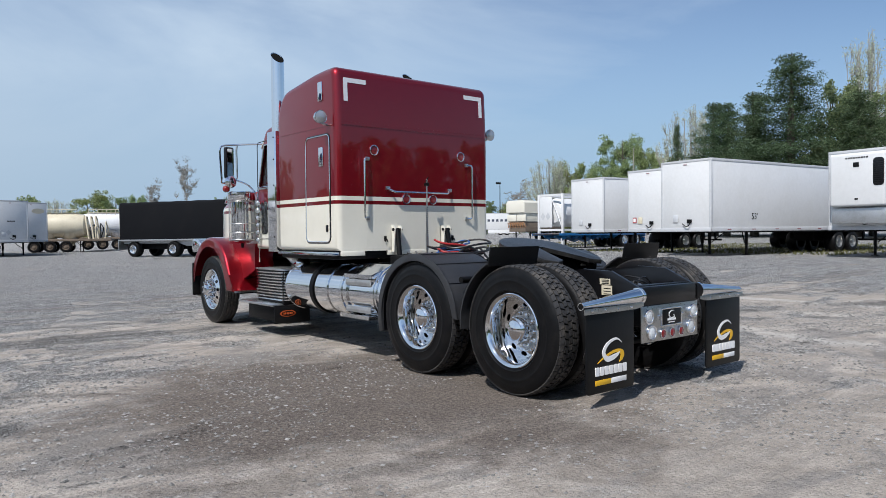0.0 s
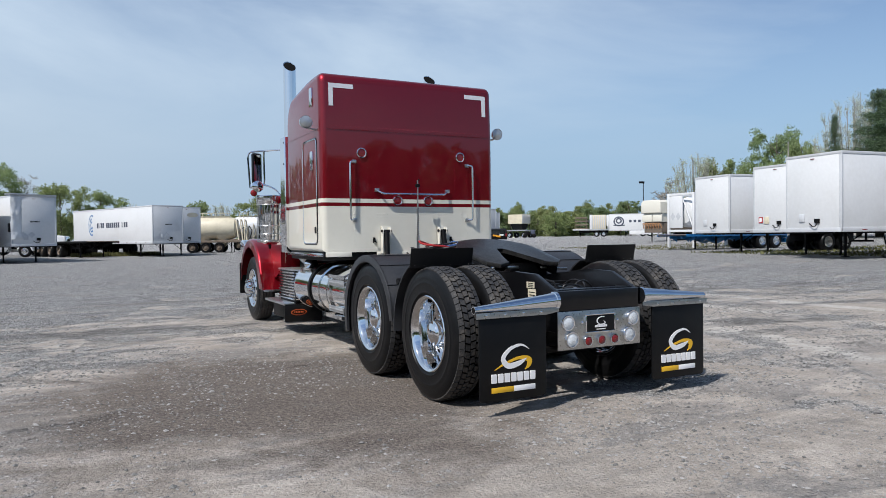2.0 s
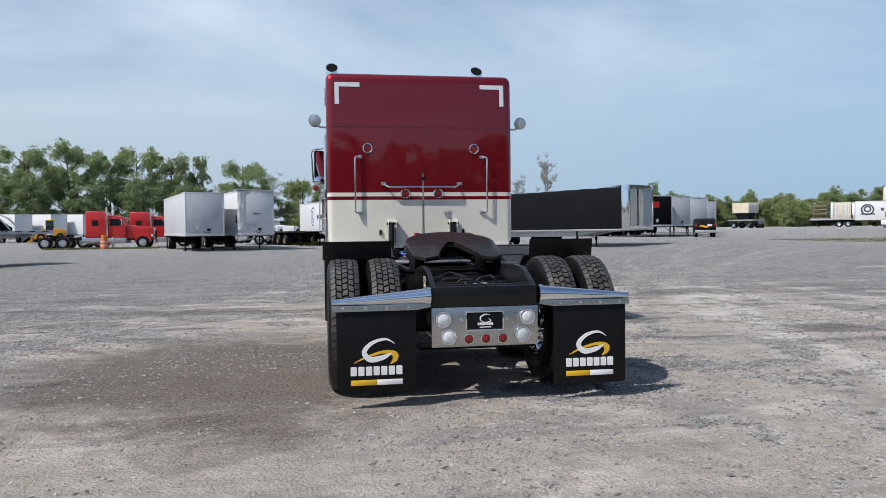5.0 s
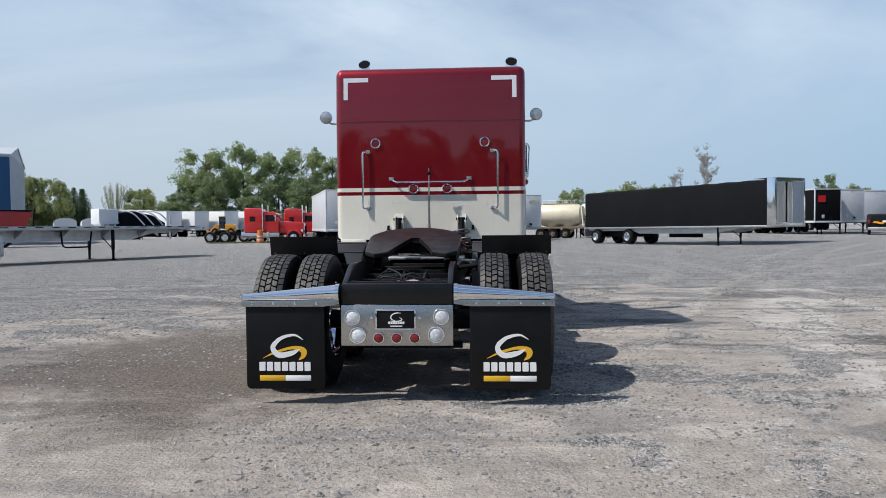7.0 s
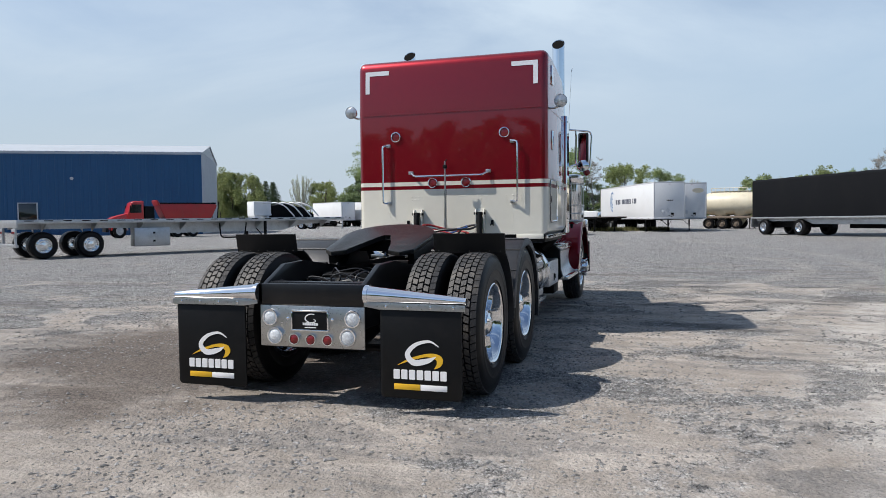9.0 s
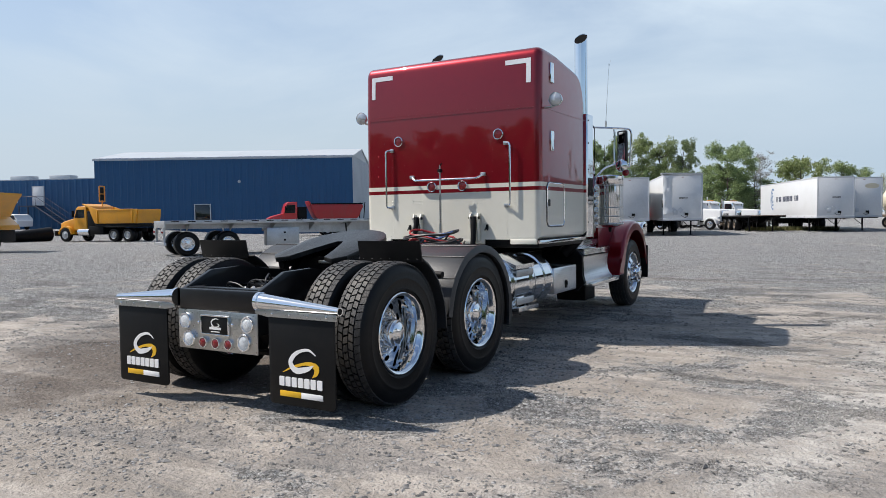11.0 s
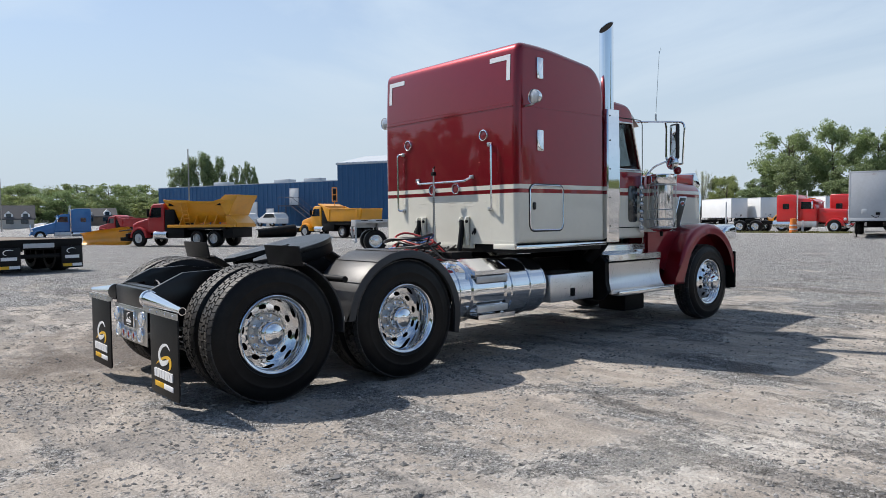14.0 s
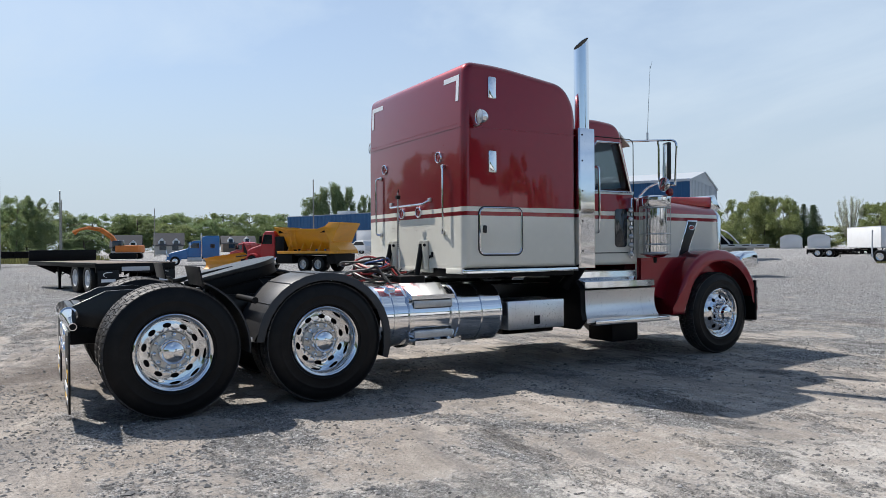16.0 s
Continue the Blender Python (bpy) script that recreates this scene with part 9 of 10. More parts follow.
hall = thing("warehouse", "tall blue metal-clad hall with a pale roof and grey gable", "building", "")
A, B = Vector((-66.0, 43.5)), Vector((-42.0, 57.0))
depth = Vector((-0.49, 0.872)) * 15.2
g0 = -0.2
clad_wall("front_wall", hall, A, B, g0, 8.25, BLUECLAD, 0.75)
clad_wall("gable_wall", hall, B, B + depth, g0, 8.25, GREYCLAD, 0.75)
clad_wall("back_wall", hall, B + depth, A + depth, g0, 8.25, BLUECLAD, 1.5)
clad_wall("end_wall", hall, A + depth, A, g0, 8.25, BLUECLAD, 1.5)
bm = bmesh.new()
tri_v = []
for base in (A, B):
    n_out = (base - (B if base is A else A)).normalized() * 0.02
    tri_v.append([bm.verts.new((*(base + n_out), 8.25)), bm.verts.new((*(base + depth + n_out), 8.25)), bm.verts.new((*(base + depth / 2 + n_out), 9.45))])
for t_ in tri_v:
    bm.faces.new(t_)
bm.faces.new((tri_v[0][0], tri_v[1][0], tri_v[1][2], tri_v[0][2]))
bm.faces.new((tri_v[0][1], tri_v[1][1], tri_v[1][2], tri_v[0][2]))
part("gable_top", bm, GREYCLAD, hall)
bm = bmesh.new()
u_ = (B - A).normalized()
o_ = depth.normalized()
rv = []
for base, e in ((A, -0.12), (B, 0.12)):
    q = base + u_ * e
    rv.append([bm.verts.new((*(q - o_ * 0.12), 8.20)), bm.verts.new((*(q + depth / 2), 9.60)), bm.verts.new((*(q + depth + o_ * 0.12), 8.20)),
               bm.verts.new((*(q - o_ * 0.12), 7.98)), bm.verts.new((*(q + depth / 2), 9.46)), bm.verts.new((*(q + depth + o_ * 0.12), 7.98))])
for i, j in ((0, 1), (1, 2), (3, 4), (4, 5), (0, 3), (2, 5)):
    bm.faces.new((rv[0][i], rv[0][j], rv[1][j], rv[1][i]))
for r_ in rv:
    bm.faces.new((r_[0], r_[1], r_[4], r_[3]))
    bm.faces.new((r_[1], r_[2], r_[5], r_[4]))
part("roof", bm, GREYCLAD, hall, "pale metal roof with a deep white edge")


def on_wall(a, b, s, out=0.06):
    d = (b - a).normalized()
    p = a + d * s + Vector((d.y, -d.x)) * out
    return pose(p.x, p.y, 0, 0, 0, math.degrees(math.atan2(d.y, d.x)))


def wall_door(parent, m, w, z0, z1, mat, name="door"):
    bm = bmesh.new()
    bm_box(bm, -w / 2, w / 2, -0.04, 0.02, z0, z1, 0.01)
    d = part(name, bm, mat, parent)
    d.matrix_basis = m
    bm = bmesh.new()
    for x in (-w / 2 - 0.04, w / 2 + 0.04):
        bm_box(bm, x - 0.05, x + 0.05, -0.07, 0.02, z0, z1 + 0.08)
    bm_box(bm, -w / 2, w / 2, -0.07, 0.02, z1, z1 + 0.08)
    part("door_frame", bm, TRAILERGREY, d)


wall_door(hall, on_wall(A, B, 11.5), 1.6, 0.7, 3.2, DARKGLASS)
bm = bmesh.new()
bm_lathe(bm, [(0.001, 0), (0.15, 0), (0.15, 0.16), (0.001, 0.2)], (0, -0.02, 5.6), (0, -1, 0), 14)
d_ = part("wall_lamp", bm, TRAILERGREY, hall)
d_.matrix_basis = on_wall(A, B, 15.5)

annex = thing("workshop_building", "low long blue metal-clad workshop with rooftop units", "building", "")
C, D = Vector((-97.0, 33.2)), Vector((-66.3, 45.3))
adepth = Vector((-0.37, 0.93)) * 20
clad_wall("front_wall", annex, C, D, g0, 6.25, BLUECLAD, 0.75)
clad_wall("end_wall", annex, C + adepth, C, g0, 6.25, BLUECLAD, 1.5)
clad_wall("back_wall", annex, D + adepth, C + adepth, g0, 6.25, BLUECLAD, 2.0)
bm = bmesh.new()
q_ = [C, D, D + adepth, C + adepth]
bm_prism(bm, [(p.x, p.y) for p in q_], "z", 6.22, 6.34)
part("roof", bm, GREYCLAD, annex)
for s in (9.0, 20.0, 25.0):
    bm = bmesh.new()
    bm_box(bm, -1.3, 1.3, 3.0, 4.4, 6.3, 6.95, 0.05)
    part("rooftop_unit", bm, GREYCLAD, annex).matrix_basis = on_wall(C, D, s)
wall_door(annex, on_wall(C, D, 24.6), 1.3, 3.4, 5.5, TRAILERWHITE)
wall_door(annex, on_wall(C, D, 20.6), 1.1, 0.8, 3.0, TRAILERWHITE)
wall_door(annex, on_wall(C, D, 16.6), 3.6, 0.8, 3.9, TRAILERWHITE, "roller_door")
# outside stair to the upper door
stair = thing("outside_stair", "grey steel outside stair with rails up to a door", "stair", "", on_wall(C, D, 24.6, 0.3))
bm = bmesh.new()
bm_box(bm, -1.2, 0.9, -1.5, 0.0, 3.28, 3.40)
part("landing", bm, GREYBLUE, stair)
for k in range(12):
    bm = bmesh.new()
    bm_box(bm, 0.9 + k * 0.32, 1.2 + k * 0.32, -1.4, -0.2, 3.10 - k * 0.21, 3.14 - k * 0.21)
    part("tread_step", bm, GREYBLUE, stair)
for y in (-1.45, -0.1):
    bm = bmesh.new()
    bm_tube(bm, [(-1.2, y, 4.4), (0.9, y, 4.4), (4.8, y, 1.9)], 0.03, 6)
    bm_tube(bm, [(0.9, y, 3.3), (4.8, y, 0.75)], 0.07, 6)
    for x, z in ((-1.2, 3.3), (0.9, 3.3), (2.8, 2.05), (4.8, 0.8)):
        bm_tube(bm, [(x, y, z), (x, y, z + 1.1)], 0.025, 5)
    bm_tube(bm, [(-1.1, y, 0.6), (-1.1, y, 3.3)], 0.07, 6)
    part("hand_rail", bm, GREYBLUE, stair)


def house(x, y, a, w, d, h, peak, wall=None):
    ob = thing("house", "small grey gabled house with white dormers behind trees", "house", "houses", at_ground(x, y, a))
    bm = bmesh.new()
    bm_box(bm, -w / 2, w / 2, -d / 2, d / 2, 0, h)
    part("wall", bm, wall or HOUSEWALL, ob)
    bm = bmesh.new()
    bm_prism(bm, [(-d / 2 - 0.4, h - 0.1), (0, peak), (d / 2 + 0.4, h - 0.1), (d / 2 + 0.4, h + 0.15), (0, peak + 0.3), (-d / 2 - 0.4, h + 0.15)], "x", -w / 2 - 0.3, w / 2 + 0.3)
    part("roof", bm, ROOFING, ob)
    bm = bmesh.new()
    for s in (-1, 1):
        bm_prism(bm, [(-d / 2, h), (d / 2, h), (0, peak)], "x", s * (w / 2 - 0.1) - 0.05, s * (w / 2 - 0.1) + 0.05)
    part("gable", bm, wall or HOUSEWALL, ob)
    for k in (-1, 1):
        bm = bmesh.new()
        bm_prism(bm, [(k * w * 0.25 - 0.8, h), (k * w * 0.25 - 0.8, h + 1.0), (k * w * 0.25, h + 1.8), (k * w * 0.25 + 0.8, h + 1.0), (k * w * 0.25 + 0.8, h)], "y", -d / 2, -d / 2 + 2.5)
        dormer = part("dormer", bm, TRAILERWHITE, ob)
        bm = bmesh.new()
        bm_box(bm, k * w * 0.25 - 0.45, k * w * 0.25 + 0.45, -d / 2 - 0.05, -d / 2 - 0.01, h + 0.3, h + 1.2)
        part("pane", bm, DARKGLASS, dormer)
        bm = bmesh.new()
        bm_box(bm, k * w * 0.22 - 0.7, k * w * 0.22 + 0.7, -d / 2 - 0.05, -d / 2 - 0.01, 1.0, 2.3)
        part("window", bm, DARKGLASS, ob)


house(-172, 19, 80, 6.2, 5.4, 2.0, 4.7)
house(-170, 28, 80, 6.2, 5.4, 2.0, 4.7)
house(-178, 46, 82, 8, 5, 2.1, 3.9, WOODDECK)

# ---- trees and scrub ----
def trunk_mesh(h, r, limbs, rng, spread):
    bm = bmesh.new()
    lean = rng.uniform(-0.05, 0.05) * h
    bm_tube(bm, [(0, 0, -0.2), (lean * 0.3, 0, h * 0.3), (lean * 0.6, 0.02 * h, h * 0.6), (lean, 0.03 * h, h * 0.96)], [r, r * 0.75, r * 0.45, r * 0.08], 8)
    tips = []
    for k in range(limbs):
        z = h * rng.uniform(0.25, 0.85)
        a, out = rng.uniform(0, 6.28), spread * rng.uniform(0.5, 1.0) * (1.1 - 0.5 * z / h)
        p0 = Vector((lean * z / h, 0, z))
        p2 = p0 + Vector((math.cos(a) * out, math.sin(a) * out, out * rng.uniform(0.5, 1.3)))
        p2.z = min(p2.z, h * 0.98)
        p1 = p0.lerp(p2, 0.5) + Vector((0, 0, -0.08 * out))
        bm_tube(bm, [p0, p1, p2], [r * 0.30, r * 0.18, r * 0.03], 5, False)
        tips += [p1, p2]
    return bm, tips


def leaves_mesh(centres, per, spread, size, rng, flat=0.8, thin=1.0):
    """Small leaf faces in tight clumps, so that sky shows between the clumps."""
    verts, faces = [], []
    for c, s in centres:
        for _ in range(per):
            o = Vector((rng.gauss(0, 1), rng.gauss(0, 1), rng.gauss(0, 1))).normalized() * (rng.random() ** 0.45) * spread * s
            o.z *= flat
            u = Vector((rng.gauss(0, 1), rng.gauss(0, 1), rng.gauss(0, 1))).normalized()
            w = u.cross(Vector((rng.gauss(0, 1), rng.gauss(0, 1), rng.gauss(0, 1)))).normalized()
            k = size * rng.uniform(0.6, 1.2)
            p = c + o
            i = len(verts)
            verts += [p - u * k * 0.5, p + w * k * 0.36 * thin, p + u * k * 0.55, p - w * k * 0.34 * thin]
            faces.append((i, i + 1, i + 2, i + 3))
    mesh = bpy.data.meshes.new("crown")
    mesh.from_pydata(verts, [], faces)
    return mesh


def leaf_tree(seed, h, r, leaf, bark, clumps, per, size, spread, low=0.22, name="tree", label="", limbs=14, trunk=0.02):
    rng = random.Random(seed)
    ob = thing(name, label, "tree")
    bm, tips = trunk_mesh(h, max(0.06, h * trunk), limbs, rng, r)
    part("trunk", bm, bark, ob)
    # boughs first, then clumps round each bough, so that the outline is lobed
    boughs = []
    for k in range(max(9, clumps // 9)):
        z = rng.uniform(low, 0.97)
        wide = math.sin(math.pi * min(1, max(0.08, (1.04 - z) / (1.04 - low))) ** 0.75) ** 0.55
        a, d = rng.uniform(0, 6.28), (0.25 + 0.75 * math.sqrt(rng.random())) * wide * r * 0.92
        boughs.append((Vector((math.cos(a) * d, math.sin(a) * d, z * h)), rng.uniform(0.5, 1.0)))
    centres = []
    while len(centres) < clumps:
        c0, s0 = boughs[rng.randrange(len(boughs))]
        o = Vector([max(-1.7, min(1.7, rng.gauss(0, 1))) for _ in range(3)]) * s0 * r * 0.17
        centres.append((c0 + o, rng.uniform(0.5, 1.15)))
    mesh = leaves_mesh(centres, per, spread, size, rng)
    mesh.materials.append(leaf)
    crown = new("crown", mesh)
    crown.parent = ob
    return ob


def pine_tree(seed, h, r, label):
    rng = random.Random(seed)
    ob = thing("tree", label, "tree")
    bm = bmesh.new()
    bm_tube(bm, [(0, 0, -0.2), (0, 0, h * 0.5), (0.1, 0, h)], [h * 0.02, h * 0.013, 0.02], 8)
    part("trunk", bm, BARK, ob)
    centres = []
    n_ = 34
    for k in range(n_):
        f = (k + rng.uniform(0, 0.6)) / n_
        z = h * (0.05 + 0.93 * f)
        reach = r * (1 - f) ** 0.72 * rng.uniform(0.80, 1.18) + 0.12
        for _ in range(int(5 + 7 * (1 - f))):
            a = rng.uniform(0, 6.28)
            long = reach * rng.uniform(0.6, 1.1)
            steps_ = max(2, int(long / 0.5))
            for q in range(steps_ + 1):
                d = long * (q + 0.4) / (steps_ + 0.4)
                side_ = rng.uniform(-0.22, 0.22) * d
                centres.append((Vector((math.cos(a) * d - math.sin(a) * side_, math.sin(a) * d + math.cos(a) * side_, z + 0.06 * long + 0.12 * d - 0.10 * rng.random() * d)), 0.6 + 0.5 * (1 - d / (long + 0.3))))
    mesh = leaves_mesh(centres, 46, 0.50, 0.17, rng, 0.75, 0.34)
    mesh.materials.append(NEEDLE)
    crown = new("crown", mesh)
    crown.parent = ob
    return ob


def bare_tree(seed, h, r, label, leafy=0.4, limbs=22):
    """A tree of many fine twigs with few or small leaves."""
    rng = random.Random(seed)
    ob = thing("tree", label, "tree")
    bm, tips = trunk_mesh(h, h * 0.014, limbs, rng, r)
    centres = []
    for t_ in tips:
        for _ in range(5):
            q = t_ + Vector((rng.uniform(-1, 1), rng.uniform(-1, 1), rng.uniform(0.1, 1.3))) * r * 0.28
            bm_tube(bm, [t_, t_.lerp(q, 0.5) + Vector((rng.uniform(-0.06, 0.06), rng.uniform(-0.06, 0.06), 0)), q], [0.040, 0.026, 0.010], 4, False)
            centres += [(q, rng.uniform(0.6, 1.2)), (t_.lerp(q, 0.6), rng.uniform(0.5, 0.9))]
    part("trunk", bm, PALEBARK, ob)
    mesh = leaves_mesh(centres, int(12 * leafy) + 3, 0.42, 0.14, rng)
    mesh.materials.append(TWIG)
    crown = new("crown", mesh)
    crown.parent = ob
    return ob


def vase_tree(seed, h, r, label):
    """Many upright branches fanning out to a round crown, the tips dotted with small pale leaves."""
    rng = random.Random(seed)
    ob = thing("tree", label, "tree")
    bm = bmesh.new()
    bm_tube(bm, [(0, 0, -0.2), (0, 0, h * 0.10), (0.05, 0, h * 0.24)], [h * 0.017, h * 0.014, h * 0.012], 8)
    centres = []
    for k in range(46):
        a, f = rng.uniform(0, 6.28), math.sqrt(rng.random())
        out = r * 0.93 * f
        top = h * (0.52 + 0.45 * math.sqrt(max(0.0, 1 - f * f))) * rng.uniform(0.93, 1.04)
        z0 = h * rng.uniform(0.10, 0.24)
        p0, p3 = Vector((0, 0, z0)), Vector((math.cos(a) * out, math.sin(a) * out, top))
        p1 = Vector((p3.x * 0.50, p3.y * 0.50, z0 + (top - z0) * 0.33))
        p2 = Vector((p3.x * 0.86, p3.y * 0.86, z0 + (top - z0) * 0.70))
        bm_tube(bm, [p0, p1, p2, p3], [h * 0.0055, h * 0.0040, h * 0.0024, h * 0.0010], 4, False)
        for q in range(16):
            u = rng.uniform(0.25, 0.98)
            c = p0.lerp(p1, u / 0.33) if u < 0.33 else p1.lerp(p2, (u - 0.33) / 0.37) if u < 0.70 else p2.lerp(p3, (u - 0.70) / 0.30)
            b = rng.uniform(0, 6.28)
            e = c + Vector((math.cos(b) * 0.26, math.sin(b) * 0.26, 0.75)) * rng.uniform(0.5, 1.25) * h * 0.085
            bm_tube(bm, [c, c.lerp(e, 0.5) + Vector((math.cos(b) * 0.05, math.sin(b) * 0.05, -0.03)), e], [h * 0.0017, h * 0.0012, h * 0.0006], 3, False)
            centres += [(e, rng.uniform(0.7, 1.2)), (c.lerp(e, 0.55), rng.uniform(0.5, 1.0))]
    part("trunk", bm, PALEBARK, ob)
    mesh = leaves_mesh(centres, 11, 0.32, 0.10, rng)
    mesh.materials.append(LEAFPALE)
    crown = new("crown", mesh)
    crown.parent = ob
    return ob


KINDS = {
    "leaf": [leaf_tree(k, 12, 4.0, LEAF if k % 2 else LEAFDARK, BARK, 420, 74, 0.21, 0.72, 0.10, label="broad green leafy tree at the edge of the lot") for k in (1, 2, 3)],
    "dark": [leaf_tree(k, 8, 3.0, LEAFDARK, BARK, 250, 60, 0.22, 0.68, 0.05, label="dense dark green tree below taller ones") for k in (11, 12)],
    "scrub": [leaf_tree(k, 7, 3.4, SCRUB, BARK, 260, 64, 0.21, 0.68, 0.02, label="yellow-green scrubby tree in a hedge") for k in (21, 22, 23)],
    "pale": [vase_tree(k, 12, 3.6, "tree just coming into pale leaf on upright branches") for k in (31, 32)],
    "pine": [pine_tree(k, 12, 3.2, "broad dark green pine with soft upswept boughs") for k in (41, 42)],
    "bare": [bare_tree(k, 12, 2.4, "nearly bare thin tree with fine twigs") for k in (51, 52)],
}
SIZES = {"leaf": (12, 4.0), "dark": (8, 3.0), "scrub": (7, 3.4), "pale": (12, 3.6), "pine": (12, 3.2), "bare": (12, 2.4)}
USED = {}
spin = random.Random(9)


def plant(kind, places):
    for x, y, h, r in places:
        protos = KINDS[kind]
        h0, r0 = SIZES[kind]
        k = spin.randrange(len(protos))
        h -= ground_z(x, y)
        m = at_ground(x, y, spin.uniform(0, 360)) @ Matrix.Diagonal((r / r0, r / r0, h / h0, 1))
        if not USED.get((kind, k)):
            USED[kind, k] = True
            protos[k].matrix_basis = m
        else:
            ob = copy_thing(protos[k], m)
            ob.matrix_basis = m


plant("pine", [(60.7, 26.9, 17.5, 7.6), (60.5, 21.0, 13.2, 5.6), (62.0, 31, 14.9, 6.0), (63.0, 34.4, 14.4, 5.2), (64.5, 36.6, 15.0, 5.4), (62.8, 40, 13.0, 1.7), (66, 33, 13.2, 5.4), (66, 39.6, 9.6, 3.4), (59, 17, 12.0, 5.0)])
plant("pine", [(-76, 172, 12.4, 3.3), (-93, 157, 10.9, 3.3), (-92, 152, 11.0, 2.9), (-65, 149, 10.9, 2.8), (-87, 185, 8.1, 3.3), (-95, 153, 11.9, 3.2), (-94, 159, 11.0, 3.0)])
plant("leaf", [(64, 25, 14.7, 3.3), (63, 21, 13.2, 3.2), (87, 65, 16.3, 4.4), (82, 57, 13.4, 3.5), (35, 136, 9.1, 2.1), (34, 147, 8.9, 3.1), (21, 163, 9.3, 3.3), (-16, 135, 14.6, 5.3), (2, 161, 11.6, 4.6), (28, 203, 11.7, 2.3)])
plant("leaf", [(-60, 150, 18.7, 6.6), (-54, 157, 20.8, 6.1), (-47, 159, 18.5, 4.7), (-42, 161, 19.5, 5.4), (-35, 163, 18.9, 5.4), (-30, 163, 17.9, 3.8)])
plant("dark", [(-167, 62, 13.6, 3.2), (-166, 64, 16.2, 2.6), (-165, 66, 17.2, 2.8), (-164.5, 68, 16.6, 2.6), (-164, 70, 16.3, 2.6), (-162, 74, 14.9, 2.0), (-160.5, 76, 15.2, 1.6), (-160, 78, 14.0, 1.5)])
plant("leaf", [(-222, 74, 9.0, 5.7), (-231, 28, 12.4, 6.6), (-230, 38, 12.9, 7.6), (-220, 48, 11.0, 6.4), (-209, 58, 12.0, 6.2), (-222, 70, 9.6, 4.7)])
plant("leaf", [(-181, -3, 13.6, 3.7), (-181, 2, 13.5, 4.2), (-236, 11, 11.4, 5.7), (-238, 26, 12.8, 5.7), (128, 141, 10.0, 4.3), (47, 126, 8.4, 1.6), (65, 133, 10.2, 2.4), (76, 144, 9.2, 2.4)])
plant("dark", [(-48, 148, 10.6, 4.6), (-57, 145, 11.6, 4.6), (-38, 151, 11.4, 5.0), (-30, 152, 10.5, 5.0), (-64, 146, 9.0, 4.5), (-12, 140, 8.0, 5.0), (-20, 150, 8.5, 5.0)])
plant("scrub", [(87, 72, 12.4, 3.8), (89, 78, 12.2, 3.5), (31, 155, 9.6, 5.1), (-6, 161, 12.4, 5.3), (-103, 217, 9.1, 4.8), (-97, 145, 11.3, 3.6), (-92, 145, 11.6, 3.9), (-81, 163, 10.2, 4.2), (-101, 138, 11.8, 3.5), (-101, 146, 12.5, 4.0), (-97, 149, 12.5, 3.6), (-86, 171, 11.1, 3.9), (-92, 128, 8.1, 3.2)])
plant("scrub", [(99, 178, 8.4, 3.3), (106, 174, 9.3, 4.2), (112, 170, 9.8, 3.7), (112, 154, 9.1, 4.3), (94, 128, 6.2, 3.3), (127, 160, 10.1, 3.7), (132, 156, 10.1, 3.7), (118, 184, 8.9, 5.3), (126, 179, 9.4, 5.3), (126, 162, 8.6, 4.7), (101, 137, 6.0, 4.2)])
plant("pale", [(79, 48.2, 18.0, 5.0), (68, 22.6, 20.0, 4.6), (76, 70, 13.0, 4.6), (26, 162, 9.4, 4.0), (10, 196, 11.2, 3.2), (-25, 168, 13.0, 3.5), (-90, 167, 13.5, 3.9)])
plant("bare", [(97, 97, 12.0, 2.5), (43, 133, 16.1, 2.3), (40, 143, 12.7, 1.9), (-11, 142, 13.0, 2.9), (123, 126, 11.6, 3.6)])
# belt of trees behind the houses
belt = random.Random(12)
for k in range(26):
    plant("leaf" if k % 2 else "scrub", [(-244 + belt.uniform(-8, 8), -60 + k * 7.0, belt.uniform(10.5, 15.0), belt.uniform(5.6, 8.0))])
# hedge line closing the lot all round, low and ragged
rim_rng = random.Random(4)
for k in range(70):
    a = radians(-50 + k * 3.1)
    d = rim_rng.uniform(195, 235)
    plant("scrub" if k % 3 else "dark", [(round(math.sin(-a + 0.6) * d), round(math.cos(-a + 0.6) * d + 20), rim_rng.uniform(4.5, 8.5), rim_rng.uniform(5.5, 8.0))])

# tall trees to the south and west, which the paint mirrors
for k in range(46):
    a = radians(112 + k * 3.0)
    d = rim_rng.uniform(66, 80)
    plant("dark" if k % 3 else "leaf", [(round(math.sin(a) * d), round(math.cos(a) * d), rim_rng.uniform(9.5, 14), rim_rng.uniform(4.8, 6.5))])

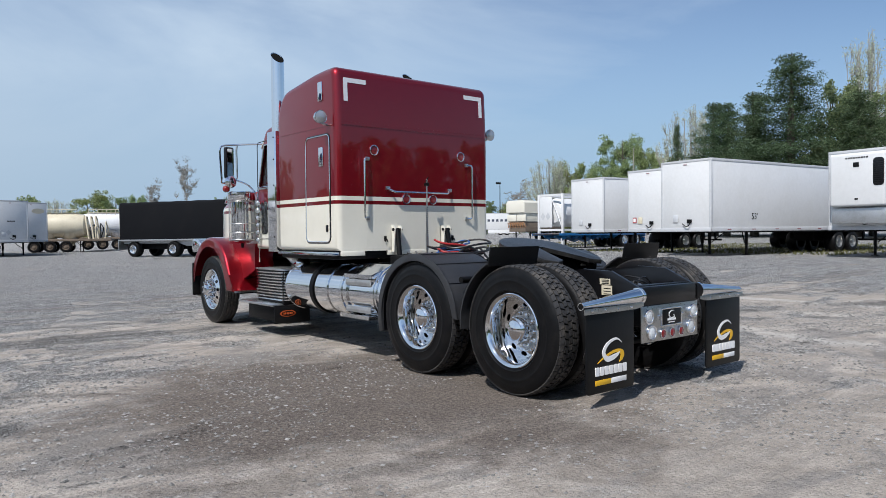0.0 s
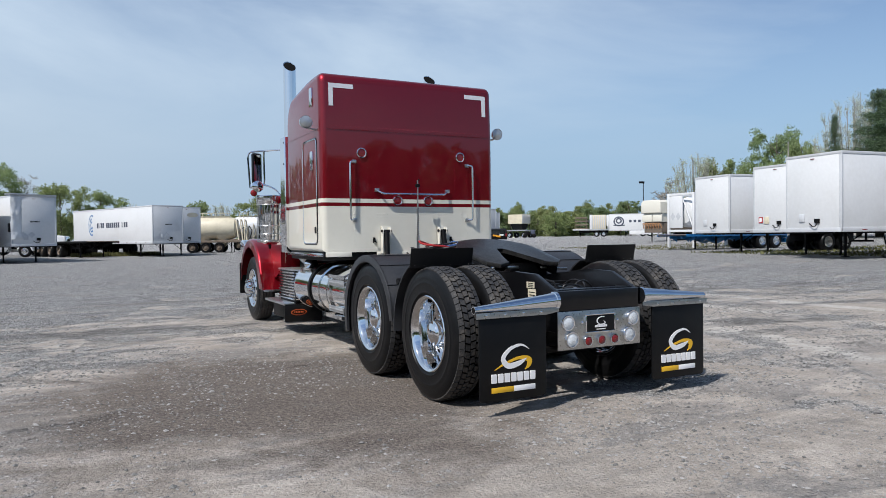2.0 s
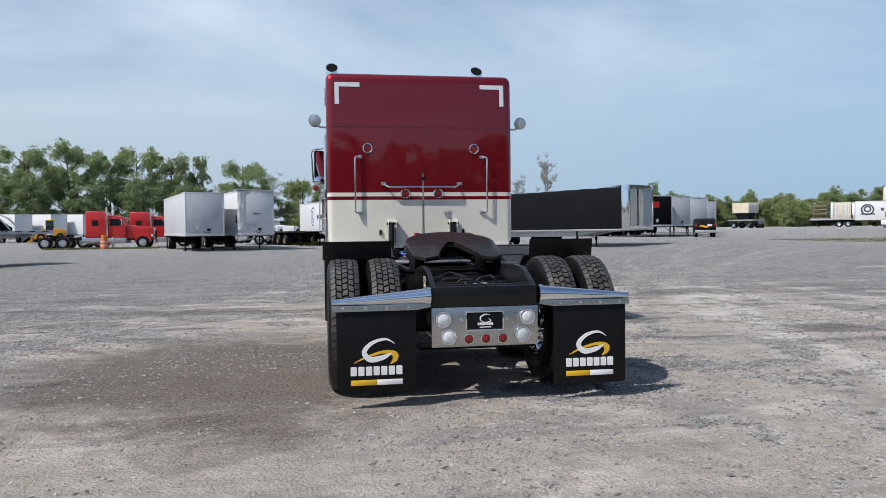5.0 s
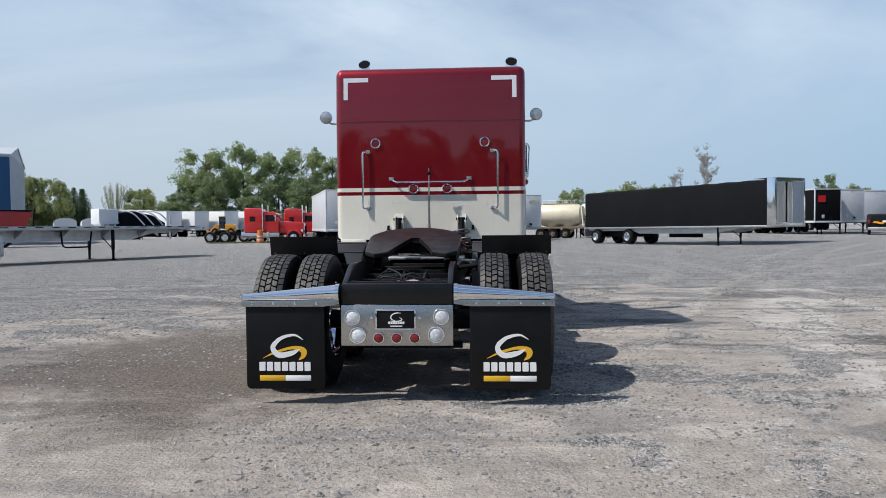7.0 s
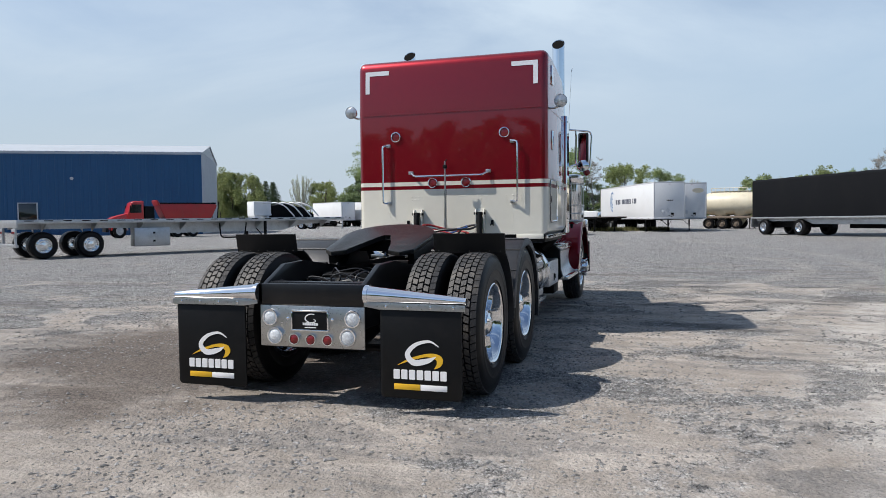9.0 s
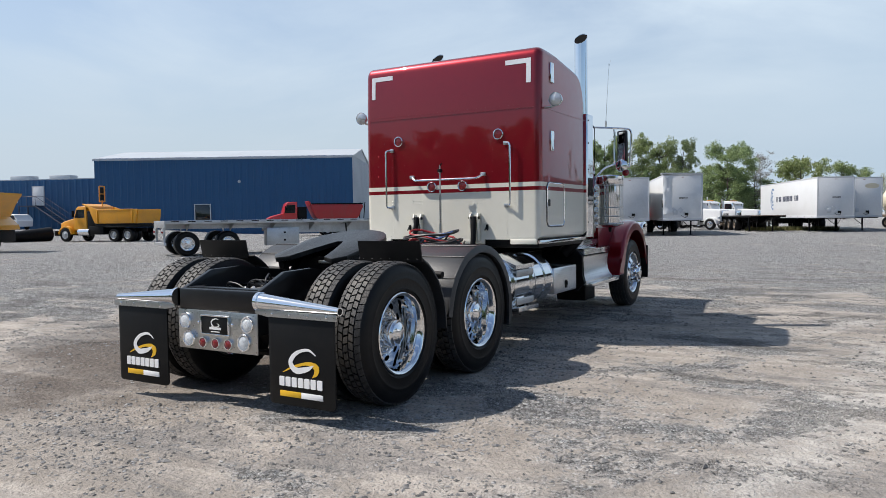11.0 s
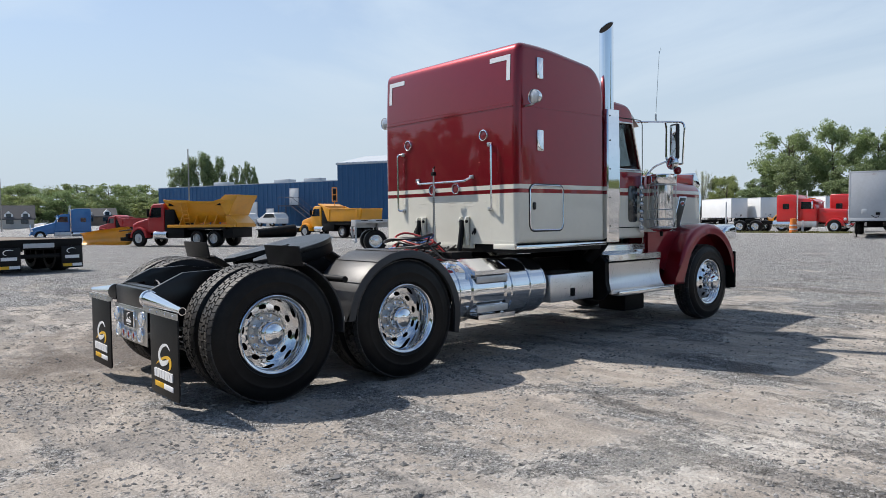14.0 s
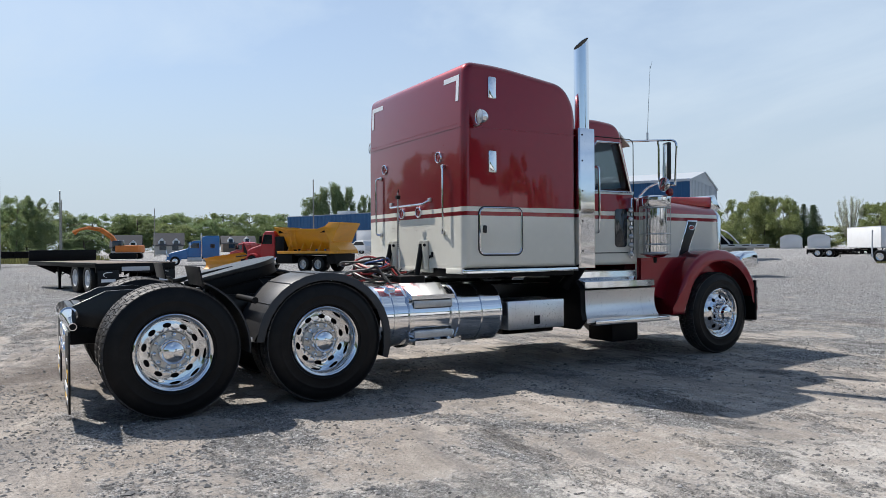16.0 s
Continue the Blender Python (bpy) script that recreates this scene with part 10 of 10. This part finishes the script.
# dry grass tufts along the strips under the parked trucks
def grass_strip(x0, x1, y0, y1, count, seed, h=0.3):
    rng = random.Random(seed)
    verts, faces = [], []
    for _ in range(count):
        x, y = rng.uniform(x0, x1), rng.uniform(y0, y1)
        z = ground_z(x, y)
        a = rng.uniform(0, 6.28)
        w, t_ = rng.uniform(0.03, 0.08), rng.uniform(0.4, 1.0) * h
        i = len(verts)
        dx, dy = math.cos(a) * w, math.sin(a) * w
        lx, ly = rng.uniform(-0.1, 0.1), rng.uniform(-0.1, 0.1)
        verts += [(x - dx, y - dy, z - 0.02), (x + dx, y + dy, z - 0.02), (x + lx, y + ly, z + t_)]
        faces.append((i, i + 1, i + 2))
    mesh = bpy.data.meshes.new("grass")
    mesh.from_pydata(verts, [], faces)
    mesh.materials.append(GRASS)
    tagged(new("grass", mesh), "dry green and straw-coloured grass tufts along the gravel", "grass", kind="stuff")


grass_strip(-24, -15, 57.0, 58.4, 1500, 1, 0.2)
grass_strip(-4, 3, 62, 66, 2500, 2, 0.4)
grass_strip(26, 45, 9, 24, 3500, 3, 0.14)
grass_strip(30, 48, 30, 42, 1800, 4, 0.12)
# hedge closing the view north-east, behind the far trailers
for k in range(15):
    plant("scrub" if k % 3 else "dark", [(92 + 5.5 * k, 186 - 5.5 * k, rim_rng.uniform(7.5, 10.0), rim_rng.uniform(5.0, 6.5))])

grass_strip(-135, -86, -14, 8, 16000, 5, 1.0)


# ---- loose stones on the lot ----
def stone_material():
    m, n, l, p = shader("loose_stone")
    isle = n.new("ShaderNodeNewGeometry")
    tone = n.new("ShaderNodeMapRange")
    tone.inputs["To Min"].default_value, tone.inputs["To Max"].default_value = 0.42, 1.20
    l.new(isle.outputs["Random Per Island"], tone.inputs["Value"])
    grain = n.new("ShaderNodeTexNoise")
    grain.inputs["Scale"].default_value, grain.inputs["Detail"].default_value = 120.0, 4.0
    both = n.new("ShaderNodeMath")
    both.operation = "MULTIPLY"
    l.new(tone.outputs["Result"], both.inputs[0])
    l.new(grain.outputs["Fac"], both.inputs[1])
    tint = n.new("ShaderNodeVectorMath")
    tint.operation = "SCALE"
    tint.inputs[0].default_value = (0.56, 0.545, 0.525)
    l.new(both.outputs[0], tint.inputs["Scale"])
    l.new(tint.outputs["Vector"], p.inputs["Base Color"])
    p.inputs["Roughness"].default_value = 0.9
    p.inputs["Specular IOR Level"].default_value = 0.2
    return m


PEBBLE = stone_material()


def scatter_stones(count, seed, x0, x1, y0, y1, lo, hi):
    rng = np.random.default_rng(seed)
    # stones gather in drifts
    verts, faces = [], []
    made = 0
    while made < count:
        x, y = rng.uniform(x0, x1), rng.uniform(y0, y1)
        drift = noise.noise(Vector((x * 0.55, y * 0.55, 1.7))) + 0.6 * noise.noise(Vector((x * 2.1, y * 2.1, 5.0)))
        if drift < rng.uniform(-0.5, 0.6):
            continue
        # few lie on the damp earth
        if math.hypot(x + 2.1, y - 1.75) < 2.4 and rng.random() < 0.6:
            continue
        made += 1
        r = lo + (hi - lo) * rng.random() ** 3.2
        a = rng.uniform(0, 6.28)
        ca, sa = math.cos(a), math.sin(a)
        sx, sy, sz = r * rng.uniform(0.8, 1.5), r * rng.uniform(0.6, 1.1), r * rng.uniform(0.32, 0.60)
        z = ground_z(x, y) + sz * 0.30
        i = len(verts)
        for u, v, w in ((1, 0, 0.1), (0.2, 1, -0.1), (-1, 0.2, 0), (-0.1, -1, 0.1), (0.15, 0.1, 1), (0, 0, -1)):
            px, py = u * sx * rng.uniform(0.8, 1.1), v * sy * rng.uniform(0.8, 1.1)
            verts.append((x + px * ca - py * sa, y + px * sa + py * ca, z + w * sz))
        for f in ((0, 1, 4), (1, 2, 4), (2, 3, 4), (3, 0, 4), (1, 0, 5), (2, 1, 5), (3, 2, 5), (0, 3, 5)):
            faces.append(tuple(i + k for k in f))
    mesh = bpy.data.meshes.new("loose_gravel")
    mesh.from_pydata(verts, [], faces)
    mesh.materials.append(PEBBLE)
    tagged(new("loose_gravel", mesh), "loose grey and pale crushed stones lying on the lot", "gravel", kind="stuff")


scatter_stones(38000, 5, -6.5, 8, -3.5, 5, 0.005, 0.021)
scatter_stones(48000, 3, -9, 13, -3.5, 10, 0.004, 0.020)
scatter_stones(16000, 4, -24, 26, -2, 28, 0.007, 0.034)
